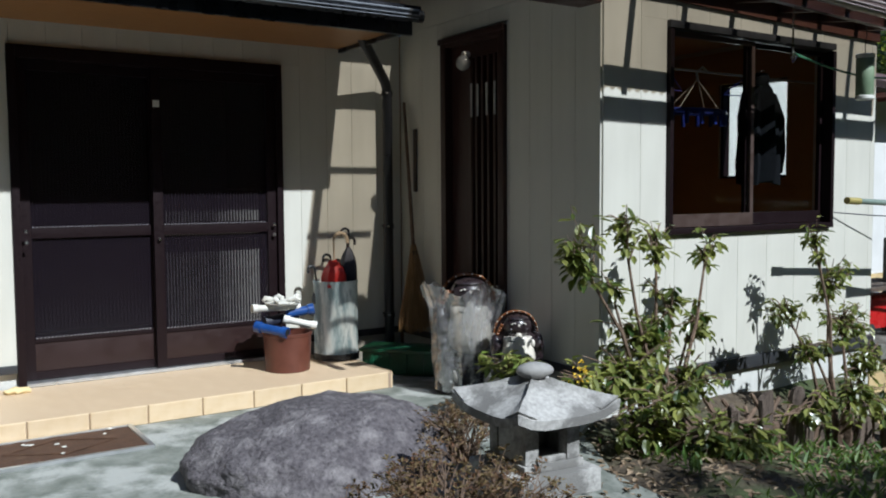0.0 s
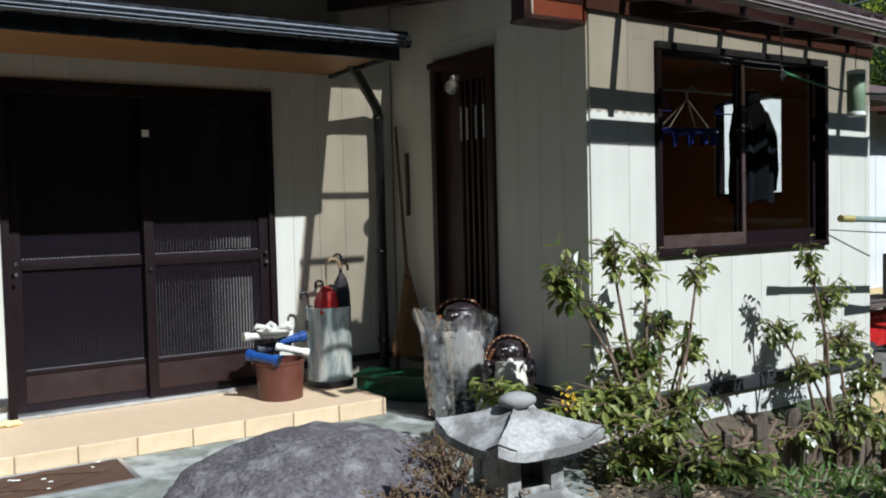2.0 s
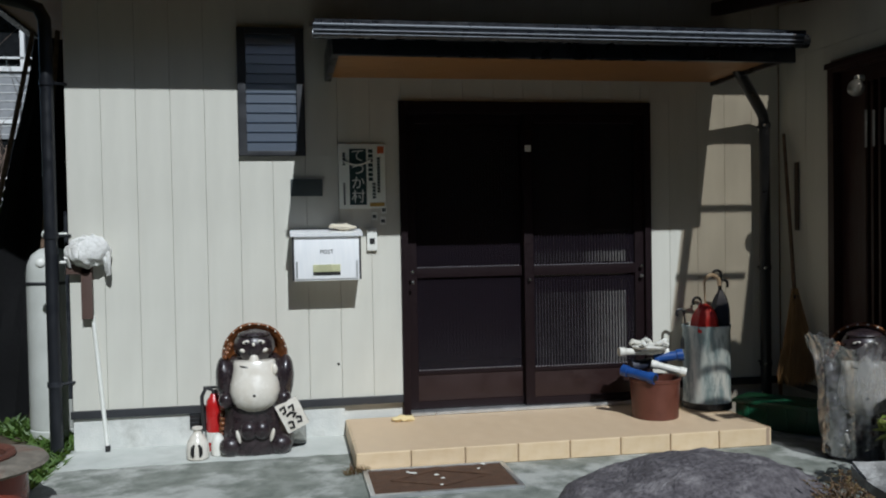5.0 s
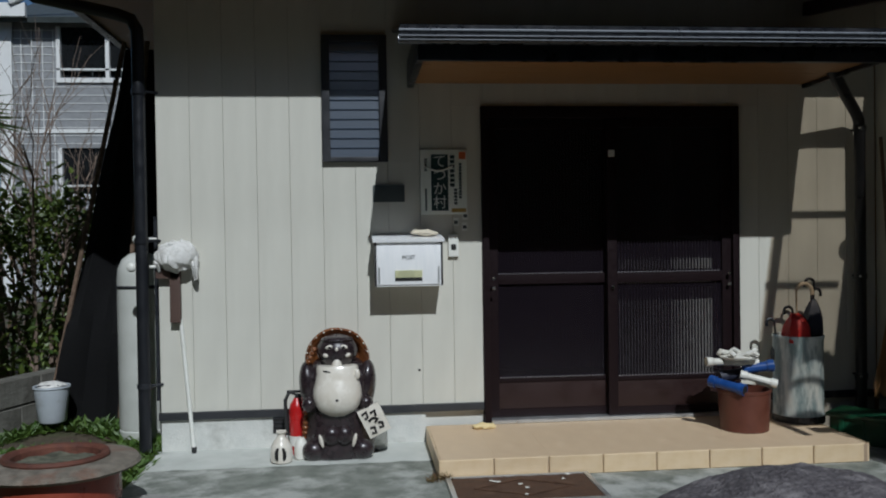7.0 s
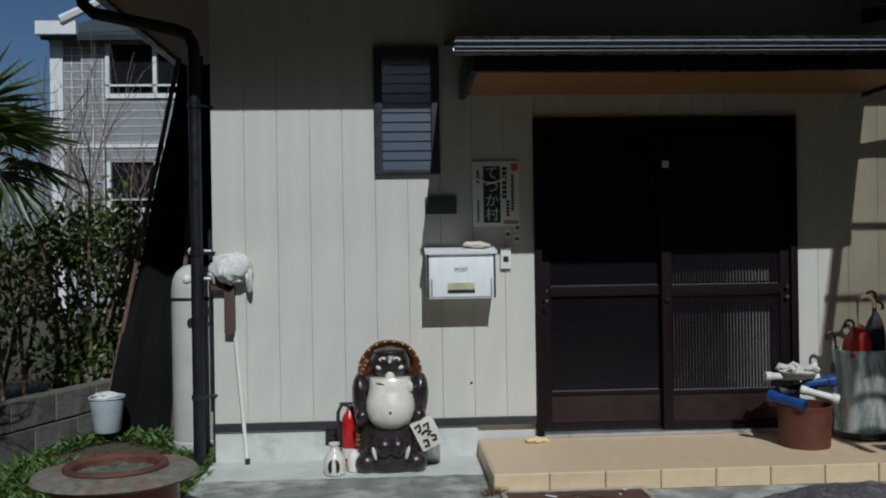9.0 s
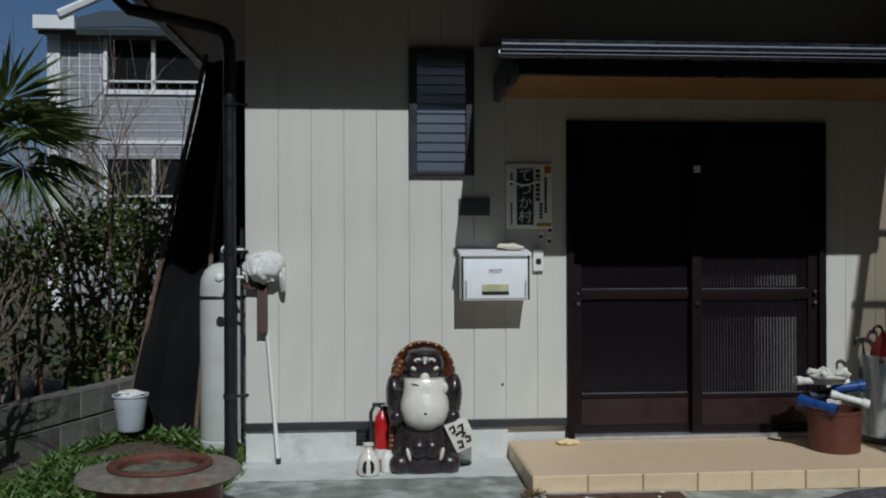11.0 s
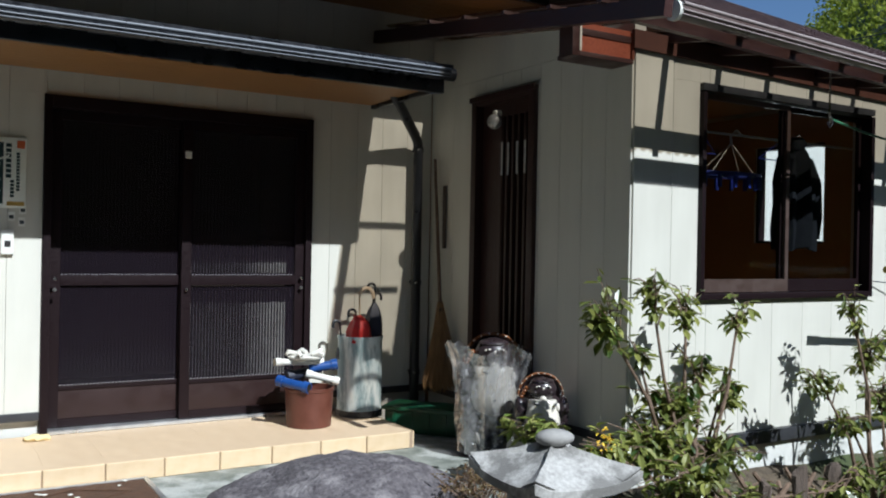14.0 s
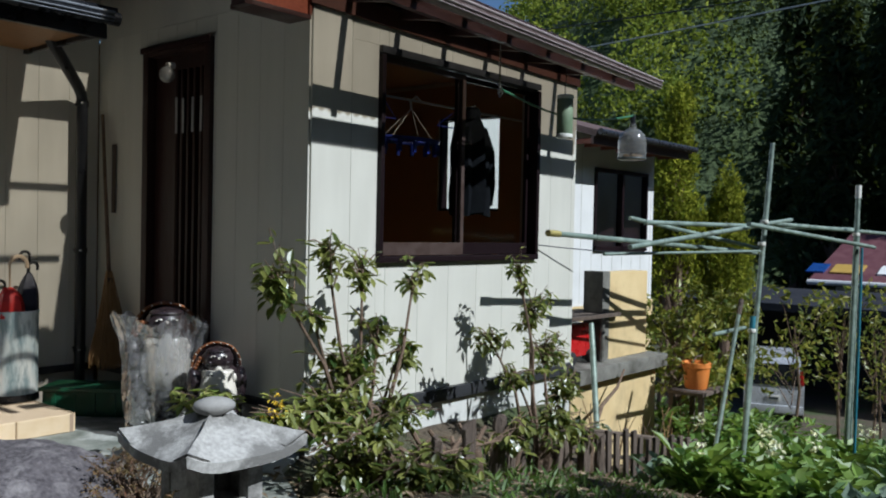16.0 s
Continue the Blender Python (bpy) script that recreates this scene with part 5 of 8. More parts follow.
def sign_board():
    s = thing("shop_sign", "pale notice board with a dark lettered panel", "sign", (-0.238, -0.01, 1.435))
    bm = B()
    box(bm, -0.385, -0.092, -0.014, -0.001, 1.438, 1.845, bev=0.003)
    b = part("board", bm, PAPER, s)
    bm = B()
    box(bm, -0.318, -0.212, -0.016, -0.0142, 1.462, 1.815)
    p = part("dark_panel", bm, SIGNDARK, b)
    for i, ch in enumerate("てつか村"):
        text_mesh(ch, 0.088, (-0.265, -0.0168, 1.768 - i * 0.086), FACE, WHITEPL, p, "character", 0.0006)
    bm = B()
    vs = [Vector((-0.362 + 0.02 * i, -0.0178, 1.742 - 0.03 * math.sin(i / 9 * math.pi))) for i in range(10)]
    tube(bm, vs, 0.006, 6)
    part("white_stroke", bm, WHITEPL, p)
    bm = B()
    box(bm, -0.142, -0.10, -0.016, -0.0142, 1.785, 1.83)
    part("orange_stamp", bm, ORANGEPR, b)
    bm = B()
    box(bm, -0.192, -0.10, -0.016, -0.0142, 1.452, 1.475)
    part("ochre_bar", bm, OCHRE, b)
    for x, z0, z1, w in ((-0.185, 1.62, 1.81, 0.014), (-0.165, 1.50, 1.60, 0.010), (-0.135, 1.54, 1.76, 0.009), (-0.352, 1.47, 1.60, 0.006), (-0.352, 1.72, 1.79, 0.008)):
        z = z1
        while z > z0:
            bm = B()
            box(bm, x - w, x + w, -0.0158, -0.0142, z - w * 1.5, z)
            part("print_bar", bm, SIGNDARK, b)
            z -= w * 2.1
    bm = B()
    box(bm, -0.684, -0.487, -0.02, -0.001, 1.52, 1.626, bev=0.004)
    n = solo("name_plate", bm, GREYPLATE, "dark grey slate name plate on the siding", "name plate")
    b = thing("door_bell", "white door bell push with black button", "door bell", (-0.185, -0.01, 1.17))
    bm = B()
    box(bm, -0.217, -0.152, -0.026, -0.001, 1.172, 1.312, bev=0.006)
    part("case", bm, WHITEPL, b)
    bm = B()
    box(bm, -0.20, -0.168, -0.031, -0.026, 1.215, 1.25, bev=0.003)
    part("button", bm, INK, b)
    for x, z in ((-0.165, 1.39), (-0.105, 1.43), (-0.11, 1.36)):
        bm = B()
        box(bm, x - 0.018, x + 0.018, -0.003, -0.0005, z - 0.026, z + 0.026)
        q = solo("sticker", bm, WHITEPL, "small faded white sticker beside the door", "sticker", "stickers by the door")
        bm = B()
        box(bm, x - 0.012, x + 0.012, -0.0045, -0.0032, z - 0.012, z + 0.008)
        part("print_bar", bm, GREYPLATE, q)


sign_board()


def wall_nail():
    bm = B()
    lathe(bm, [(0.007, 0.0), (0.008, 0.002), (0.005, 0.005)], (0, 0, 0), 10)
    bmesh.ops.transform(bm, matrix=Matrix.Translation((-0.41, -0.0005, 0.46)) @ FACE, verts=bm.verts)
    solo("wall_nail", bm, INK, "dark nail head in the pale siding", "nail")


wall_nail()


# ---- things on the step ----
def umbrella_can():
    c = thing("umbrella_can", "tall galvanised sheet-metal can holding umbrellas", "umbrella stand", (2.0, -0.15, 0.1))
    x, y, z = 1.985, -0.20, 0.1
    bm = B()
    lathe(bm, [(0.15, 0.002), (0.157, 0.01), (0.157, 0.05), (0.152, 0.06), (0.152, 0.52), (0.157, 0.53), (0.157, 0.545), (0.146, 0.545), (0.146, 0.05)], (x, y, z), 32, wob=0.012)
    part("body", bm, STEEL, c)
    bm = B()
    lathe(bm, [(0.1585, 0.001), (0.1585, 0.045), (0.153, 0.05)], (x, y, z), 32, caps=False)
    part("base_band", bm, GUTTER, c, "dark base band")

    def umbrella(name, label, cloth, px, py, top, lean, hook, hm, rad, fold_z):
        u = thing(name, label, "umbrella", (px, py, z + 0.02), "umbrellas in the can")
        a, b = Vector((px, py, z + 0.03)), Vector((px + lean[0], py + lean[1], top))
        d = (b - a).normalized()
        bm = B()
        pts = [a.lerp(b, t) for t in (0.0, 0.5, 1.0)]
        side = Vector((hook, 0, 0))
        r = abs(hook)
        for i in range(1, 8):
            t = math.pi * i / 7
            pts.append(b + side * (1 - math.cos(t)) + d * math.sin(t) * r)
        pts.append(pts[-1] - d * 0.02)
        q = 0.009 if hm is PIPE_BLACK else 0.0125
        tube(bm, pts, [0.005, 0.005, 0.007] + [q] * 8, 8)
        part("crook_handle", bm, hm, u)
        bm = B()
        ra = []
        for i in range(9):
            t = i / 8
            rr = rad * (1.0 - 0.82 * t ** 3)
            if i == 8:
                rr = 0.012
            p = a.lerp(b, 0.60 + t * (fold_z - 0.60))
            ra.append([p + Vector((rr * (1 + 0.13 * math.cos(5 * q * 2 * math.pi / 20)) * math.cos(q * 2 * math.pi / 20), rr * (1 + 0.13 * math.cos(5 * q * 2 * math.pi / 20)) * math.sin(q * 2 * math.pi / 20), 0)) for q in range(20)])
        rings(bm, ra, 20)
        part("folded_canopy", bm, cloth, u)

    umbrella("umbrella", "furled red umbrella with black crook handle", REDCLOTH, x - 0.03, y - 0.05, 0.80, (-0.035, -0.01), -0.028, PIPE_BLACK, 0.05, 0.98)
    umbrella("umbrella", "furled red umbrella with pale cane handle", REDCLOTH, x - 0.02, y - 0.05, 0.92, (-0.02, -0.01), 0.052, surf("pale_cane", (0.50, 0.38, 0.25), (0.62, 0.50, 0.36), 20, 0.4), 0.086, 0.83)
    umbrella("umbrella", "furled navy umbrella with black crook handle", NAVY, x + 0.06, y - 0.045, 0.97, (0.03, 0.01), -0.03, PIPE_BLACK, 0.062, 0.88)
    umbrella("umbrella", "furled dark umbrella with black crook handle", NAVY, x + 0.06, y + 0.03, 0.90, (0.05, 0.0), 0.03, PIPE_BLACK, 0.05, 0.76)
    umbrella("umbrella", "furled dark umbrella leaning in the can", NAVY, x - 0.08, y + 0.03, 0.72, (-0.06, 0.0), -0.026, PIPE_BLACK, 0.04, 0.78)


umbrella_can()


def brown_pot():
    x, y, z = 1.535, -0.40, 0.1
    p = thing("plant_pot", "brown plastic pot heaped with pipe pieces", "pot", (x, y, z))
    bm = B()
    lathe(bm, [(0.135, 0.001), (0.142, 0.008), (0.153, 0.23), (0.158, 0.235), (0.158, 0.252), (0.146, 0.252), (0.14, 0.20)], (x, y, z), 32)
    part("body", bm, POTBROWN, p)
    bm = B()
    lathe(bm, [(0.0, 0.205), (0.142, 0.2)], (x, y, z), 24, caps=False)
    part("filling", bm, NET, p)

    def pipe(a, b, r, mat, label, bend=None):
        bm = B()
        pts = [a, b] if bend is None else [a, bend, b]
        tube(bm, pts, r, 14)
        for e, d in ((Vector(a), Vector(pts[1]) - Vector(a)), (Vector(b), Vector(pts[-2]) - Vector(b))):
            d.normalize()
            tube(bm, [e - d * 0.004, e + d * 0.035], r * 1.25, 14)
        o = solo("pipe_piece", bm, mat, label, "pipe", "pipe pieces in the pot")
        bm = B()
        e, d = Vector(b), (Vector(b) - Vector(pts[-2])).normalized()
        tube(bm, [e + d * 0.002, e + d * 0.0055], r * 0.95, 14)
        part("bore", bm, INK, o)

    pipe((x - 0.20, y + 0.02, z + 0.30), (x - 0.065, y - 0.145, z + 0.268), 0.029, BLUE, "blue water pipe elbow lying across the pot")
    pipe((x - 0.02, y + 0.0, z + 0.335), (x + 0.17, y - 0.07, z + 0.285), 0.022, OFFWHITE, "white pipe lying across the pot")
    pipe((x - 0.22, y + 0.03, z + 0.415), (x + 0.10, y + 0.04, z + 0.40), 0.022, OFFWHITE, "weathered white pipe on top of the heap")
    pipe((x + 0.02, y + 0.05, z + 0.36), (x + 0.185, y + 0.0, z + 0.385), 0.03, BLUE, "blue pipe end with collar")
    pipe((x - 0.12, y + 0.08, z + 0.31), (x + 0.1, y + 0.09, z + 0.34), 0.034, NAVY, "dark pipe in the heap")
    bm = B()
    lathe(bm, [(0.0, 0.0), (0.11, 0.002), (0.12, 0.014), (0.06, 0.022), (0.0, 0.024)], (x - 0.02, y + 0.03, z + 0.43), 24, sy=0.8)
    for v in bm.verts:
        v.co += 0.012 * noise.noise_vector(v.co * 17)
    solo("work_glove", bm, OFFWHITE, "pair of dirty white cotton gloves on the heap", "glove")
    for i in range(5):
        bm = B()
        a = i * 1.25
        c = Vector((x - 0.02 + 0.07 * math.cos(a), y + 0.02 + 0.05 * math.sin(a), z + 0.462))
        tube(bm, [c, c + Vector((0.05 * math.cos(a + 0.6), 0.04 * math.sin(a + 0.6), 0.012)), c + Vector((0.075 * math.cos(a + 0.9), 0.06 * math.sin(a + 0.9), -0.004))], [0.014, 0.016, 0.010], 8)
        solo("glove_finger", bm, OFFWHITE, "white cotton glove finger on the heap", "glove", "glove fingers")


brown_pot()


def broom():
    b = thing("bamboo_broom", "brown besom broom leaning in the corner", "broom", (2.50, -0.28, 0.0))
    a, t = Vector((2.52, -0.42, 0.30)), Vector((2.60, -0.12, 1.90))
    bm = B()
    tube(bm, [a.lerp(t, 0.15), a.lerp(t, 0.6), t], [0.014, 0.013, 0.011], 8)
    part("handle", bm, BARK, b)
    bm = B()
    for i in range(360):
        q = i * 2.4
        r0, r1 = rnd(0, 0.02), rnd(0.02, 0.15)
        top = a.lerp(t, rnd(0.30, 0.36))
        mid = a.lerp(t, 0.14) + Vector((r1 * 0.6 * math.cos(q), r1 * 0.55 * math.sin(q), 0))
        end = a + Vector((-0.01 + r1 * math.cos(q), r1 * 0.7 * math.sin(q), rnd(-0.05, 0.05)))
        tube(bm, [top + Vector((r0 * math.cos(q), r0 * math.sin(q), 0)), mid, end], [0.004, 0.004, 0.002], 3, caps=False)
    part("bristles", bm, STRAW, b)
    bm = B()
    c = a.lerp(t, 0.31)
    tube(bm, [c, c + (t - a).normalized() * 0.03], 0.024, 10)
    part("binding", bm, PIPE_BLACK, b)
    bm = B()
    box(bm, 2.618, 2.632, -0.245, -0.21, 1.25, 1.70, bev=0.003)
    solo("wooden_lath", bm, WOODOLD, "thin pale lath leaning on the wall", "lath")


broom()


def green_box():
    g = thing("plastic_trough", "dark green plastic trough in the corner", "trough", (2.37, -0.48, 0.0))
    m = Matrix.Translation((2.365, -0.47, 0)) @ Matrix.Rotation(radians(-50), 4, "Z")
    bm = B()
    vs = box(bm, -0.26, 0.26, -0.13, 0.13, 0.001, 0.17, bev=0.03)
    vs += box(bm, -0.275, 0.275, -0.145, 0.145, 0.155, 0.18, bev=0.008)
    bmesh.ops.transform(bm, matrix=m, verts=bm.verts)
    part("body", bm, GREENPL, g)
    for i in range(4):
        bm = B()
        box(bm, -0.2 + i * 0.12, -0.17 + i * 0.12, -0.138, -0.128, 0.02, 0.15, bev=0.003)
        bmesh.ops.transform(bm, matrix=m, verts=bm.verts)
        part("rib", bm, GREENPL, g)


green_box()


# ---- left of the house ----
def mop():
    m = thing("mop", "white-headed mop standing upside down against the wall", "mop", (-1.80, -0.06, 0.0))
    a, b = Vector((-1.797, -0.055, 0.01)), Vector((-1.868, -0.02, 0.82))
    bm = B()
    tube(bm, [a, b], 0.0125, 12)
    part("handle", bm, WHITEPL, m)
    bm = B()
    tube(bm, [a - Vector((0, 0, 0.008)), a + Vector((0, 0, 0.03))], 0.015, 12)
    part("end_cap", bm, RUBBER, m)
    bm = B()
    box(bm, -1.925, -1.862, -0.055, -0.012, 0.80, 1.12, bev=0.006)
    box(bm, -2.005, -1.865, -0.055, -0.012, 1.07, 1.13, bev=0.006)
    part("clamp_head", bm, MOPBRACKET, m)
    bm = B()
    ball(bm, (-1.875, -0.075, 1.205), (0.128, 0.065, 0.098), u=48, v=32)
    for v in bm.verts:
        v.co += 0.03 * noise.noise_vector(v.co * 10) + 0.014 * noise.noise_vector(Vector((v.co.x * 40, v.co.y * 40, v.co.z * 12)))
    for s in (0.86, 0.9, 0.95, 0.99, -0.97, -0.9):
        out = -0.075 - rnd(0, 0.03)
        top = 1.25 + rnd(-0.03, 0.02) - 0.03 * s * s
        low = 1.15 - (0.09 if s > 0.8 else 0.02) + rnd(-0.02, 0.02)
        tube(bm, [(-1.875 + s * 0.10, -0.05, top), (-1.875 + s * 0.115, out, top - 0.03), (-1.875 + s * 0.122, out - 0.01, (top + low) / 2), (-1.875 + s * 0.118, out + 0.02, low)], [0.014, 0.016, 0.014, 0.008], 7)
    part("mop_head", bm, MOPHEAD, m, "shaggy white cotton head")


mop()


def gas_bottle():
    g = thing("gas_bottle", "tall grey-white gas bottle beside the house", "gas cylinder", (-2.19, 0.55, 0.0))
    x, y = -2.215, 0.45
    bm = B()
    lathe(bm, [(0.13, -0.04), (0.15, 0.0), (0.15, 0.06), (0.145, 0.065), (0.15, 0.09), (0.15, 1.05), (0.142, 1.12), (0.115, 1.18), (0.07, 1.215), (0.0, 1.23)], (x, y, 0), 28)
    part("tank", bm, TANK, g)
    bm = B()
    lathe(bm, [(0.153, 0.99), (0.156, 0.995), (0.156, 1.005), (0.153, 1.01)], (x, y, 0), 28, caps=False)
    part("chain_band", bm, FLASH, g)
    bm = B()
    tube(bm, [(x, y, 1.22), (x, y, 1.30)], 0.025, 10)
    tube(bm, [(x, y, 1.29), (x + 0.12, y - 0.03, 1.33), (x + 0.2, y - 0.03, 1.28)], 0.012, 8)
    part("valve", bm, GUTTER, g)
    p = thing("corner_downpipe", "black rainwater downpipe at the house corner", "downpipe", (-2.085, -0.05, 0.0))
    bm = B()
    tube(bm, [(-2.76, -0.05, 2.95), (-2.74, -0.05, 2.82), (-2.68, -0.05, 2.765), (-2.20, -0.05, 2.665), (-2.12, -0.047, 2.635), (-2.088, -0.045, 2.57), (-2.085, -0.045, 2.5), (-2.085, -0.045, -0.02)], 0.038, 12)
    part("pipe", bm, PIPE_BLACK, p)
    for z in (2.2, 1.3, 0.42):
        bm = B()
        tube(bm, [(-2.085, -0.045, z - 0.016), (-2.085, -0.045, z + 0.016)], 0.044, 12)
        tube(bm, [(-2.045, -0.045, z), (-1.985, 0.0, z)], 0.009, 6)
        part("clamp", bm, GUTTER if z < 0.5 else PIPE_BLACK, p)


gas_bottle()


def meter_pipes():
    p = thing("gas_pipework", "grey gas pipes and regulator on the flank", "pipework", (-2.05, 0.2, 1.0))
    bm = B()
    tube(bm, [(-2.04, 0.12, 1.45), (-2.04, 0.12, 0.3)], 0.012, 8)
    part("pipe", bm, GUTTER, p)
    for z, l in ((1.31, 0.10), (1.14, 0.14)):
        bm = B()
        tube(bm, [(-2.02, 0.05, z), (-2.02 - l, 0.0, z)], 0.01, 8)
        ball(bm, (-2.02 - l, 0.0, z), (0.03, 0.02, 0.03), u=10, v=8)
        part("regulator", bm, WHITEPL, p)


meter_pipes()


def shadow_sheet():
    """Black sheet added slantwise beside the flank, standing in for a shadowed side."""
    bm = B()
    n, k = 10, 16
    rows = []
    for j in range(k + 1):
        t = j / k
        z = 2.68 - t * 2.72
        xl = -2.42 - 0.60 * t
        xr = -2.04
        rows.append([(xl + (xr - xl) * i / n, 1.0 + 0.05 * math.sin(i * 1.7 + t * 5) + 0.03 * math.sin(j * 0.9), z) for i in range(n + 1)])
    vs = [[bm.verts.new(p) for p in r] for r in rows]
    for j in range(k):
        for i in range(n):
            bm.faces.new((vs[j][i], vs[j][i + 1], vs[j + 1][i + 1], vs[j + 1][i]))
    bmesh.ops.solidify(bm, geom=bm.faces, thickness=0.008)
    solo("shadow_sheet", bm, NET, "black sheet hung from the eave in place of a shadowed side", "shade cloth")
    for x0, x1, y in ((-2.42, -3.02, 0.97), (-2.25, -2.5, 0.93)):
        bm = B()
        tube(bm, [(x0, y, 2.72), (x1, y, -0.04)], 0.017, 8)
        solo("leaning_pole", bm, BARK, "dark pole leaning under the eave", "pole", "leaning poles")


shadow_sheet()


RUSTRING = surf("rusty_iron", (0.085, 0.028, 0.018), (0.15, 0.055, 0.032), 18, 0.75, bump=0.5, bscale=60, stain=(0.05, 0.025, 0.018), sscale=7)


def brazier():
    x, y, z = -2.215, -1.22, 0.0
    b = thing("clay_brazier", "round red-brown glazed brazier with a mossy rim", "brazier", (x, y, z - 0.05))
    bm = B()
    lathe(bm, [(0.22, -0.06), (0.27, -0.02), (0.29, 0.10), (0.285, 0.235), (0.24, 0.235), (0.235, 0.12)], (x, y, z), 40)
    part("body", bm, BRAZIER, b)
    bm = B()
    lathe(bm, [(0.20, 0.236), (0.365, 0.240), (0.385, 0.256), (0.375, 0.272), (0.315, 0.286), (0.225, 0.290), (0.205, 0.26)], (x, y, z), 48, caps=False, wob=0.05, sy=0.9)
    part("rim_slab", bm, BRAZIERRIM, b)
    bm = B()
    lathe(bm, [(0.232, 0.27), (0.243, 0.298), (0.236, 0.312), (0.21, 0.310), (0.197, 0.298), (0.192, 0.24)], (x, y, z), 48, caps=False, sy=0.9, wob=0.015)
    part("inner_ring", bm, RUSTRING, b, "rusty red-brown inner ring")
    bm = B()
    lathe(bm, [(0.0, 0.268), (0.07, 0.272), (0.14, 0.268), (0.2, 0.272)], (x, y, z), 32, caps=False, sy=0.9)
    for v in bm.verts:
        v.co.z += 0.02 * noise.noise(v.co * 14)
    part("ash_and_moss", bm, surf("mossy_ash", (0.07, 0.075, 0.05), (0.17, 0.165, 0.12), 30, 0.95, bump=0.9, bscale=60, stain=(0.03, 0.03, 0.022), sscale=9), b)
    # flat pale stone beside it
    bm = B()
    lathe(bm, [(0.0, 0.0), (0.15, 0.0), (0.155, 0.02), (0.14, 0.035), (0.0, 0.037)], (-1.84, -1.15, 0.0), 28)
    solo("stone_disc", bm, COBBLE, "round flat pale stone on the cement", "stone")


brazier()


def grey_bucket():
    b = thing("bucket", "pale grey bucket in the weeds", "bucket", (-2.92, 0.82, 0.05))
    x, y, z = -2.92, 0.82, 0.0
    bm = B()
    lathe(bm, [(0.085, 0.0), (0.092, 0.01), (0.118, 0.235), (0.125, 0.24), (0.123, 0.252), (0.112, 0.25), (0.09, 0.02)], (x, y, z + 0.05), 28)
    part("body", bm, BUCKET, b)
    bm = B()
    tube(bm, [(x - 0.12, y, z + 0.29), (x - 0.06, y - 0.06, z + 0.31), (x + 0.06, y - 0.06, z + 0.31), (x + 0.12, y, z + 0.29)], 0.004, 6)
    part("bail_handle", bm, GUTTER, b)
    bm = B()
    ball(bm, (x, y, z + 0.295), (0.10, 0.09, 0.03), u=14, v=8)
    for v in bm.verts:
        v.co += 0.02 * noise.noise_vector(v.co * 15)
    solo("white_rag", bm, MOPHEAD, "crumpled white rag in the bucket", "rag")


grey_bucket()


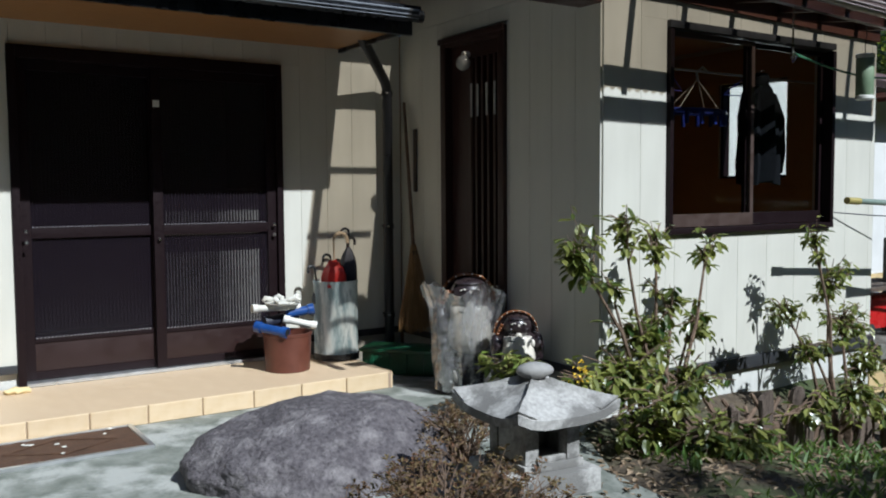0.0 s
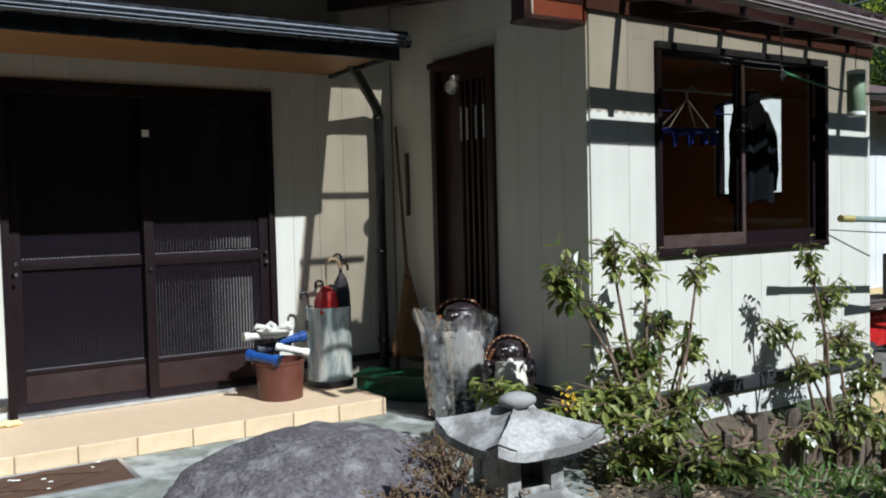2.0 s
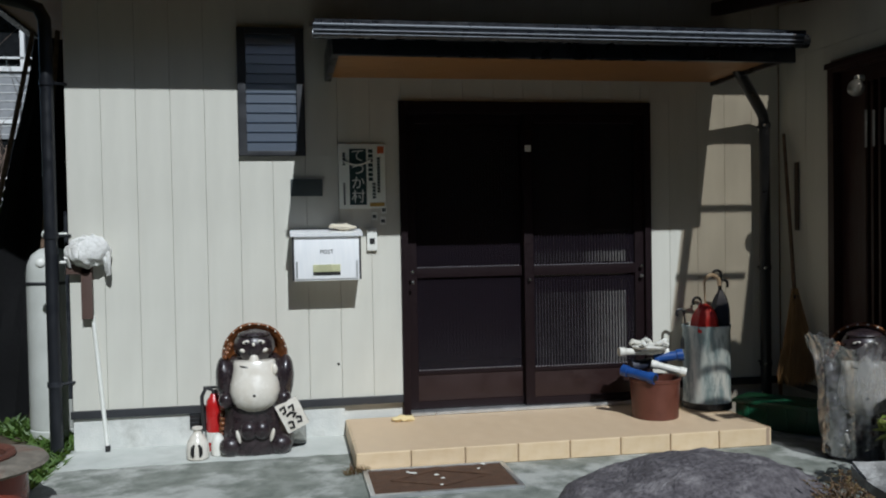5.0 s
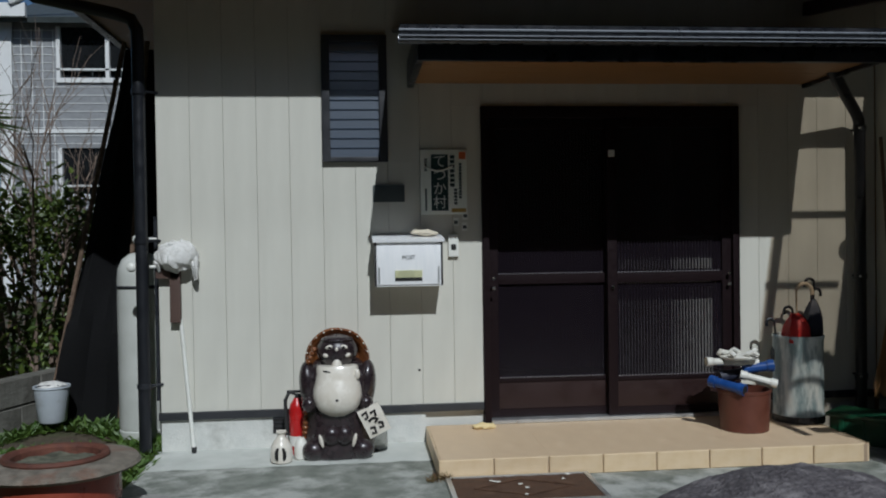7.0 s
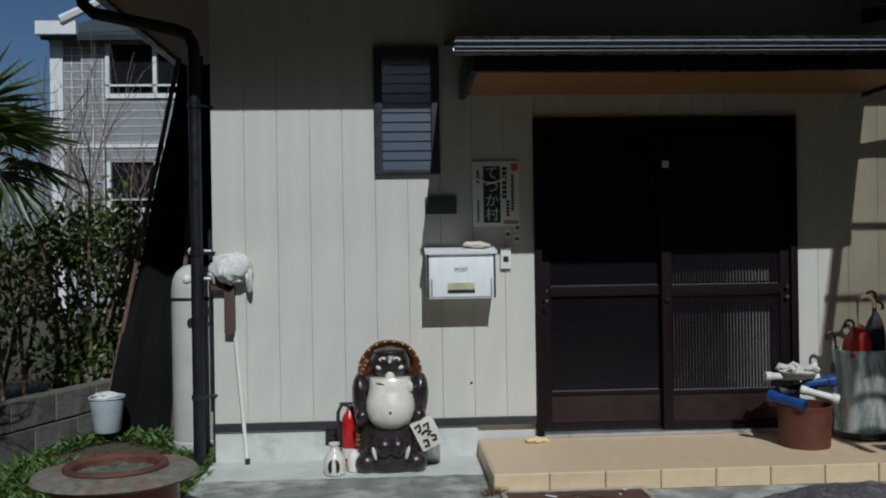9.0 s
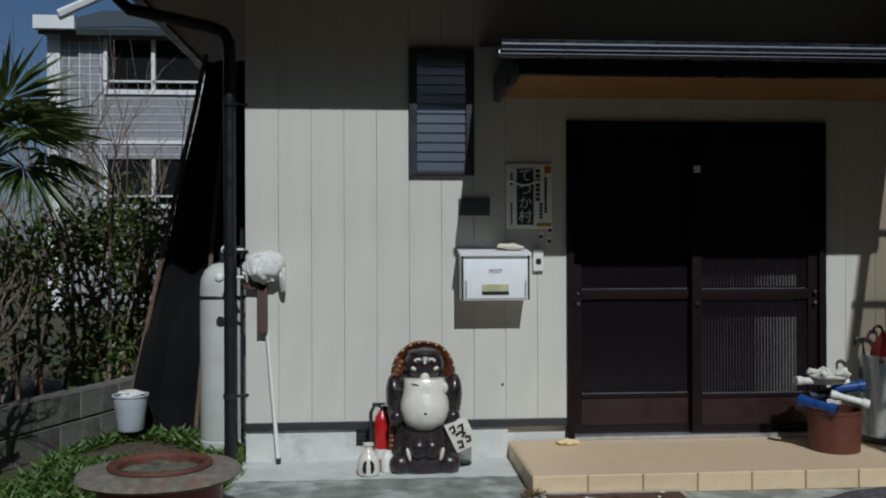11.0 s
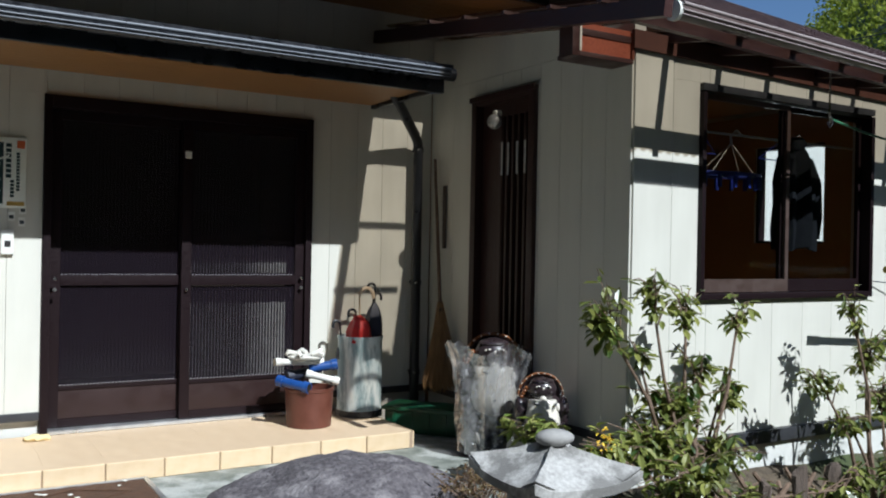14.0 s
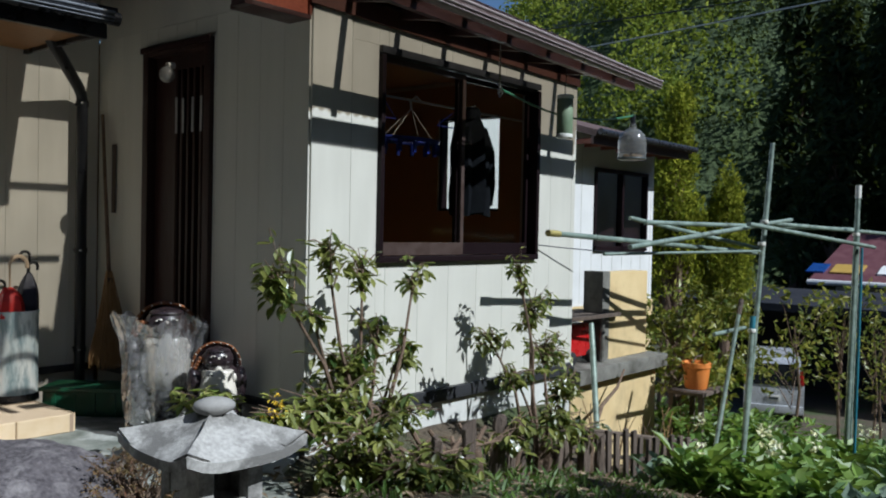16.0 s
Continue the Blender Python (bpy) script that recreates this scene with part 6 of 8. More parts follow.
# ---- garden in front of the wing ----
def stone_lantern():
    cx, cy = 1.425, -3.038
    l = thing("stone_lantern", "weathered granite garden lantern with a flared roof", "stone lantern", (cx, cy, 0.0))
    m = Matrix.Translation((cx, cy, 0.034)) @ Matrix.Rotation(radians(-4), 4, "Z")

    def put(name, bm, label=""):
        bmesh.ops.transform(bm, matrix=m, verts=bm.verts)
        for v in bm.verts:
            v.co += 0.0025 * noise.noise_vector(v.co * 22)
        part(name, bm, GRANITE, l, label, 30)

    bm = B()
    lathe(bm, [(0.15, -0.10), (0.15, 0.05), (0.13, 0.09)], (0, 0, 0), 6)
    put("pedestal", bm)
    bm = B()
    box(bm, -0.185, 0.185, -0.185, 0.185, 0.07, 0.165, bev=0.012)
    put("platform", bm)
    bits = [("base_slab", (-0.135, 0.135, -0.135, 0.135, 0.165, 0.195)), ("lintel", (-0.125, 0.125, -0.125, 0.125, 0.352, 0.385)), ("back_wall", (-0.066, 0.066, 0.10, 0.12, 0.196, 0.351)), ("low_sill", (-0.066, 0.066, -0.12, -0.10, 0.196, 0.215))]
    for sx in (-1, 1):
        bits.append(("side_wall", (sx * 0.12, sx * 0.10, -0.066, 0.066, 0.196, 0.351)))
        for sy in (-1, 1):
            bits.append(("post", (sx * 0.125, sx * 0.067, sy * 0.125, sy * 0.067, 0.196, 0.351)))
    for nm, a in bits:
        bm = B()
        box(bm, *a, bev=0.005)
        put(nm, bm)
    # four-sided roof with up-turned corners and ridges
    bm = B()
    n = 8
    top, bot = [], []
    for ring in range(7):
        t = ring / 6
        h = 0.200 * t + 0.02
        row = []
        for side in range(4):
            a0 = math.pi / 4 + side * math.pi / 2
            p, q = Vector((math.cos(a0), math.sin(a0), 0)) * h * 1.5, Vector((math.cos(a0 + math.pi / 2), math.sin(a0 + math.pi / 2), 0)) * h * 1.5
            for i in range(n):
                s = i / n
                e = abs(2 * s - 1)
                pt = p.lerp(q, s) * (1 - 0.03 * (1 - e * e) * t)
                pt.z = 0.492 - 0.105 * t ** 0.9 + 0.030 * t * t * e ** 3 + 0.012 * e ** 6
                row.append(pt)
        top.append(row)
    low = [[Vector((v.x * 0.99, v.y * 0.99, v.z - 0.035)) for v in top[-1]], [Vector((v.x * 0.4, v.y * 0.4, 0.385)) for v in top[-1]]]
    rings(bm, top + low, 4 * n)
    put("roof", bm, "mottled grey flared stone roof")
    for side in range(4):
        a0 = math.pi / 4 + side * math.pi / 2
        out, cross = Vector((math.cos(a0), math.sin(a0), 0)), Vector((-math.sin(a0), math.cos(a0), 0))
        bm = B()
        rib = []
        for ring in range(8):
            t = 0.10 + 0.88 * ring / 7
            h = (0.200 * t + 0.02) * 1.5
            z = 0.492 - 0.105 * t ** 0.9 + 0.030 * t * t + 0.012
            w = 0.012 + 0.05 * max(0, t - 0.45) / 0.55
            p = out * h
            drop = 0.013 + 0.03 * max(0, t - 0.45)
            rib.append([p + cross * w - out * w + Vector((0, 0, z - drop)), p + Vector((0, 0, z + 0.011)), p - cross * w - out * w + Vector((0, 0, z - drop)), p - out * w * 0.4 + Vector((0, 0, z - 0.03))])
        rings(bm, rib, 4)
        put("hip_rib", bm)
    bm = B()
    ball(bm, (cx + 0.005, cy, 0.557), (0.075, 0.055, 0.033), turn=Matrix.Rotation(radians(-30), 4, "Z"), u=20, v=12)
    for v in bm.verts:
        v.co += 0.004 * noise.noise_vector(v.co * 14)
    solo("pebble", bm, COBBLE, "smooth grey river stone lying on the lantern", "stone")


stone_lantern()


def boulder():
    bm = B()
    bmesh.ops.create_icosphere(bm, subdivisions=6, radius=1)
    for v in bm.verts:
        d = v.co.normalized()
        q = Vector((d.x * 0.665, d.y * 0.50, d.z * 0.318))
        q *= 1 + 0.10 * noise.noise(d * 1.6 + Vector((3, 1, 0))) + 0.05 * noise.noise(d * 4.2) + 0.022 * (0.4 - abs(noise.noise(d * 7.5))) + 0.016 * noise.noise(d * 12) + 0.009 * noise.noise(d * 27)
        v.co = q + Vector((1.03, -2.02, -0.025))
    solo("boulder", bm, BOULDER, "low rounded dark purple-grey garden boulder", "boulder")


boulder()


def dry_azalea(cx, cy, r, h, n, nl):
    z0 = ground_z(cx, cy)
    s = thing("azalea_shrub", "low twiggy azalea with dry russet leaves", "shrub", (cx, cy, z0), "dry azaleas")
    bm = B()
    items = []
    for i in range(n):
        a, q = rnd(0, 6.28), rnd(0.1, 1) ** 0.6
        tip = Vector((cx + r * q * math.cos(a), cy + r * 0.75 * q * math.sin(a), z0 + h * rnd(0.55, 1.0) * (1 - 0.35 * q * q)))
        root = Vector((cx + rnd(-0.06, 0.06), cy + rnd(-0.06, 0.06), z0 - 0.02))
        mid = root.lerp(tip, 0.5) + Vector((rnd(-0.03, 0.03), rnd(-0.03, 0.03), 0.03))
        tube(bm, [root, mid, tip], [0.006, 0.004, 0.0015], 4, caps=False)
        for k in range(3):
            e = tip + Vector((rnd(-0.06, 0.06), rnd(-0.06, 0.06), rnd(-0.03, 0.06)))
            tube(bm, [mid.lerp(tip, rnd(0.3, 0.9)), e], [0.0025, 0.001], 3, caps=False)
            for j in range(nl):
                w = ranvec()
                w.z = abs(w.z) * 0.6
                items.append((e + ranvec() * rnd(0, 0.022), w, Vector((0, 0, 1)), rnd(0.015, 0.03), rnd(0.008, 0.014)))
    part("branchwork", bm, BARK, s)
    leaves("foliage", items, LEAF_DRY, s)


dry_azalea(0.90, -3.25, 0.46, 0.34, 130, 8)
dry_azalea(0.62, -3.42, 0.30, 0.27, 80, 7)
dry_azalea(1.55, -2.35, 0.24, 0.25, 60, 6)


def shrub(name, label, base, clumps, leaf, ln, mat, seed, whorl=8, stem=0.016):
    """A shrub: a few stems that fork to clumps of whorls of drooping leaves. Clumps: centre, radii, number of whorls."""
    random.seed(seed)
    base = Vector(base)
    s = thing(name, label, "shrub", base)
    bm = B()
    items = []
    for c, r, n in clumps:
        c = Vector(c)
        root = base + Vector((rnd(-0.10, 0.10), rnd(-0.06, 0.06), -0.05))
        mid = root.lerp(c, 0.55) + Vector((rnd(-0.06, 0.06), rnd(-0.04, 0.04), 0.05))
        tube(bm, [root, root.lerp(mid, 0.5) + Vector((rnd(-0.03, 0.03), 0, 0)), mid, c], [stem, stem * 0.85, stem * 0.6, stem * 0.35], 6, caps=False)
        for i in range(n):
            d = ranvec() * rnd(0.25, 1.0)
            tip = c + Vector((d.x * r[0], d.y * r[1], d.z * r[2]))
            fork = mid.lerp(c, rnd(0.55, 1.0))
            tube(bm, [fork, fork.lerp(tip, 0.55) + Vector((0, 0, 0.02)), tip], [stem * 0.28, stem * 0.2, stem * 0.13], 5, caps=False)
            k = random.randint(whorl - 3, whorl)
            ph = rnd(0, 6.28)
            for j in range(k):
                a = ph + j * 6.283 / k + rnd(-0.3, 0.3)
                way = Vector((math.cos(a), math.sin(a), rnd(-1.2, 0.45)))
                q = ln * rnd(0.65, 1.2)
                items.append((tip.lerp(fork, rnd(0, 0.8) ** 1.3) + way * 0.006 + Vector((0, 0, rnd(-0.015, 0.012))), way, Vector((0, 0, 1)), q, q * rnd(0.42, 0.54)))
    part("stem", bm, BARK, s)
    leaves("foliage", items, mat, s, oval=True, fold=0.18)
    return s


shrub("evergreen_shrub", "tall glossy evergreen shrub in front of the wing", (2.62, -2.62, -0.04), [
    ((2.10, -2.50, 0.98), (0.22, 0.16, 0.20), 26), ((2.45, -2.48, 1.10), (0.14, 0.12, 0.14), 12), ((2.72, -2.46, 1.02), (0.20, 0.14, 0.14), 13),
    ((3.12, -2.46, 0.98), (0.24, 0.10, 0.08), 9), ((2.35, -2.5, 0.78), (0.16, 0.12, 0.10), 7), ((2.80, -2.5, 0.72), (0.20, 0.16, 0.16), 10), ((2.60, -2.52, 0.52), (0.32, 0.22, 0.18), 44),
    ((2.98, -2.48, 0.55), (0.20, 0.14, 0.20), 17), ((2.36, -2.58, 0.36), (0.34, 0.2, 0.18), 48), ((2.80, -2.6, 0.28), (0.32, 0.2, 0.2), 50), ((2.05, -2.62, 0.36), (0.25, 0.15, 0.12), 22),
    ((2.40, -2.82, 0.26), (0.34, 0.12, 0.12), 26), ((2.68, -2.88, 0.08), (0.22, 0.12, 0.16), 22), ((2.95, -2.93, 0.02), (0.24, 0.12, 0.16), 22), ((3.55, -2.86, 0.06), (0.2, 0.1, 0.16), 18), ((2.5, -2.7, 0.08), (0.40, 0.15, 0.12), 34), ((3.02, -2.66, 0.06), (0.16, 0.12, 0.12), 14)], 8, 0.072, LEAF_A, 11)
shrub("evergreen_shrub", "glossy evergreen shrub at the end of the wing", (4.15, -2.62, -0.25), [
    ((4.02, -2.50, 0.98), (0.14, 0.10, 0.16), 11), ((4.18, -2.5, 0.72), (0.24, 0.12, 0.18), 24), ((3.75, -2.5, 0.55), (0.20, 0.12, 0.14), 20), ((4.32, -2.5, 0.45), (0.30, 0.14, 0.18), 40),
    ((3.98, -2.52, 0.32), (0.22, 0.12, 0.12), 20), ((4.46, -2.58, 0.18), (0.26, 0.14, 0.18), 38), ((4.0, -2.80, 0.06), (0.30, 0.12, 0.18), 40), ((4.4, -2.76, -0.06), (0.24, 0.12, 0.16), 24), ((4.62, -2.6, -0.1), (0.2, 0.12, 0.14), 18)], 8, 0.060, LEAF_A, 12)


def yellow_flowers():
    items = []
    random.seed(5)
    for c in ((2.02, -2.66, 0.40), (2.0, -2.64, 0.36), (2.06, -2.62, 0.42)):
        for i in range(14):
            items.append((Vector(c) + ranvec() * 0.035, ranvec(), Vector((0, 0, 1)), 0.022, 0.016))
    leaves("flower_spray", items, PETALY, None, "small bright yellow flowers in the shrub", "flowers", "stuff")


yellow_flowers()


def leaf_litter():
    random.seed(9)
    items = []
    for i in range(2300):
        x, y = rnd(1.5, 6.6), rnd(-3.9, -2.25)
        if x < 2.0 and y > -2.7:
            continue
        w = ranvec()
        w.z = abs(w.z) * 0.25
        items.append((Vector((x, y, ground_z(x, y) + rnd(-0.01, 0.012))), w, Vector((rnd(-0.3, 0.3), rnd(-0.3, 0.3), 1)), rnd(0.035, 0.075), rnd(0.015, 0.03)))
    leaves("leaf_litter", items, leafy("fallen_leaf", (0.14, 0.09, 0.055), (0.34, 0.26, 0.17), 0.8, 0.1), None, "dry brown fallen leaves on the soil", "leaf litter", "stuff")


leaf_litter()


def dry_stems():
    """Bare brown stems and a leaning branch in front of the terrace wall."""
    random.seed(10)
    bm = B()
    tube(bm, [(5.86, -2.27, 0.10), (5.72, -2.29, -0.02), (5.45, -2.31, -0.12), (5.22, -2.36, -0.30), (5.15, -2.4, -0.62)], [0.008, 0.012, 0.016, 0.02, 0.024], 7)
    solo("dead_branch", bm, BARK, "bent brown branch leaning on the terrace", "branch", "dead branches")
    for i in range(16):
        x, y = rnd(4.95, 6.7), rnd(-2.62, -2.3)
        z, h = ground_z(x, y) - 0.03, rnd(0.25, 0.62)
        a = rnd(-0.5, 0.5)
        bm = B()
        tube(bm, [(x, y, z), (x + a * h * 0.3, y + rnd(-0.03, 0.03), z + h * 0.5), (x + a * h * 0.8, y + rnd(-0.06, 0.06), z + h)], [0.006, 0.005, 0.003], 5)
        for k in range(3):
            t = rnd(0.4, 0.9)
            p = Vector((x + a * h * 0.75 * t, y, z + h * t))
            tube(bm, [p, p + Vector((rnd(-0.12, 0.12), rnd(-0.05, 0.05), rnd(0.04, 0.14)))], [0.003, 0.0015], 4)
        solo("dry_stem", bm, STRAW if i % 2 else BARK, "thin dry forked stem of a dead garden plant", "stem", "dry stems")


dry_stems()


def potted_plant():
    p = thing("potted_plant", "leafy plant in a round pale pot", "potted plant", (2.235, -1.83, 0.0))
    x, y = 2.235, -1.83
    bm = B()
    lathe(bm, [(0.07, 0.001), (0.10, 0.02), (0.13, 0.11), (0.135, 0.18), (0.127, 0.225), (0.132, 0.237), (0.118, 0.237), (0.108, 0.20)], (x, y, 0), 28)
    part("pot", bm, COBBLE, p)
    bm = B()
    lathe(bm, [(0.0, 0.215), (0.113, 0.215)], (x, y, 0), 20, caps=False)
    part("soil", bm, SOIL, p)
    items = []
    bm = B()
    random.seed(7)
    for i in range(24):
        a, q = rnd(0, 6.28), rnd(0.3, 1)
        tip = Vector((x - 0.02 + 0.22 * q * math.cos(a), y + 0.18 * q * math.sin(a), 0.25 + 0.10 * rnd(0.2, 1)))
        tube(bm, [(x, y, 0.23), Vector((x, y, 0.3)).lerp(tip, 0.5), tip], [0.004, 0.003, 0.002], 4, caps=False)
        for j in range(6):
            b = rnd(0, 6.28)
            items.append((tip, Vector((math.cos(b), math.sin(b), rnd(-0.8, 0.2))), Vector((0, 0, 1)), rnd(0.065, 0.105), rnd(0.026, 0.04)))
    part("stem", bm, BARK, p)
    leaves("foliage", items, LEAF_B, p)
    for dx, dy, r in ((0.17, -0.14, 0.10), (-0.17, -0.1, 0.09)):
        bm = B()
        ball(bm, (x + dx, y + dy, r * 0.55), (r, r * 0.8, r * 0.6), u=18, v=12)
        for v in bm.verts:
            v.co += 0.014 * noise.noise_vector(v.co * 9)
            v.co.z = max(v.co.z, 0.001)
        solo("pebble", bm, COBBLE, "pale stone beside the pot", "stone", "stones by the pot")


potted_plant()


def logs():
    random.seed(21)
    x = 2.96
    k = 0
    while x < 4.75:
        y = (-2.76 if x < 3.6 else -2.72) + rnd(-0.05, 0.05)
        top = float(np.interp(x, (1.95, 2.7, 3.0, 3.8, 4.3, 4.75), (0.10, 0.08, 0.11, 0.10, 0.0, -0.13))) + rnd(-0.08, 0.07)
        z0 = ground_z(x, y) - 0.12
        bm = B()
        if k % 3 == 2:
            w = rnd(0.03, 0.05)
            box(bm, x - w, x + w, y - 0.014, y + 0.014, z0, top)
            bmesh.ops.subdivide_edges(bm, edges=bm.edges, cuts=5, use_grid_fill=True)
        else:
            r = rnd(0.018, 0.036)
            lathe(bm, [(r * rnd(0.85, 1.15), z0 + (top - z0) * t / 9) for t in range(9)] + [(r * 0.9, top - 0.01), (r * 0.55, top)], (x, y, 0), 16, wob=0.45, seed=x * 7)
        for v in bm.verts:
            v.co += 0.009 * noise.noise_vector(v.co * 9) + 0.006 * noise.noise_vector(Vector((v.co.x * 50, v.co.y * 50, v.co.z * 6)))
            if v.co.z > top - 0.04:
                v.co.z += 0.05 * noise.noise(Vector((v.co.x * 16, v.co.y * 16, x)))
        bmesh.ops.rotate(bm, cent=(x, y, z0), matrix=Matrix.Rotation(rnd(-0.16, 0.16), 3, "Y") @ Matrix.Rotation(rnd(-0.1, 0.1), 3, "X"), verts=bm.verts)
        if k % 3 == 2:
            solo("edging_board", bm, WOODOLD, "rotting upright board edging the bed", "board", "edging boards")
        else:
            solo("edging_log", bm, BARK if k % 2 else WOODOLD, "weathered gnarled upright log edging the bed", "log", "edging logs")
        x += rnd(0.08, 0.125)
        k += 1
    for i in range(14):
        bm = B()
        x, y = rnd(2.5, 4.4), rnd(-2.62, -2.42)
        z = ground_z(x, y) + 0.02
        a = rnd(0, 3)
        tube(bm, [(x, y, z), (x + 0.16 * math.cos(a), y + 0.10 * math.sin(a), z + rnd(0.03, 0.22))], [0.02, 0.012], 6)
        solo("dead_branch", bm, BARK, "dead brown branch in the bed", "branch", "dead branches")


logs()


def picket_fence():
    f = thing("picket_fence", "low dark wooden picket fence round the vegetable bed", "fence", (5.0, -2.8, -0.7))
    random.seed(31)
    a, b = Vector((4.55, -2.66, 0)), Vector((6.0, -2.86, 0))
    for i in range(16):
        p = a.lerp(b, i / 15)
        z0 = ground_z(p.x, p.y)
        top = np.interp(i / 15, (0, 1), (-0.10, -0.40)) + rnd(-0.03, 0.03)
        bm = B()
        w = rnd(0.022, 0.032)
        box(bm, p.x - w, p.x + w, p.y - 0.012, p.y + 0.012, z0 - 0.1, top, bev=0.004)
        bmesh.ops.rotate(bm, cent=p, matrix=Matrix.Rotation(rnd(-0.06, 0.06), 3, "Y"), verts=bm.verts)
        part("picket", bm, WOODOLD, f)
    for dz in (0.10, 0.26):
        bm = B()
        tube(bm, [(a.x, a.y + 0.025, -0.36 + dz), (b.x, b.y + 0.025, -0.68 + dz)], 0.016, 6)
        part("rail", bm, WOODOLD, f)


picket_fence()


def stake(name, label, a, b, r, mat, cat="pole", group="", tip=None):
    bm = B()
    a, b = Vector(a), Vector(b)
    n = 6
    pts = [a.lerp(b, i / n) for i in range(n + 1)]
    tube(bm, pts, [r * 1.05] + [r] * (n - 1) + [r * 0.9], 10)
    for i in range(1, n):
        d = (b - a).normalized() * 0.006
        tube(bm, [pts[i] - d, pts[i] + d], r * 1.12, 10)
    o = solo(name, bm, mat, label, cat, group)
    if tip:
        bm = B()
        tube(bm, [b - (b - a).normalized() * 0.12, b + (b - a).normalized() * 0.004], r * 1.15, 10)
        part("end_sleeve", bm, tip, o)
    return o


def trellis():
    gz = ground_z
    g = "trellis poles"
    stake("garden_pole", "tall green-grey upright garden pole", (6.60, -2.95, gz(6.6, -2.95) - 0.1), (7.12, -2.95, 1.98), 0.0213, POLE, "pole", g)
    stake("garden_pole", "upright garden pole with blue tape", (6.42, -3.02, gz(6.4, -3.0) - 0.1), (6.64, -3.0, 0.53), 0.0205, POLE, "pole", g, TEALBAND)
    stake("garden_pole", "leaning garden pole with worn wooden end", (5.80, -3.0, gz(5.8, -3.0) - 0.1), (6.38, -3.0, 0.68), 0.0167, POLE, "pole", g, WOODOLD)
    stake("garden_pole", "far upright garden pole with a cap", (8.30, -3.3, gz(8.3, -3.3) - 0.1), (8.46, -3.3, 1.68), 0.0243, POLE, "pole", g, OFFWHITE)
    stake("garden_pole", "thin upright garden pole", (8.62, -3.25, gz(8.6, -3.2) - 0.1), (8.70, -3.25, 1.2), 0.0167, POLE, "pole", g)
    stake("garden_pole", "thin upright garden pole", (8.0, -3.45, gz(8.0, -3.4) - 0.1), (8.05, -3.45, 1.1), 0.0137, TEALBAND, "pole", g)
    stake("garden_pole", "short grey stake by the fence", (5.55, -3.05, gz(5.5, -3.0) - 0.1), (5.52, -3.02, -0.29), 0.0182, POLE, "pole", g)
    stake("laundry_pole", "green-grey horizontal pole with a brass end", (7.6, -2.66, 1.03), (4.20, -2.60, 1.178), 0.0190, POLE, "pole", g, surf("brass_end", (0.5, 0.42, 0.15), rough=0.4, metal=0.6))
    stake("laundry_pole", "green-grey horizontal trellis pole", (5.05, -2.72, 1.09), (7.5, -3.0, 1.335), 0.0190, POLE, "pole", g)
    stake("laundry_pole", "green-grey horizontal trellis pole", (5.45, -2.5, 1.30), (7.0, -2.9, 1.08), 0.0167, POLE, "pole", g)
    stake("laundry_pole", "green-grey horizontal trellis pole", (7.0, -2.92, 1.30), (9.3, -3.35, 1.235), 0.0190, POLE, "pole", g)
    stake("laundry_pole", "green-grey horizontal trellis pole", (6.6, -2.96, 1.28), (8.6, -3.42, 1.10), 0.0190, POLE, "pole", g)
    stake("laundry_pole", "thin horizontal green-grey trellis pole", (4.9, -2.6, 1.04), (6.9, -2.95, 1.06), 0.0106, POLE, "pole", g)
    stake("laundry_pole", "slender green-grey horizontal trellis pole", (5.6, -2.55, 1.27), (8.7, -3.2, 1.27), 0.0182, POLE, "pole", g)
    stake("laundry_pole", "short grey rail across the posts", (6.1, -2.9, 0.42), (6.62, -2.95, 0.44), 0.0167, POLE, "pole", g)
    for p in ((6.98, -2.95, 1.31), (6.93, -2.95, 1.12), (8.42, -3.3, 1.22), (6.62, -3.0, 0.42)):
        bm = B()
        lathe(bm, [(0.03, -0.015), (0.034, 0.0), (0.03, 0.015)], p, 10)
        solo("pole_tie", bm, OFFWHITE, "pale twine tie where poles cross", "tie", "pole ties")


trellis()


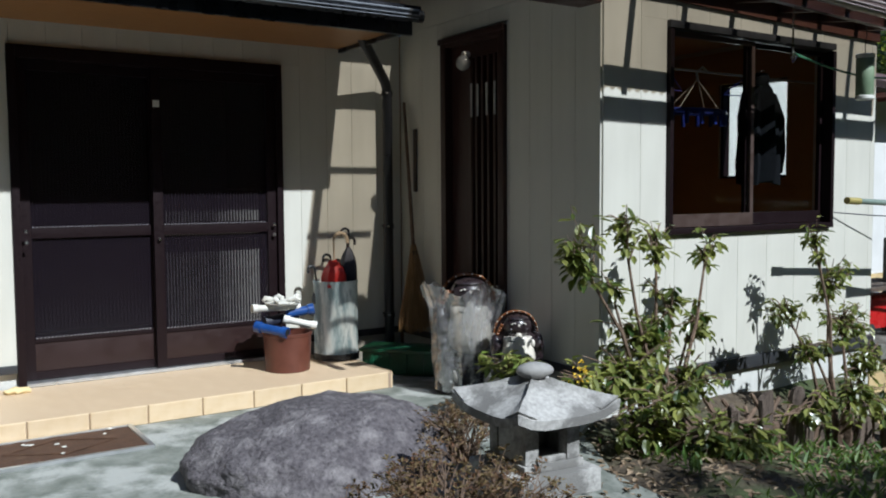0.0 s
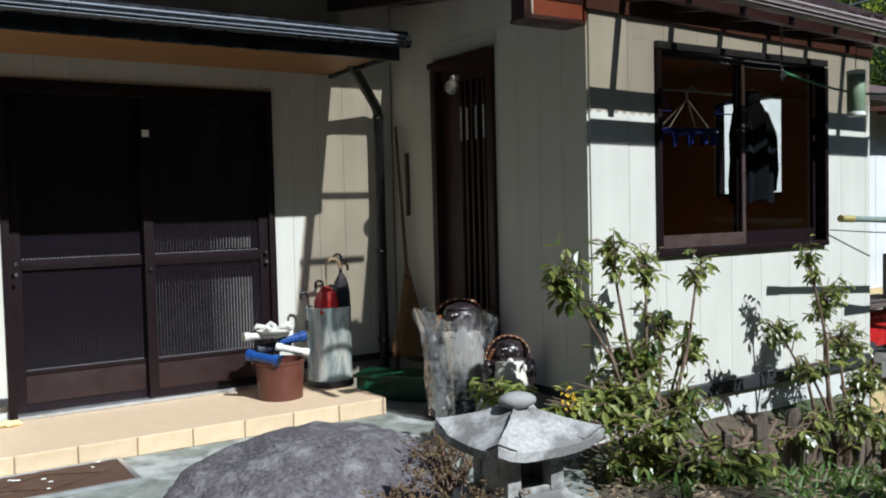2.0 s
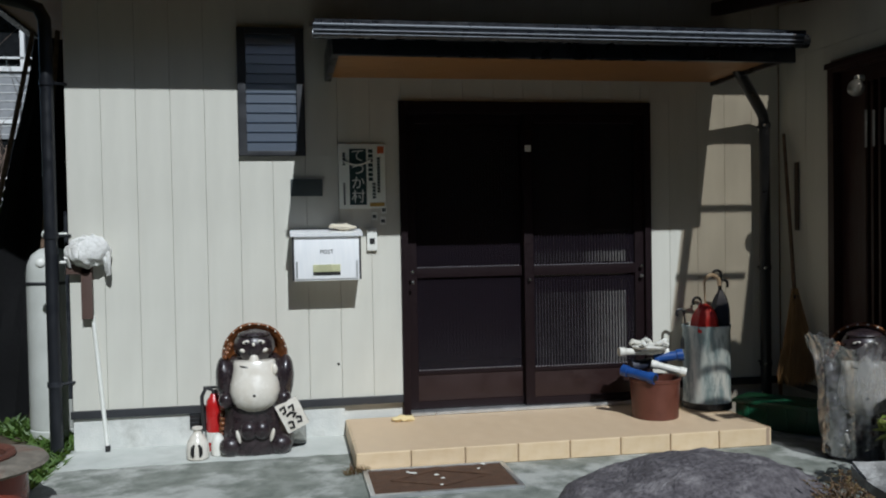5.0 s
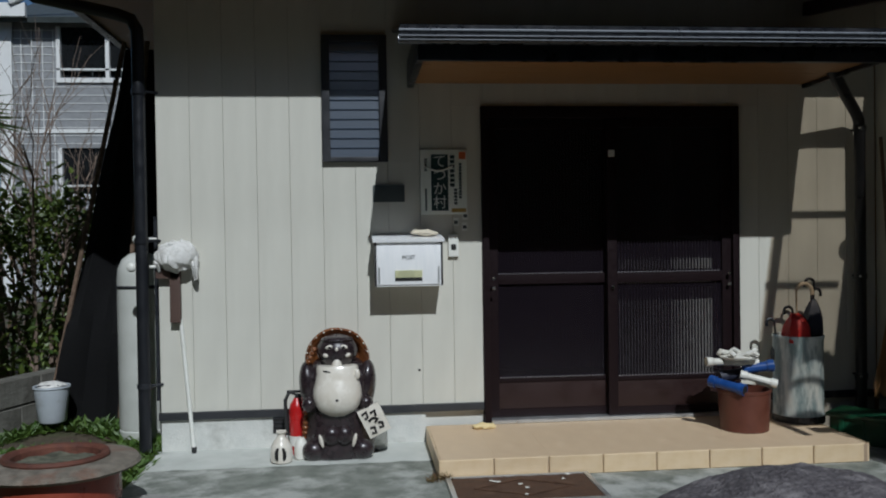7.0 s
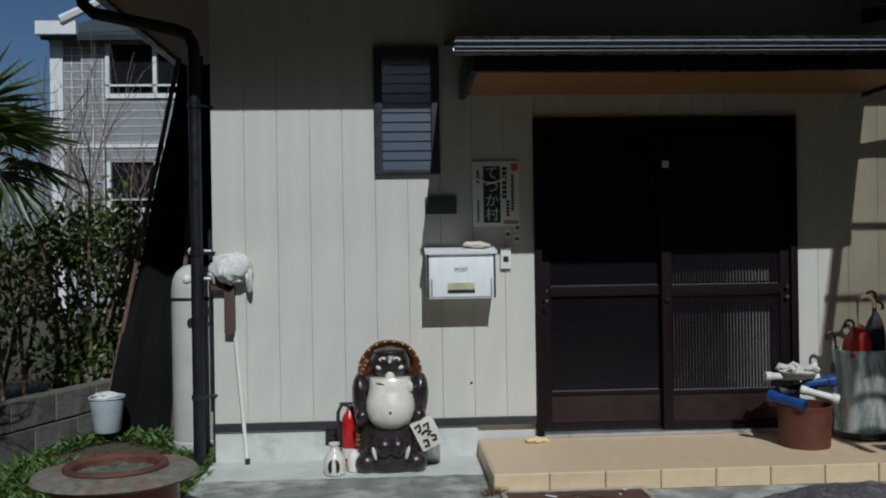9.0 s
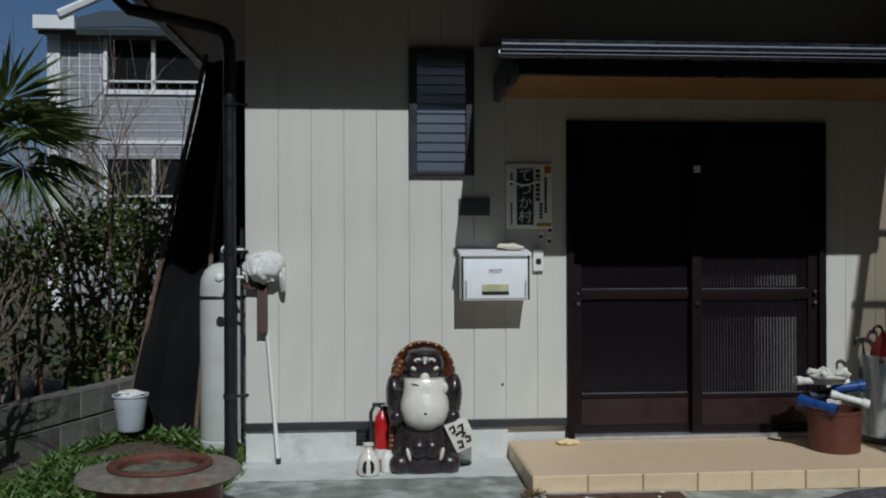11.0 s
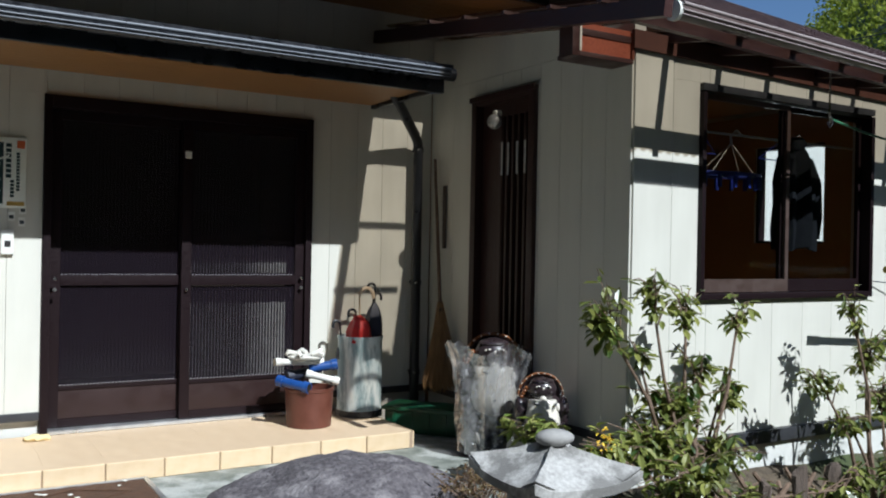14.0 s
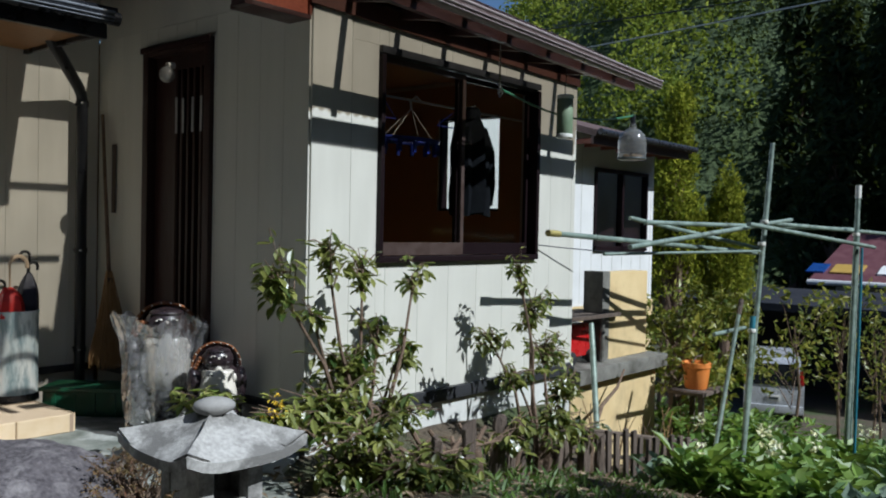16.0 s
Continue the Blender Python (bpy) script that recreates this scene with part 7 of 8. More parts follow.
def far_terrace():
    """Terrace past the wing: slab, plaster wall, upstand, machine under a shelf."""
    bm = B()
    box(bm, XF + 0.002, 6.75, -2.22, -0.4, 0.03, 0.14, bev=0.01)
    setting("terrace_slab", bm, CONCRETE, "mossy concrete terrace slab")
    bm = B()
    box(bm, XF + 0.002, 6.68, -2.14, -0.5, -0.9, 0.03)
    setting("wall_terrace", bm, YELLOWWALL, "yellow plaster terrace wall")
    bm = B()
    box(bm, 5.98, 6.66, -2.05, -1.9, 0.142, 0.86, bev=0.006)
    setting("wall_upstand", bm, YELLOWWALL, "yellow plaster upstand on the terrace")
    bm = B()
    box(bm, 5.86, 5.978, -2.06, -1.88, 0.142, 0.87, bev=0.008)
    setting("pillar", bm, CONCRETE, "grey concrete pillar")
    m = thing("garden_machine", "red garden machine with a grey frame on the terrace", "machine", (5.55, -1.95, 0.14))
    bm = B()
    box(bm, 5.42, 5.78, -2.02, -1.75, 0.20, 0.46, bev=0.03)
    part("housing", bm, RED, m)
    bm = B()
    box(bm, 5.36, 5.44, -2.0, -1.8, 0.18, 0.44, bev=0.01)
    part("grille", bm, RUBBER, m)
    for x in (5.44, 5.74):
        bm = B()
        lathe(bm, [(0.03, -0.03), (0.055, -0.02), (0.055, 0.02), (0.03, 0.03)], (0, 0, 0), 14)
        bmesh.ops.transform(bm, matrix=Matrix.Translation((x, -2.03, 0.198)) @ Matrix.Rotation(radians(90), 4, "X"), verts=bm.verts)
        part("wheel", bm, RUBBER, m)
    s = thing("plank_shelf", "grey plank shelf on posts", "shelf", (5.6, -2.0, 0.14))
    bm = B()
    box(bm, 5.30, 6.1, -2.1, -1.7, 0.50, 0.53)
    part("board", bm, WOODOLD, s)
    for x, y in ((5.34, -2.06), (5.83, -2.08)):
        bm = B()
        tube(bm, [(x, y, 0.14), (x, y, 0.5)], 0.022, 8)
        part("post", bm, CONCRETE, s)
    stake("garden_pole", "grey pipe leaning on the terrace", (4.97, -2.58, ground_z(5.0, -2.58) - 0.1), (5.36, -2.25, 0.50), 0.022, POLE, "pole", "trellis poles")
    # second building
    h = tagged(thing("far_house", "white-sided low house wing beyond the terrace", "house", (9.6, 1.5, 0.0)), kind="structure")
    y = 0.3
    wx0, wx1, wz0, wz1 = 9.75, 11.25, 0.93, 2.05
    bm = B()
    for a, b, c, d in cells(9.15, 11.48, 0.22, 2.5, [(wx0, wx1, wz0, wz1)]):
        box(bm, a, b, y, y + 0.12, c, d)
    box(bm, 6.0, 9.148, y + 0.004, y + 0.12, 0.22, 2.6)
    box(bm, 9.15, 9.27, y + 0.12, 4.0, 0.22, 2.5)
    box(bm, 11.36, 11.48, y + 0.12, 4.0, 0.22, 2.5)
    w = part("wall", bm, surf("white_siding", (0.66, 0.66, 0.64), (0.72, 0.72, 0.70), 4, 0.6), h)
    for i in range(9):
        bm = B()
        box(bm, 9.15 + i * 0.28, 9.158 + i * 0.28, y - 0.003, y, 0.25, 0.92 if 0.5 < i * 0.285 < 2.1 else 2.3)
        part("siding_joint", bm, SIDING_BACK, w)
    bm = B()
    box(bm, 6.0, 11.5, y - 0.02, 4.0, -1.2, 0.215)
    part("plinth", bm, YELLOWWALL, h, "yellow plaster plinth")
    bm = B()
    sheet(bm, [(8.9, -0.22, 2.43), (11.66, -0.22, 2.43), (11.66, 4.0, 3.6), (8.9, 4.0, 3.6)], 0.08)
    rf = part("roof", bm, ROOFBROWN, h)
    bm = B()
    box(bm, 8.9, 11.62, -0.17, -0.13, 2.27, 2.36)
    part("beam", bm, BEAM, rf)
    bm = B()
    tube(bm, [(8.9, -0.26, 2.41), (11.66, -0.26, 2.41)], 0.04, 10)
    part("gutter", bm, GUTTER, rf)
    for i in range(7):
        bm = B()
        box(bm, 9.05 + i * 0.42, 9.09 + i * 0.42, -0.13, 0.3, 2.29, 2.35)
        part("rafter", bm, BEAMRED, rf)
    win = thing("window_frame_far", "dark sliding window of the far wing", "window", (10.5, y, wz0))
    tagged(win, kind="structure")
    bm = B()
    for a, b, c, d in ((wx0, wx0 + 0.04, wz0, wz1), (wx1 - 0.04, wx1, wz0, wz1), (wx0, wx1, wz1 - 0.05, wz1), (wx0, wx1, wz0, wz0 + 0.07), (10.48, 10.54, wz0, wz1)):
        box(bm, a, b, y - 0.03, y + 0.06, c, d)
    part("frame", bm, BRONZE, win)
    for a, b in ((wx0 + 0.03, 10.49), (10.53, wx1 - 0.03)):
        bm = B()
        bm.faces.new([bm.verts.new(q) for q in ((a, y + 0.03, wz0 + 0.06), (b, y + 0.03, wz0 + 0.06), (b, y + 0.03, wz1 - 0.04), (a, y + 0.03, wz1 - 0.04))])
        part("pane", bm, GLASS_WIN, win)
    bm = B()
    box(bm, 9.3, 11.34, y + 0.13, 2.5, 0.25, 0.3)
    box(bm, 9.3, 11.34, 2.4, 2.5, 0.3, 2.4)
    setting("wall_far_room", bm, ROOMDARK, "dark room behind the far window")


far_terrace()


def orange_pot():
    t = thing("potting_table", "small grey wooden potting table in the vegetable bed", "table", (6.75, -2.45, ground_z(6.75, -2.45)))
    gz = ground_z(6.75, -2.45)
    bm = B()
    box(bm, 6.5, 6.98, -2.66, -2.34, -0.16, -0.13, bev=0.004)
    part("tabletop", bm, WOODOLD, t)
    for x in (6.53, 6.95):
        for y in (-2.63, -2.37):
            bm = B()
            box(bm, x - 0.02, x + 0.02, y - 0.02, y + 0.02, gz - 0.05, -0.16)
            part("leg", bm, WOODOLD, t)
    p = thing("orange_pot", "bright orange terracotta flowerpot with a thick rim", "flowerpot", (6.72, -2.5, -0.13))
    bm = B()
    lathe(bm, [(0.09, 0.001), (0.095, 0.01), (0.113, 0.18), (0.122, 0.185), (0.124, 0.225), (0.110, 0.228), (0.10, 0.19)], (6.72, -2.50, -0.129), 28)
    part("body", bm, ORANGE, p)
    bm = B()
    tube(bm, [(6.61, -2.5, 0.09), (6.66, -2.52, 0.15), (6.78, -2.52, 0.15), (6.83, -2.5, 0.09)], 0.008, 6)
    part("bail", bm, WOODOLD, p)


orange_pot()


# ---- things hung under the lean-to ----
def hangings():
    c = thing("bamboo_lantern", "green cylinder lantern with white end bands", "lantern", (4.52, -2.5, 1.80))
    bm = B()
    lathe(bm, [(0.05, 1.825), (0.053, 1.83), (0.053, 2.055), (0.05, 2.06)], (4.52, -2.5, 0), 20)
    part("cylinder", bm, surf("faded_green", (0.16, 0.23, 0.14), (0.24, 0.31, 0.20), 8, 0.5), c)
    for z in (1.803, 2.058):
        bm = B()
        lathe(bm, [(0.052, z), (0.056, z + 0.004), (0.056, z + 0.022), (0.052, z + 0.026)], (4.52, -2.5, 0), 20)
        part("end_band", bm, WHITEPL, c)
    bm = B()
    tube(bm, [(4.52, -2.5, 2.08), (4.515, -2.5, 2.13), (4.53, -2.5, 2.2), (4.52, -2.5, lt_z(-2.5, 4.52) - 0.03)], 0.003, 5)
    part("wire", bm, GUTTER, c)
    x, y = 5.556, -2.45
    b = thing("hanging_cloche", "clear domed plastic bottle hung from the clothes line", "bottle", (x, y, 1.742))
    bm = B()
    lathe(bm, [(0.102, 1.742), (0.105, 1.75), (0.105, 1.868), (0.094, 1.92), (0.062, 1.957), (0.026, 1.977), (0.023, 2.01)], (x, y, 0), 24, caps=False)
    part("dome", bm, CLOCHE, b)
    bm = B()
    lathe(bm, [(0.106, 1.738), (0.109, 1.742), (0.109, 1.752), (0.106, 1.756)], (x, y, 0), 24, caps=False)
    lathe(bm, [(0.0, 1.741), (0.102, 1.741)], (x, y, 0), 24, caps=False)
    part("base_rim", bm, GREYPLATE, b)
    bm = B()
    tube(bm, [(x, y, 2.0), (x, y, 2.07)], 0.02, 8)
    part("neck", bm, GUTTER, b)
    for k in range(5):
        bm = B()
        a = k * 1.3
        ball(bm, (x + 0.05 * math.cos(a), y + 0.05 * math.sin(a), 1.762), (0.03, 0.03, 0.018), u=8, v=6)
        part("dry_content", bm, STRAW, b)
    bm = B()
    tube(bm, [(3.90, -2.42, lt_z(-2.42, 3.9) - 0.02), (3.90, -2.42, 2.10), (3.905, -2.42, 2.02)], 0.006, 6)
    tube(bm, [(3.905, -2.42, 2.06), (3.93, -2.43, 2.03), (3.905, -2.42, 2.0), (3.89, -2.42, 2.03)], 0.008, 6)
    solo("line_hook", bm, CHROME, "steel hook hanging from the rafters", "hook")
    bm = B()
    pts = [Vector((3.905, -2.42, 2.05)).lerp(Vector((5.556, -2.45, 2.07)), t) - Vector((0, 0, 0.10 * math.sin(math.pi * t))) for t in [i / 10 for i in range(11)]]
    tube(bm, pts, 0.007, 6)
    solo("clothes_line", bm, surf("green_line", (0.05, 0.16, 0.08), rough=0.5), "green plastic clothes line under the eave", "clothes line")
    bm = B()
    pts = [Vector((4.76, -2.16, 1.09)).lerp(Vector((6.4, -2.6, 1.05)), t) - Vector((0, 0, 0.03 * math.sin(math.pi * t))) for t in [i / 6 for i in range(7)]]
    tube(bm, pts, 0.004, 5)
    solo("wire_line", bm, GUTTER, "thin wire from the window to the poles", "wire")


hangings()


def laundry():
    y = -1.93
    bm = B()
    tube(bm, [(2.8, y, 1.985), (5.12, y, 1.985)], 0.008, 8)
    solo("drying_rail", bm, ALU, "thin drying rail inside the window", "rail")
    j = thing("black_jacket", "black jacket on a hanger inside the window", "jacket", (4.28, y, 1.32))
    bm = B()
    rows = []
    for t, hw, dp in ((0, 0.045, 0.04), (0.05, 0.09, 0.06), (0.10, 0.20, 0.08), (0.2, 0.235, 0.09), (0.5, 0.235, 0.10), (0.8, 0.25, 0.11), (1.0, 0.255, 0.10)):
        z = 1.95 - 0.66 * t
        rows.append([Vector((4.25 + 0.62 * hw * math.cos(a) * (1 + 0.07 * math.sin(5 * a + t * 4)), y + dp * math.sin(a) * (1 + 0.3 * math.sin(7 * a)), z + 0.015 * math.sin(3 * a))) for a in [2 * math.pi * k / 28 for k in range(28)]])
    rings(bm, rows, 28)
    body = part("body", bm, JACKET, j)
    for s in (-1, 1):
        bm = B()
        tube(bm, [(4.25 + s * 0.11, y, 1.87), (4.25 + s * 0.165, y - 0.02, 1.72), (4.25 + s * 0.175, y - 0.03, 1.50), (4.25 + s * 0.17, y - 0.02, 1.36)], [0.045, 0.05, 0.045, 0.04], 12)
        part("sleeve", bm, JACKET, j)
    bm = B()
    lathe(bm, [(0.07, 1.93), (0.085, 1.98), (0.065, 2.01), (0.05, 1.97)], (4.25, y, 0), 18, sy=0.7)
    part("collar", bm, JACKET, j)
    bm = B()
    tube(bm, [(4.25, y, 1.97), (4.25, y, 2.02), (4.29, y, 2.035), (4.31, y, 2.01)], 0.004, 6)
    part("hanger_hook", bm, CHROME, j)
    h = thing("laundry_hanger", "round blue clip hanger inside the window", "laundry hanger", (3.66, y, 1.7))
    bm = B()
    c = Vector((3.66, y + 0.05, 1.74))
    tube(bm, [c + Vector((0.27 * math.cos(a), 0.13 * math.sin(a), 0.0)) for a in [2 * math.pi * k / 24 for k in range(25)]], 0.013, 8)
    tube(bm, [c + Vector((-0.27, 0, 0)), c + Vector((0.27, 0, 0))], 0.013, 8)
    tube(bm, [c + Vector((0, -0.13, 0)), c + Vector((0, 0.13, 0))], 0.011, 8)
    part("ring", bm, BLUEHANG, h)
    for k in range(14):
        a = 2 * math.pi * k / 14
        bm = B()
        q = c + Vector((0.27 * math.cos(a), 0.13 * math.sin(a), -0.05))
        box(bm, q.x - 0.012, q.x + 0.012, q.y - 0.008, q.y + 0.008, q.z - 0.035, q.z + 0.04, bev=0.003)
        part("clip", bm, BLUEHANG, h)
    for k in range(4):
        a = 2 * math.pi * k / 4 + 0.6
        bm = B()
        tube(bm, [c + Vector((0.25 * math.cos(a), 0.12 * math.sin(a), 0)), c + Vector((0.02, -0.02, 0.2))], 0.0018, 5)
        part("cord", bm, OFFWHITE, h)
    bm = B()
    tube(bm, [c + Vector((0.02, -0.02, 0.19)), c + Vector((0.0, -0.03, 0.24)), c + Vector((0.03, -0.05, 0.275)), c + Vector((0.07, -0.05, 0.25))], 0.008, 8)
    part("hook", bm, WHITEPL, h)
    for x in (3.38, 4.05):
        bm = B()
        tube(bm, [(x, y, 1.99), (x + 0.02, y, 1.96), (x - 0.12, y + 0.03, 1.86), (x + 0.16, y + 0.03, 1.86), (x + 0.02, y, 1.96)], 0.005, 6)
        solo("coat_hanger", bm, BLUEHANG, "thin blue coat hanger on the rail", "coat hanger", "coat hangers")


laundry()


# ---- distance: van under a carport, roofs, woods ----
def van():
    gz = ground_z(24.6, 2.6)
    v = thing("parked_van", "silver van parked under the carport, rear towards the house", "van", (24.6, 2.6, gz))
    m = Matrix.Translation((22.6, 2.25, gz)) @ Matrix.Rotation(radians(20), 4, "Z")

    def put(name, bm, mat, parent=None, label=""):
        bmesh.ops.transform(bm, matrix=m, verts=bm.verts)
        return part(name, bm, mat, parent or v, label)

    bm = B()
    prof = [(0.0, 0.35), (-0.03, 0.55), (0.0, 1.0), (0.12, 1.60), (0.22, 1.72), (2.3, 1.74), (2.75, 1.15), (3.2, 1.0), (3.3, 0.4), (3.2, 0.25), (0.08, 0.25)]
    out = [[Vector((px, s * (0.74 if pz < 1.1 else 0.74 - 0.12 * (pz - 1.1) / 0.64), pz)) for px, pz in prof] for s in (-1, -0.98, 0.98, 1)]
    rings(bm, out, len(prof))
    body = put("body", bm, SILVER)
    bm = B()
    sheet(bm, [(-0.02, -0.58, 1.02), (-0.02, 0.58, 1.02), (0.105, 0.53, 1.56), (0.105, -0.53, 1.56)][::-1], 0.03)
    put("rear_window", bm, DARKGLASS, body)
    for s in (-1, 1):
        bm = B()
        box(bm, -0.035, 0.03, s * 0.62, s * 0.73, 1.05, 1.42, bev=0.01)
        put("tail_lamp", bm, TAILRED, body)
        for px in (0.55, 2.7):
            bm = B()
            lathe(bm, [(0.15, -0.09), (0.28, -0.085), (0.285, 0.0), (0.28, 0.085), (0.15, 0.09)], (0, 0, 0), 20)
            bmesh.ops.transform(bm, matrix=Matrix.Translation((px, s * 0.66, 0.285)) @ Matrix.Rotation(radians(90), 4, "X"), verts=bm.verts)
            w = put("wheel", bm, RUBBER)
            bm = B()
            lathe(bm, [(0.0, -0.095), (0.16, -0.093), (0.16, 0.093), (0.0, 0.095)], (0, 0, 0), 16)
            bmesh.ops.transform(bm, matrix=Matrix.Translation((px, s * 0.66, 0.285)) @ Matrix.Rotation(radians(90), 4, "X"), verts=bm.verts)
            put("rim", bm, ALU, w)
    bm = B()
    box(bm, -0.09, 0.1, -0.73, 0.73, 0.30, 0.50, bev=0.03)
    put("bumper", bm, SILVER, body)
    bm = B()
    box(bm, -0.05, -0.025, -0.16, 0.16, 0.60, 0.76, bev=0.005)
    put("number_plate", bm, OFFWHITE, body)
    bm = B()
    box(bm, -0.06, -0.05, -0.12, 0.12, 0.65, 0.71)
    put("plate_bar", bm, GREYPLATE, body)


van()


def carport():
    gz = ground_z(26, 2)
    c = tagged(thing("carport", "dark open carport with a flat metal roof", "carport", (27, 0, gz)), kind="structure")
    bm = B()
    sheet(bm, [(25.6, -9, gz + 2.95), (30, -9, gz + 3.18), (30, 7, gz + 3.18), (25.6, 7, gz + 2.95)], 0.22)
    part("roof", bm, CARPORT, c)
    # Back and side walls share the roof's near-black; interior shade is in the colour.
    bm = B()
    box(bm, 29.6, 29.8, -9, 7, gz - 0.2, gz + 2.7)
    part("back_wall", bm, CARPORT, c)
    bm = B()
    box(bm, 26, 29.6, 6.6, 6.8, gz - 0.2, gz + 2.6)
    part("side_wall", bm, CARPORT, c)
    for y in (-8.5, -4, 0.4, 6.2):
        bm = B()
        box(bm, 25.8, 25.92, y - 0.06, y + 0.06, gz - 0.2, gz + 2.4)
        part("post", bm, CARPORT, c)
    h = tagged(thing("roadside_house", "house with a purple-red roof beyond the carport", "house", (34, -6, gz)), kind="structure")
    bm = B()
    sheet(bm, [(30.5, -14, -0.30), (30.5, 3.9, -0.30), (36, 3.9, 1.45), (36, -14, 1.45)][::-1], 0.18)
    sheet(bm, [(41, -14, -0.30), (41, 3.9, -0.30), (36, 3.9, 1.45), (36, -14, 1.45)], 0.18)
    part("roof", bm, FARROOF, h)
    bm = B()
    box(bm, 31.3, 40, -13.5, 3.2, gz - 0.2, -0.15)
    part("wall", bm, OFFWHITE, h)
    for y in (-11, -8, -5, -2):
        bm = B()
        box(bm, 31.26, 31.32, y, y + 1.5, gz + 1.0, gz + 2.3)
        part("window", bm, DARKGLASS, h)
    bm = B()
    tube(bm, [(30.45, -13.8, -0.35), (30.45, 3.9, -0.35)], 0.09, 8)
    part("eave_trim", bm, WHITETRIM, h)
    for y, mt, w in ((2.4, OCHRE, 1.0), (3.6, BLUE, 0.6), (1.0, WHITETRIM, 0.9), (-0.6, TAILRED, 0.8)):
        bm = B()
        sheet(bm, [(31.2, y, -0.01), (31.2, y + w, -0.01), (32.0, y + w, 0.25), (32.0, y, 0.25)][::-1], 0.06)
        part("roof_cover", bm, mt, h, "coloured cover lying on the roof")


carport()


def crown_items(c, r, n, size, flat=0.5, up=0.0):
    c = Vector(c)
    out = []
    for i in range(n):
        d = ranvec() * rnd(0.55, 1.0)
        p = c + Vector((d.x * r[0], d.y * r[1], d.z * r[2]))
        w = (ranvec() + Vector((0, 0, up))).normalized()
        s = size * rnd(0.6, 1.4)
        out.append((p, w, ranvec(), s, s * flat))
    return out


def tree(name, label, base, height, trunk_r, clumps, n, size, mat, flat=0.5, up=0.0, bark=BARK):
    t = thing(name, label, "tree", base)
    base = Vector(base)
    bm = B()
    top = base + Vector((0, 0, height * 0.85))
    tube(bm, [base - Vector((0, 0, 0.2)), base.lerp(top, 0.5) + Vector((rnd(-0.1, 0.1), rnd(-0.1, 0.1), 0)), top], [trunk_r, trunk_r * 0.7, trunk_r * 0.25], 8)
    items = []
    for c, r in clumps:
        c = base + Vector(c)
        a = base.lerp(top, min(0.95, max(0.2, (c.z - base.z) / height * 0.8)))
        tube(bm, [a, a.lerp(c, 0.6) + Vector((0, 0, 0.05)), c], [trunk_r * 0.3, trunk_r * 0.2, trunk_r * 0.08], 5, caps=False)
        items += crown_items(c, r, n, size, flat, up)
    part("trunk", bm, bark, t)
    leaves("crown", items, mat, t, fold=0.15)
    return t


def garden_trees():
    random.seed(41)
    gz = ground_z
    # small citrus by the terrace
    tree("citrus_tree", "small yellow-green citrus tree by the terrace", (7.35, -2.05, gz(7.35, -2.05)), 1.5, 0.045, [((rnd(-0.6, 0.6), rnd(-0.5, 0.3), rnd(0.55, 1.5)), (0.22, 0.22, 0.16)) for i in range(34)], 110, 0.07, LEAF_CITRUS)
    # yellow cypress
    for bx, by, h, w in ((17.5, 2.75, 5.3, 0.42), (18.3, 1.95, 3.6, 0.4), (18.9, 3.6, 5.0, 0.45)):
        tree("cypress_tree", "tall narrow yellow-green cypress tree", (bx, by, gz(bx, by)), h + 1.5, 0.16, [((w * rnd(-1.5, 1.5) * (1.2 - z / h), w * rnd(-1.5, 1.5) * (1.2 - z / h), 1.5 + z + rnd(-0.4, 0.4)), (rnd(0.22, 0.42), rnd(0.22, 0.42), rnd(0.4, 0.75))) for z in [h * (0.30 + 0.70 * (i + 0.5) / 46) for i in range(46)]], 260, 0.12, LEAF_CYP, 0.34, 0.9)
    # young garden trees among the poles
    for bx, by, h in ((9.6, -2.9, 1.9), (11.5, -2.9, 2.0), (8.9, -2.6, 1.7), (13.0, -2.4, 2.2)):
        tree("young_tree", "young sparse garden tree beside the poles", (bx, by, gz(bx, by)), h, 0.022, [((rnd(-0.35, 0.35), rnd(-0.3, 0.3), h * rnd(0.45, 1.05)), (0.14, 0.14, 0.16)) for i in range(12)], 26, 0.075, LEAF_CITRUS)
    # tall conifers beyond the carport; unseen rows added to the south shade them
    def conifer(bx, by, h):
        return tree("conifer_tree", "tall dark conifer beyond the garden, southern rows unseen and added for shade", (bx, by, gz(bx, by)), h, 0.25, [((1.7 * rnd(-1, 1) * (1.1 - z / h), 1.7 * rnd(-1, 1) * (1.1 - z / h), z + 0.8), (1.0, 1.0, 0.7)) for z in [h * (i + 0.5) / 34 for i in range(34)]], 130, 0.6, LEAF_DARK, 0.35, -0.4)
    kinds = [conifer(41, 3.6, 17), conifer(45, 9.0, 17), conifer(42.5, 6.5, 15)]
    spots = [(39, 1.0), (40.5, -1.6), (47, 5.0), (46, 7.4), (43, 0.5), (48, 2.0), (39.5, -5), (45, -3), (51, 6.5)]
    # these southern rows stand out of view, added to cast shade
    spots += [(38 + 3.1 * i, -9.5 - (i % 2) * 3.0 + 1.2 * i) for i in range(5)] + [(38 + 3.3 * i, -14.5 - (i % 2) * 2.5) for i in range(5)]
    for i, (bx, by) in enumerate(spots):
        copy_thing(kinds[i % 3], Matrix.Translation((bx, by, gz(bx, by))) @ Matrix.Rotation(i * 1.3, 4, "Z"))


garden_trees()


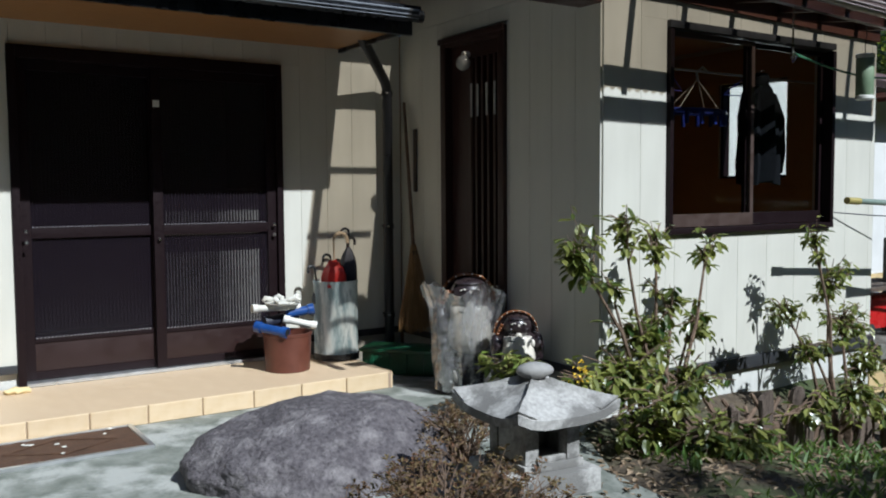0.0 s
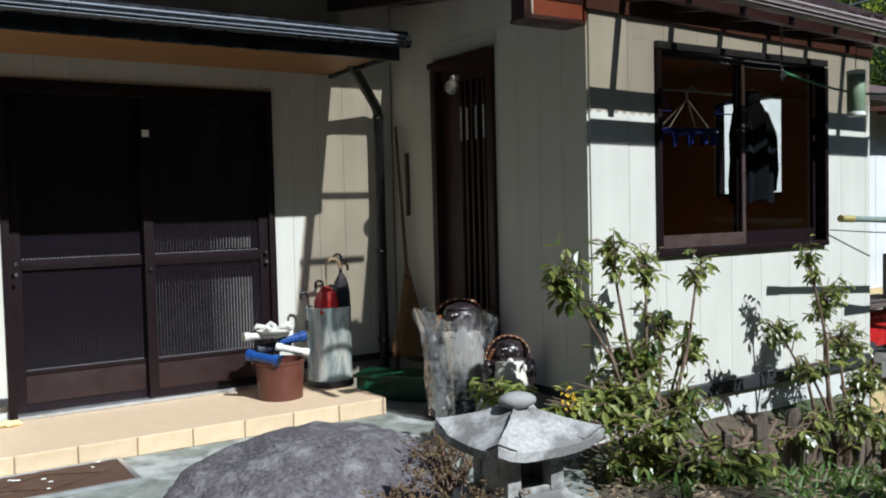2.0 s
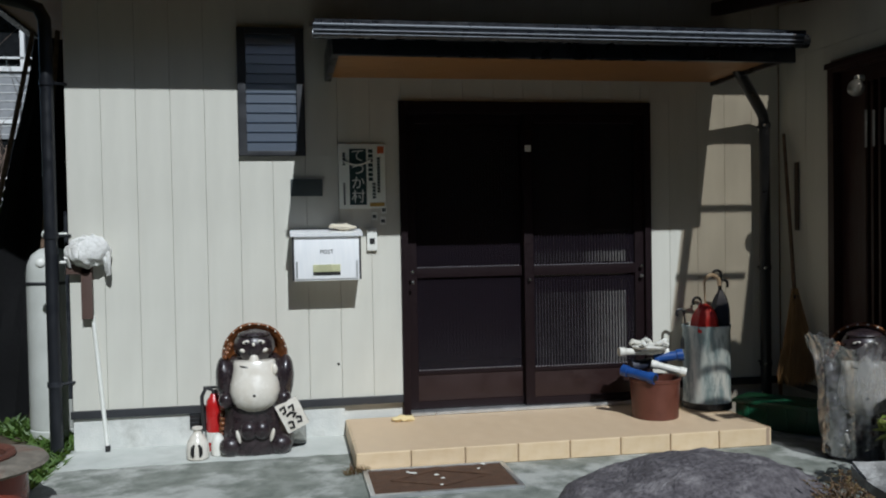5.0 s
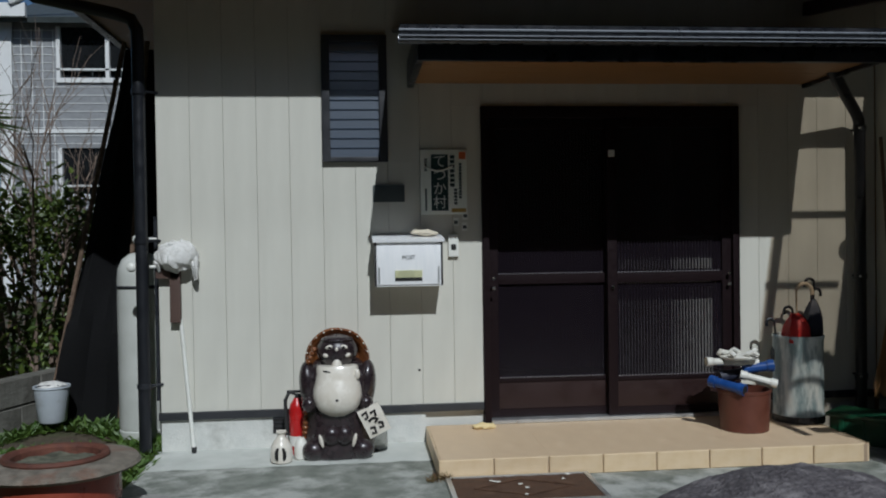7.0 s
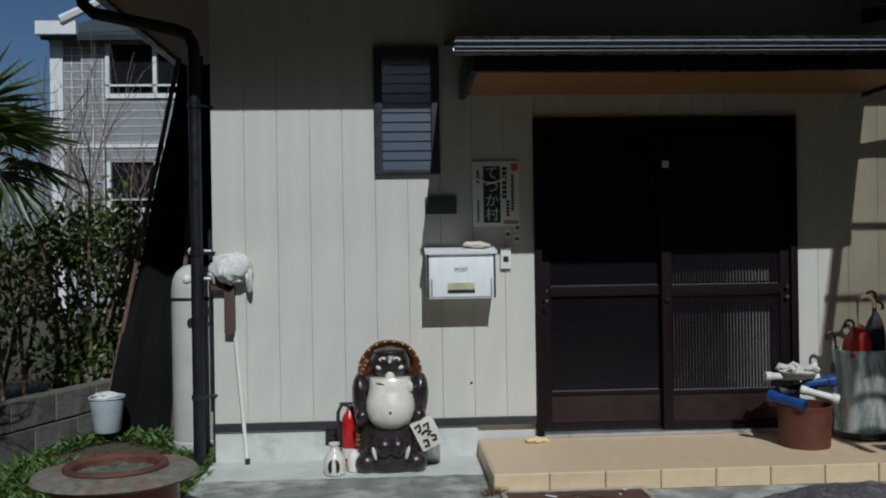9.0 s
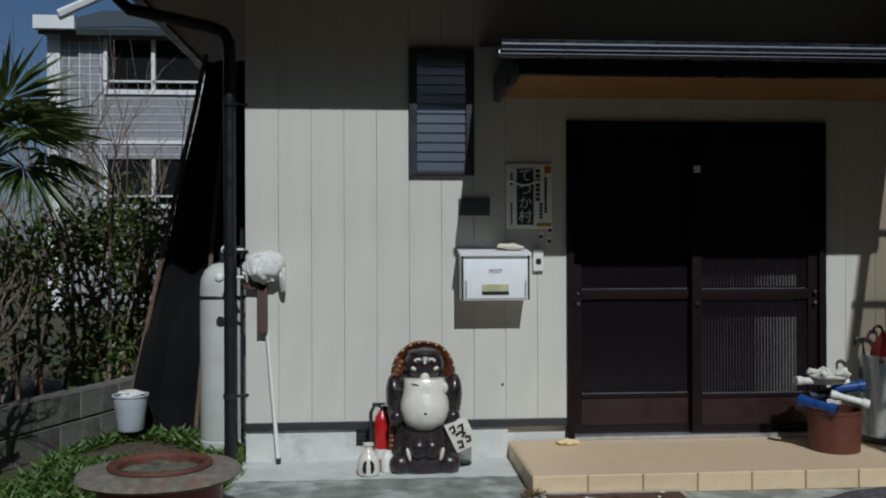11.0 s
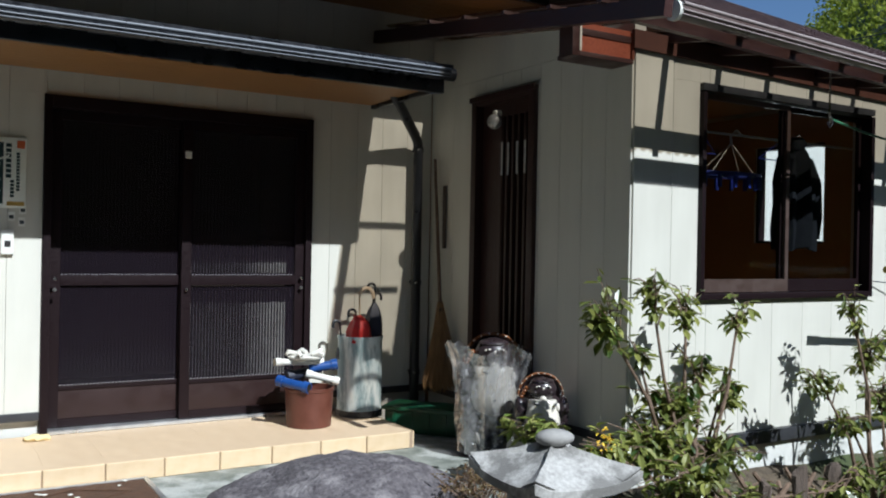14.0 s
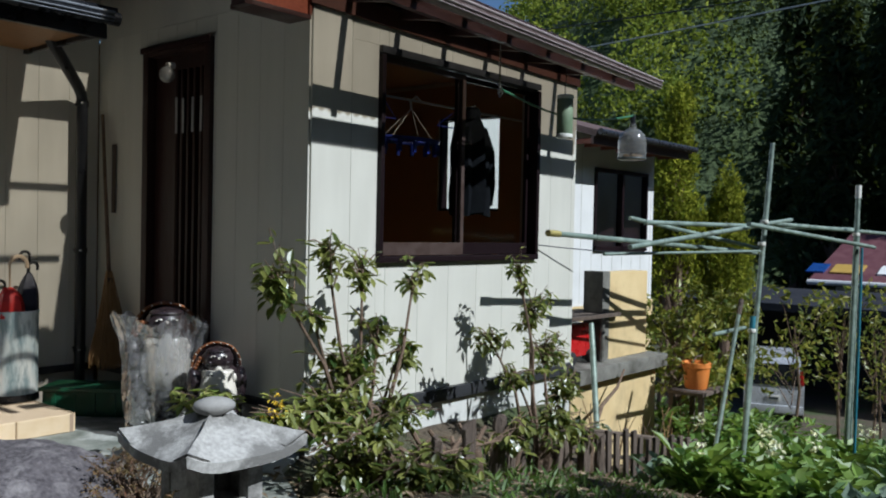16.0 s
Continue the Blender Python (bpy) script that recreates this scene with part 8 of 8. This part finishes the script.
def unseen_trees():
    """Unseen trees added south and west to block sky light and darken reflections."""
    random.seed(47)
    first = tree("unseen_tree", "broad dark evergreen tree, unseen, added to block sky light", (-18, -18, 0), 12.5, 0.26, [((rnd(-2.0, 2.0), rnd(-1.6, 1.6), rnd(0.8, 12.2)), (1.1, 1.1, 0.9)) for i in range(80)], 90, 0.46, LEAF_HEDGE, 0.5)
    spots = [(-18 + i * 2.8, -18) for i in range(1, 18)] + [(-9.8, -16 + i * 2.3) for i in range(9)]
    for x, y in spots:
        x, y = x + rnd(-0.4, 0.4), y + rnd(-0.6, 0.6)
        copy_thing(first, Matrix.Translation((x, y, ground_z(x, y) - 0.05)) @ Matrix.Rotation(rnd(0, 6), 4, "Z"))


unseen_trees()


def hill():
    """Wooded hill to the right: a slope with many tree crowns on it."""
    def hz(x, y):
        d = (x - 40) * 0.86 + (y - 30) * 0.3
        ridge = 58 * (1 - math.exp(-max(0, d) / 38)) * (0.92 + 0.08 * math.sin(y * 0.045 + 1.0))
        edge = 1 / (1 + math.exp(-(x * 0.62 - (y + 5.6) * 0.79 - 1.0) / 3.5))
        return -3.9 + ridge * edge + 1.6 * noise.noise(Vector((x * 0.06, y * 0.06, 0)))
    bm = B()
    n = 40
    vs = [[bm.verts.new((38 + 100 * i / n, -70 + 190 * j / n, hz(38 + 100 * i / n, -70 + 190 * j / n) - 0.3)) for j in range(n + 1)] for i in range(n + 1)]
    for i in range(n):
        for j in range(n):
            bm.faces.new((vs[i][j], vs[i + 1][j], vs[i + 1][j + 1], vs[i][j + 1]))
    setting("hill", bm, surf("forest_floor", (0.035, 0.055, 0.018), (0.07, 0.10, 0.03), 0.4, 0.95, bump=1.0, bscale=1.2, depth=0.6), "steep wooded hillside")
    random.seed(52)
    light, dark = [], []
    for k in range(2200):
        x, y = rnd(40, 130), rnd(-45, 112)
        z = hz(x, y)
        if z < -2.5:
            continue
        s = rnd(1.6, 3.2)
        far = math.hypot(x, y + 5.6)
        # Woods turn dark by sight line from the yard: conifers plus hill shade, coloured in.
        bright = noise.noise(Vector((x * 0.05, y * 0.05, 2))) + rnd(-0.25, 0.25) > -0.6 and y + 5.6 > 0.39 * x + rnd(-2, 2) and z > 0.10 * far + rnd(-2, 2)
        for i in range(165 if x < 80 else 40):
            d = ranvec()
            d.z = abs(d.z)
            p = Vector((x, y, z + s * 0.5)) + Vector((d.x * s, d.y * s, d.z * s * 1.3))
            q = rnd(0.17, 0.44) if x < 80 else rnd(0.32, 0.6)
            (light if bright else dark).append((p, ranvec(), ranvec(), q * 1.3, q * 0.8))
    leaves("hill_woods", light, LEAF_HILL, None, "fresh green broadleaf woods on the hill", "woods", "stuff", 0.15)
    leaves("conifer_woods", dark, LEAF_DARK, None, "conifer woods on the hill with shade in the leaf colour", "woods", "stuff", 0.15)
    for y0, y1, z0, z1, sag, mt in ((26, -14, 9.75, 9.65, 0.25, PIPE_BLACK), (26, -14, 7.95, 10.25, 0.2, ALU)):
        bm = B()
        tube(bm, [(30, y0 + (y1 - y0) * t, z0 + (z1 - z0) * t - sag * math.sin(math.pi * t)) for t in [i / 14 for i in range(15)]], 0.028, 5)
        solo("power_line", bm, mt, "overhead cable crossing in front of the hill", "cable", "overhead cables")


hill()


def vegetables():
    random.seed(61)
    items, grey, petals = [], [], []
    for k in range(640):
        x, y = 4.9 + 10 * random.random() ** 1.5, rnd(-5.5, -2.6)
        if y > -2.9 and x < 6.2:
            continue
        z = ground_z(x, y)
        h = rnd(0.12, 0.34)
        bunch = grey if noise.noise(Vector((x * 0.7, y * 0.7, 5))) > 0.38 else items
        for i in range(15):
            a = rnd(0, 6.28)
            w = Vector((math.cos(a), math.sin(a), rnd(0.3, 1.6)))
            bunch.append((Vector((x, y, z + h * rnd(0.0, 0.8))) + Vector((rnd(-0.1, 0.1), rnd(-0.1, 0.1), 0)), w, Vector((0, 0, 1)), rnd(0.09, 0.19), rnd(0.055, 0.11)))
        if random.random() < 0.05:
            c = Vector((x, y, z + h + 0.14))
            for i in range(16):
                petals.append((c + ranvec() * 0.05, ranvec(), Vector((0, 0, 1)), 0.045, 0.036))
    for k in range(110):
        x = rnd(6.3, 9.5)
        y = rnd(-2.9, -2.45) if x < 6.9 else rnd(-2.9, -1.2)
        z = ground_z(x, y)
        for i in range(16):
            a = rnd(0, 6.28)
            items.append((Vector((x + rnd(-0.12, 0.12), y + rnd(-0.1, 0.1), z + 0.42 * random.random())), Vector((math.cos(a), math.sin(a), rnd(-0.4, 1.4))), Vector((0, 0, 1)), rnd(0.07, 0.16), rnd(0.03, 0.07)))
    leaves("vegetable_bed", items, LEAF_VEG, None, "leafy green vegetables in the bed", "vegetables", "stuff", oval=True)
    leaves("cabbage_bed", grey, LEAF_GREY, None, "grey-green cabbage leaves in the bed", "vegetables", "stuff")
    leaves("blossom", petals, PETAL, None, "pale yellow blossoms over the vegetables", "flowers", "stuff")
    # grass and weeds
    blades = []
    for k in range(9000):
        r = random.random()
        if r < 0.40:
            x, y = rnd(-4.2, -2.02), rnd(-1.2, 1.6)
            if math.hypot(x + 2.23, y + 1.25) < 0.33:
                continue
        elif r < 0.75:
            x, y = rnd(2.3, 5.6), rnd(-3.9, -2.45)
            if random.random() < 0.35:
                continue
        else:
            x, y = rnd(4.5, 16), rnd(-6, -2.5)
        if noise.noise(Vector((x * 1.3, y * 1.3, 8))) < -0.15:
            continue
        a = rnd(0, 6.28)
        if r < 0.40 and -3.1 < x and y < 1.2:
            for q in range(3):
                a = rnd(0, 6.28)
                blades.append((Vector((x + rnd(-0.05, 0.05), y + rnd(-0.05, 0.05), -0.02)), Vector((math.cos(a), math.sin(a), rnd(0.2, 1.2))), Vector((0, 0, 1)), rnd(0.04, 0.09), rnd(0.02, 0.04)))
            a = rnd(0, 6.28)
        blades.append((Vector((x, y, ground_z(x, y) - 0.02)), Vector((math.cos(a) * 0.7, math.sin(a) * 0.7, rnd(0.4, 1.6))), Vector((0, 0, 1)), rnd(0.04, 0.11), rnd(0.012, 0.03)))
    for k in range(5200):
        x, y = rnd(-3.25, -2.02), rnd(-1.0, 1.0)
        if noise.noise(Vector((x * 1.6, y * 1.6, 3))) < -0.2 or math.hypot(x + 2.23, y + 1.25) < 0.36:
            continue
        a = rnd(0, 6.28)
        blades.append((Vector((x, y, -0.02)), Vector((math.cos(a), math.sin(a), rnd(0.3, 1.4))), Vector((0, 0, 1)), rnd(0.05, 0.12), rnd(0.018, 0.04)))
    leaves("grass", blades, GRASS, None, "short weeds and grass on the soil", "grass", "stuff")


vegetables()


# ---- left distance ----
def left_garden():
    random.seed(71)
    # fan palm
    c = Vector((-3.72, 0.55, 2.05))
    p = thing("fan_palm", "fan palm with stiff pleated green fronds", "palm", (c.x - 0.25, c.y + 0.1, -0.03))
    bm = B()
    tube(bm, [(c.x - 0.25, c.y + 0.1, -0.1), (c.x - 0.2, c.y + 0.1, 1.0), (c.x - 0.1, c.y + 0.05, 1.8)], [0.10, 0.09, 0.08], 10)
    part("trunk", bm, BARK, p)
    for k in range(11):
        a = k * 2.399
        el = rnd(-0.35, 0.8)
        d = Vector((math.cos(a) * math.cos(el), math.sin(a) * math.cos(el), math.sin(el)))
        if k == 0:
            d = Vector((0.62, -0.5, 0.10)).normalized()
        if k == 1:
            d = Vector((0.55, -0.3, -0.45)).normalized()
        if k == 2:
            d = Vector((0.35, -0.4, 0.6)).normalized()
        hub = c + d * 0.32
        side = d.cross(Vector((0, 0, 1))).normalized()
        up = side.cross(d)
        bm = B()
        tube(bm, [c - Vector((0.05, 0, 0.15)), c + d * 0.15, hub], [0.012, 0.01, 0.008], 5)
        st = part("stalk", bm, PALMLEAF, p)
        items = []
        for i in range(34):
            q = -1.9 + 3.8 * i / 33
            w = d * math.cos(q) + side * math.sin(q) + up * 0.12 * math.cos(i * 2.1) - Vector((0, 0, 0.12))
            items.append((hub + w * 0.02, w, up, 0.52 * (1 - 0.12 * abs(q)) * rnd(0.9, 1.08), 0.035))
        leaves("frond", items, PALMLEAF, st, fold=0.35)
    # hedge
    items = []
    bm = B()
    for k in range(95):
        x, y, z = rnd(-6.2, -3.0), rnd(1.15, 2.6), rnd(0.2, 1.5)
        items += crown_items((x, y, z), (0.34, 0.34, 0.28), 90, 0.075, 0.5)
    for k in range(14):
        x, y, z = rnd(-3.4, -2.9), rnd(1.5, 2.8), rnd(1.0, 1.75)
        items += crown_items((x, y, z), (0.22, 0.22, 0.2), 60, 0.07, 0.5)
    h = thing("hedge", "dark evergreen hedge beside the house", "hedge", (-4.4, 2.4, 0))
    for k in range(24):
        x, y = rnd(-6, -3), rnd(1.7, 3.2)
        tube(bm, [(x, y, -0.05), (x + rnd(-0.2, 0.2), y, 0.8), (x + rnd(-0.3, 0.3), y, 1.5)], [0.02, 0.014, 0.006], 5, caps=False)
    part("branchwork", bm, BARK, h)
    leaves("foliage", items, LEAF_HEDGE, h)
    # bare shrubs
    for bx, by, hh in ((-3.25, 1.7, 3.4), (-3.75, 2.2, 3.9), (-4.4, 2.0, 3.6), (-3.0, 2.4, 3.2), (-3.45, -0.35, 1.7)):
        t = thing("bare_shrub", "leafless grey-brown shrub in early spring", "shrub", (bx, by, 0), "bare shrubs")
        bm = B()

        def limb(a, d, ln, r, lev):
            m = a + d * ln * 0.5 + ranvec() * ln * 0.06
            e = a + d * ln + ranvec() * ln * 0.08
            tube(bm, [a, m, e], [r, r * 0.8, r * 0.55], 5, caps=False)
            if lev:
                for i in range(3):
                    limb(m.lerp(e, rnd(0.0, 1.0)), (d + ranvec() * 0.75 + Vector((0, 0, 0.25))).normalized(), ln * rnd(0.5, 0.75), r * 0.5, lev - 1)
        for i in range(4):
            limb(Vector((bx + rnd(-0.1, 0.1), by, -0.05)), (Vector((rnd(-0.35, 0.35), rnd(-0.2, 0.2), 1))).normalized(), hh * 0.42, 0.021, 3)
        part("branchwork", bm, TWIG, t)
    # low block wall
    random.seed(73)
    # neighbour building
    build_neighbour()


def build_neighbour():
    y = 14.0
    n = tagged(thing("apartment_house", "grey-tiled two-storey apartment house with white trim", "house", (-6.5, y + 3, 0)), kind="structure")
    bm = B()
    for a, b, c, d in cells(-8.05, -3.0, 0, 6.0, [(-7.1, -5.0, 4.8, 5.9), (-7.1, -5.0, 2.3, 3.3)]):
        box(bm, a, b, y, y + 0.2, c, d)
    box(bm, -8.05, -7.85, y + 0.2, y + 7, 0, 6.0)
    box(bm, -8.0, -3.0, y + 1.4, y + 1.5, 0, 6.0)
    w = part("wall", bm, GREYTILE, n)
    bm = B()
    box(bm, -8.32, -8.05, y - 0.06, y + 0.3, 0, 6.0)
    box(bm, -8.05, -3.0, y - 0.03, y - 0.002, 3.62, 3.70)
    part("trim", bm, WHITETRIM, n)
    for row in range(34):
        z = 0.1 + row * 0.173
        if z > 5.85:
            break
        bm = B()
        box(bm, -8.04, -7.12, y - 0.012, y - 0.001, z, z + 0.012)
        if not (4.8 < z < 5.9 or 2.3 < z < 3.3):
            box(bm, -7.12, -3.0, y - 0.012, y - 0.001, z, z + 0.012)
        part("tile_course", bm, WHITETRIM, w)
    for x in (-7.88, -7.66, -7.44, -7.22):
        bm = B()
        box(bm, x, x + 0.014, y - 0.013, y - 0.001, 0.1, 5.85)
        part("tile_joint", bm, WHITETRIM, w)
    for z0, z1 in ((4.8, 5.9), (2.3, 3.3)):
        bm = B()
        for a, b, c, d in ((-7.14, -7.06, z0, z1), (-5.04, -4.96, z0, z1), (-7.14, -4.96, z0 - 0.1, z0), (-6.12, -6.04, z0, z1)):
            box(bm, a, b, y - 0.05, y + 0.1, c, d)
        box(bm, -7.14, -4.96, y - 0.05, y + 0.02, z0 + 0.16, z0 + 0.20)
        f = part("window_frame", bm, WHITETRIM, n)
        for a, b in ((-7.06, -6.12), (-6.04, -5.04)):
            bm = B()
            box(bm, a, b, y + 0.05, y + 0.06, z0, z1)
            part("pane", bm, DARKGLASS, f)
        for i in range(7):
            bm = B()
            box(bm, -7.0 + i * 0.3, -6.985 + i * 0.3, y - 0.045, y - 0.03, z0, z0 + 0.16)
            part("bar", bm, GREYPLATE, f)
    bm = B()
    sheet(bm, [(-8.40, y - 0.36, 6.02), (-2.8, y - 0.45, 6.02), (-2.8, y + 4, 7.6), (-8.40, y + 4, 7.6)], 0.12)
    part("roof", bm, GREYPLATE, n)
    bm = B()
    box(bm, -8.45, -7.6, y - 0.5, y - 0.38, 6.0, 6.28)
    box(bm, -8.45, -8.33, y - 0.38, y + 4, 6.0, 6.28)
    tube(bm, [(-7.9, y - 0.5, 6.3), (-6.6, y - 0.5, 6.9), (-4.4, y - 0.5, 5.95)], 0.1, 6)
    part("eave", bm, WHITETRIM, n, "white eave boards")


left_garden()


# ---- pieces of walls and pavements ----
def piece(name, parent, mesh, at=None):
    ob = bpy.data.objects.new(name, mesh)
    scene.collection.objects.link(ob)
    if at is not None:
        ob.location = at
    ob.parent = parent
    if parent.type == "EMPTY":
        ob.matrix_parent_inverse = Matrix.Translation(parent.location).inverted()
    return ob


MESHES = {}


def slab_mesh(name, sx, sy, sz, mat, ch=0.0):
    """A piece with its low corner at the origin; alike pieces share it. ch chamfers the front (low y) edges."""
    key = (name, round(sx, 3), round(sy, 3), round(sz, 3))
    if key not in MESHES:
        v = [(ch, 0, ch), (sx - ch, 0, ch), (sx - ch, 0, sz - ch), (ch, 0, sz - ch), (0, ch, 0), (sx, ch, 0), (sx, ch, sz), (0, ch, sz), (0, sy, 0), (sx, sy, 0), (sx, sy, sz), (0, sy, sz)]
        f = [(0, 1, 2, 3)] + [(i + 4, (i + 1) % 4 + 4, (i + 1) % 4, i) for i in range(4)] + [(i + 8, (i + 1) % 4 + 8, (i + 1) % 4 + 4, i + 4) for i in range(4)]
        me = bpy.data.meshes.new(name)
        me.from_pydata(v, [], f)
        me.materials.append(mat)
        MESHES[key] = me
    return MESHES[key]


def siding(parent, axis, at, u0, u1, z0, z1, holes, pitch):
    """Vertical boards with open joints, cut round the openings."""
    n = int(math.ceil((u1 - u0) / pitch))
    for i in range(n):
        a, b = u0 + i * pitch + 0.0007, min(u1, u0 + (i + 1) * pitch) - 0.0007
        if b - a < 0.01:
            continue
        for c0, c1, d0, d1 in cells(a, b, z0, z1, [h for h in holes if h[1] > a and h[0] < b]):
            me = slab_mesh("siding_board", c1 - c0, 0.0125, d1 - d0, SIDING, 0.0014)
            if axis == "x":
                piece("siding_board", parent, me, (c0, at, d0))
            else:
                ob = piece("siding_board", parent, me, (at, c1, d0))
                ob.rotation_euler = (0, 0, radians(-90))


siding(wall_front, "x", 0.0, -2.0, XW, 0.243, 3.058, [DOOR, LOUVRE], 0.2015)
siding(wall_side, "y", XW, YW + 0.012, 0.0, 0.243, 2.40, [(DOOR2[0] - 0.03, DOOR2[1] + 0.03, 0.1, DOOR2[3] + 0.05)], 0.2015)
siding(wall_wing, "x", YW, XW + 0.012, XF, 0.206, 2.355, [WIN], 0.285)


def tiles_top():
    """Floor tiles lie flat: each is its own low slab."""
    for i in range(9):
        for j in range(3):
            x0, y0 = -0.36 + i * 0.3005, -0.8385 + j * 0.281
            x1 = min(x0 + 0.3005, 2.05)
            if x1 - x0 < 0.04:
                continue
            key = ("flat", round(x1 - x0, 3))
            if key not in MESHES:
                sx, sy = x1 - x0, 0.281
                v = [(0, 0, 0), (sx, 0, 0), (sx, sy, 0), (0, sy, 0), (0.0002, 0.0002, 0.005), (sx - 0.0002, 0.0002, 0.005), (sx - 0.0002, sy - 0.0002, 0.005), (0.0002, sy - 0.0002, 0.005)]
                me = bpy.data.meshes.new("paving_tile")
                me.from_pydata(v, [], [(4, 5, 6, 7), (0, 1, 5, 4), (1, 2, 6, 5), (2, 3, 7, 6), (3, 0, 4, 7)])
                me.materials.append(TILE)
                MESHES[key] = me
            piece("paving_tile", entrance_step_ob, MESHES[key], (x0, y0, 0.099))


def step_edges():
    for x0 in [-0.372 + i * 0.3005 for i in range(9)]:
        x1 = min(x0 + 0.2945, 2.06)
        if x1 - x0 > 0.05:
            piece("edge_tile", entrance_step_ob, slab_mesh("edge_tile", x1 - x0, 0.0115, 0.1025, TILE_FACE, 0.004), (x0, -0.8535, 0.001))
    for y0 in (-0.842, -0.556, -0.27):
        ob = piece("edge_tile", entrance_step_ob, slab_mesh("edge_tile", 0.268, 0.0115, 0.1025, TILE_FACE, 0.004), (-0.3735, y0 + 0.268, 0.001))
        ob.rotation_euler = (0, 0, radians(-90))
        ob = piece("edge_tile", entrance_step_ob, slab_mesh("edge_tile", 0.268, 0.0115, 0.1025, TILE_FACE, 0.004), (2.0635, y0, 0.001))
        ob.rotation_euler = (0, 0, radians(90))


tiles_top()
step_edges()


def block_wall():
    bm = B()
    a, b = Vector((-3.55, -0.3, 0)), Vector((-2.95, 1.25, 0))
    d = (b - a)
    ln = d.length
    ang = math.atan2(d.y, d.x)
    core = setting("wall_block_garden", bm_core(a, ln, ang), CONCRETE, "low weathered concrete block wall")
    random.seed(81)
    for r in range(2):
        for i in range(5):
            me = slab_mesh("concrete_block", 0.385, 0.13, 0.185, CONCRETE, 0.006)
            ob = piece("concrete_block", core, me)
            s = i * 0.395 - (0.2 if r else 0)
            p = a + d.normalized() * s
            ob.location = (p.x + 0.002, p.y, -0.02 + r * 0.195)
            ob.rotation_euler = (0, rnd(-0.01, 0.01), ang + rnd(-0.015, 0.015))


def bm_core(a, ln, ang):
    bm = B()
    box(bm, -0.2, ln, 0.03, 0.11, -0.06, 0.33)
    bmesh.ops.transform(bm, matrix=Matrix.Translation(a) @ Matrix.Rotation(ang, 4, "Z"), verts=bm.verts)
    return bm


block_wall()
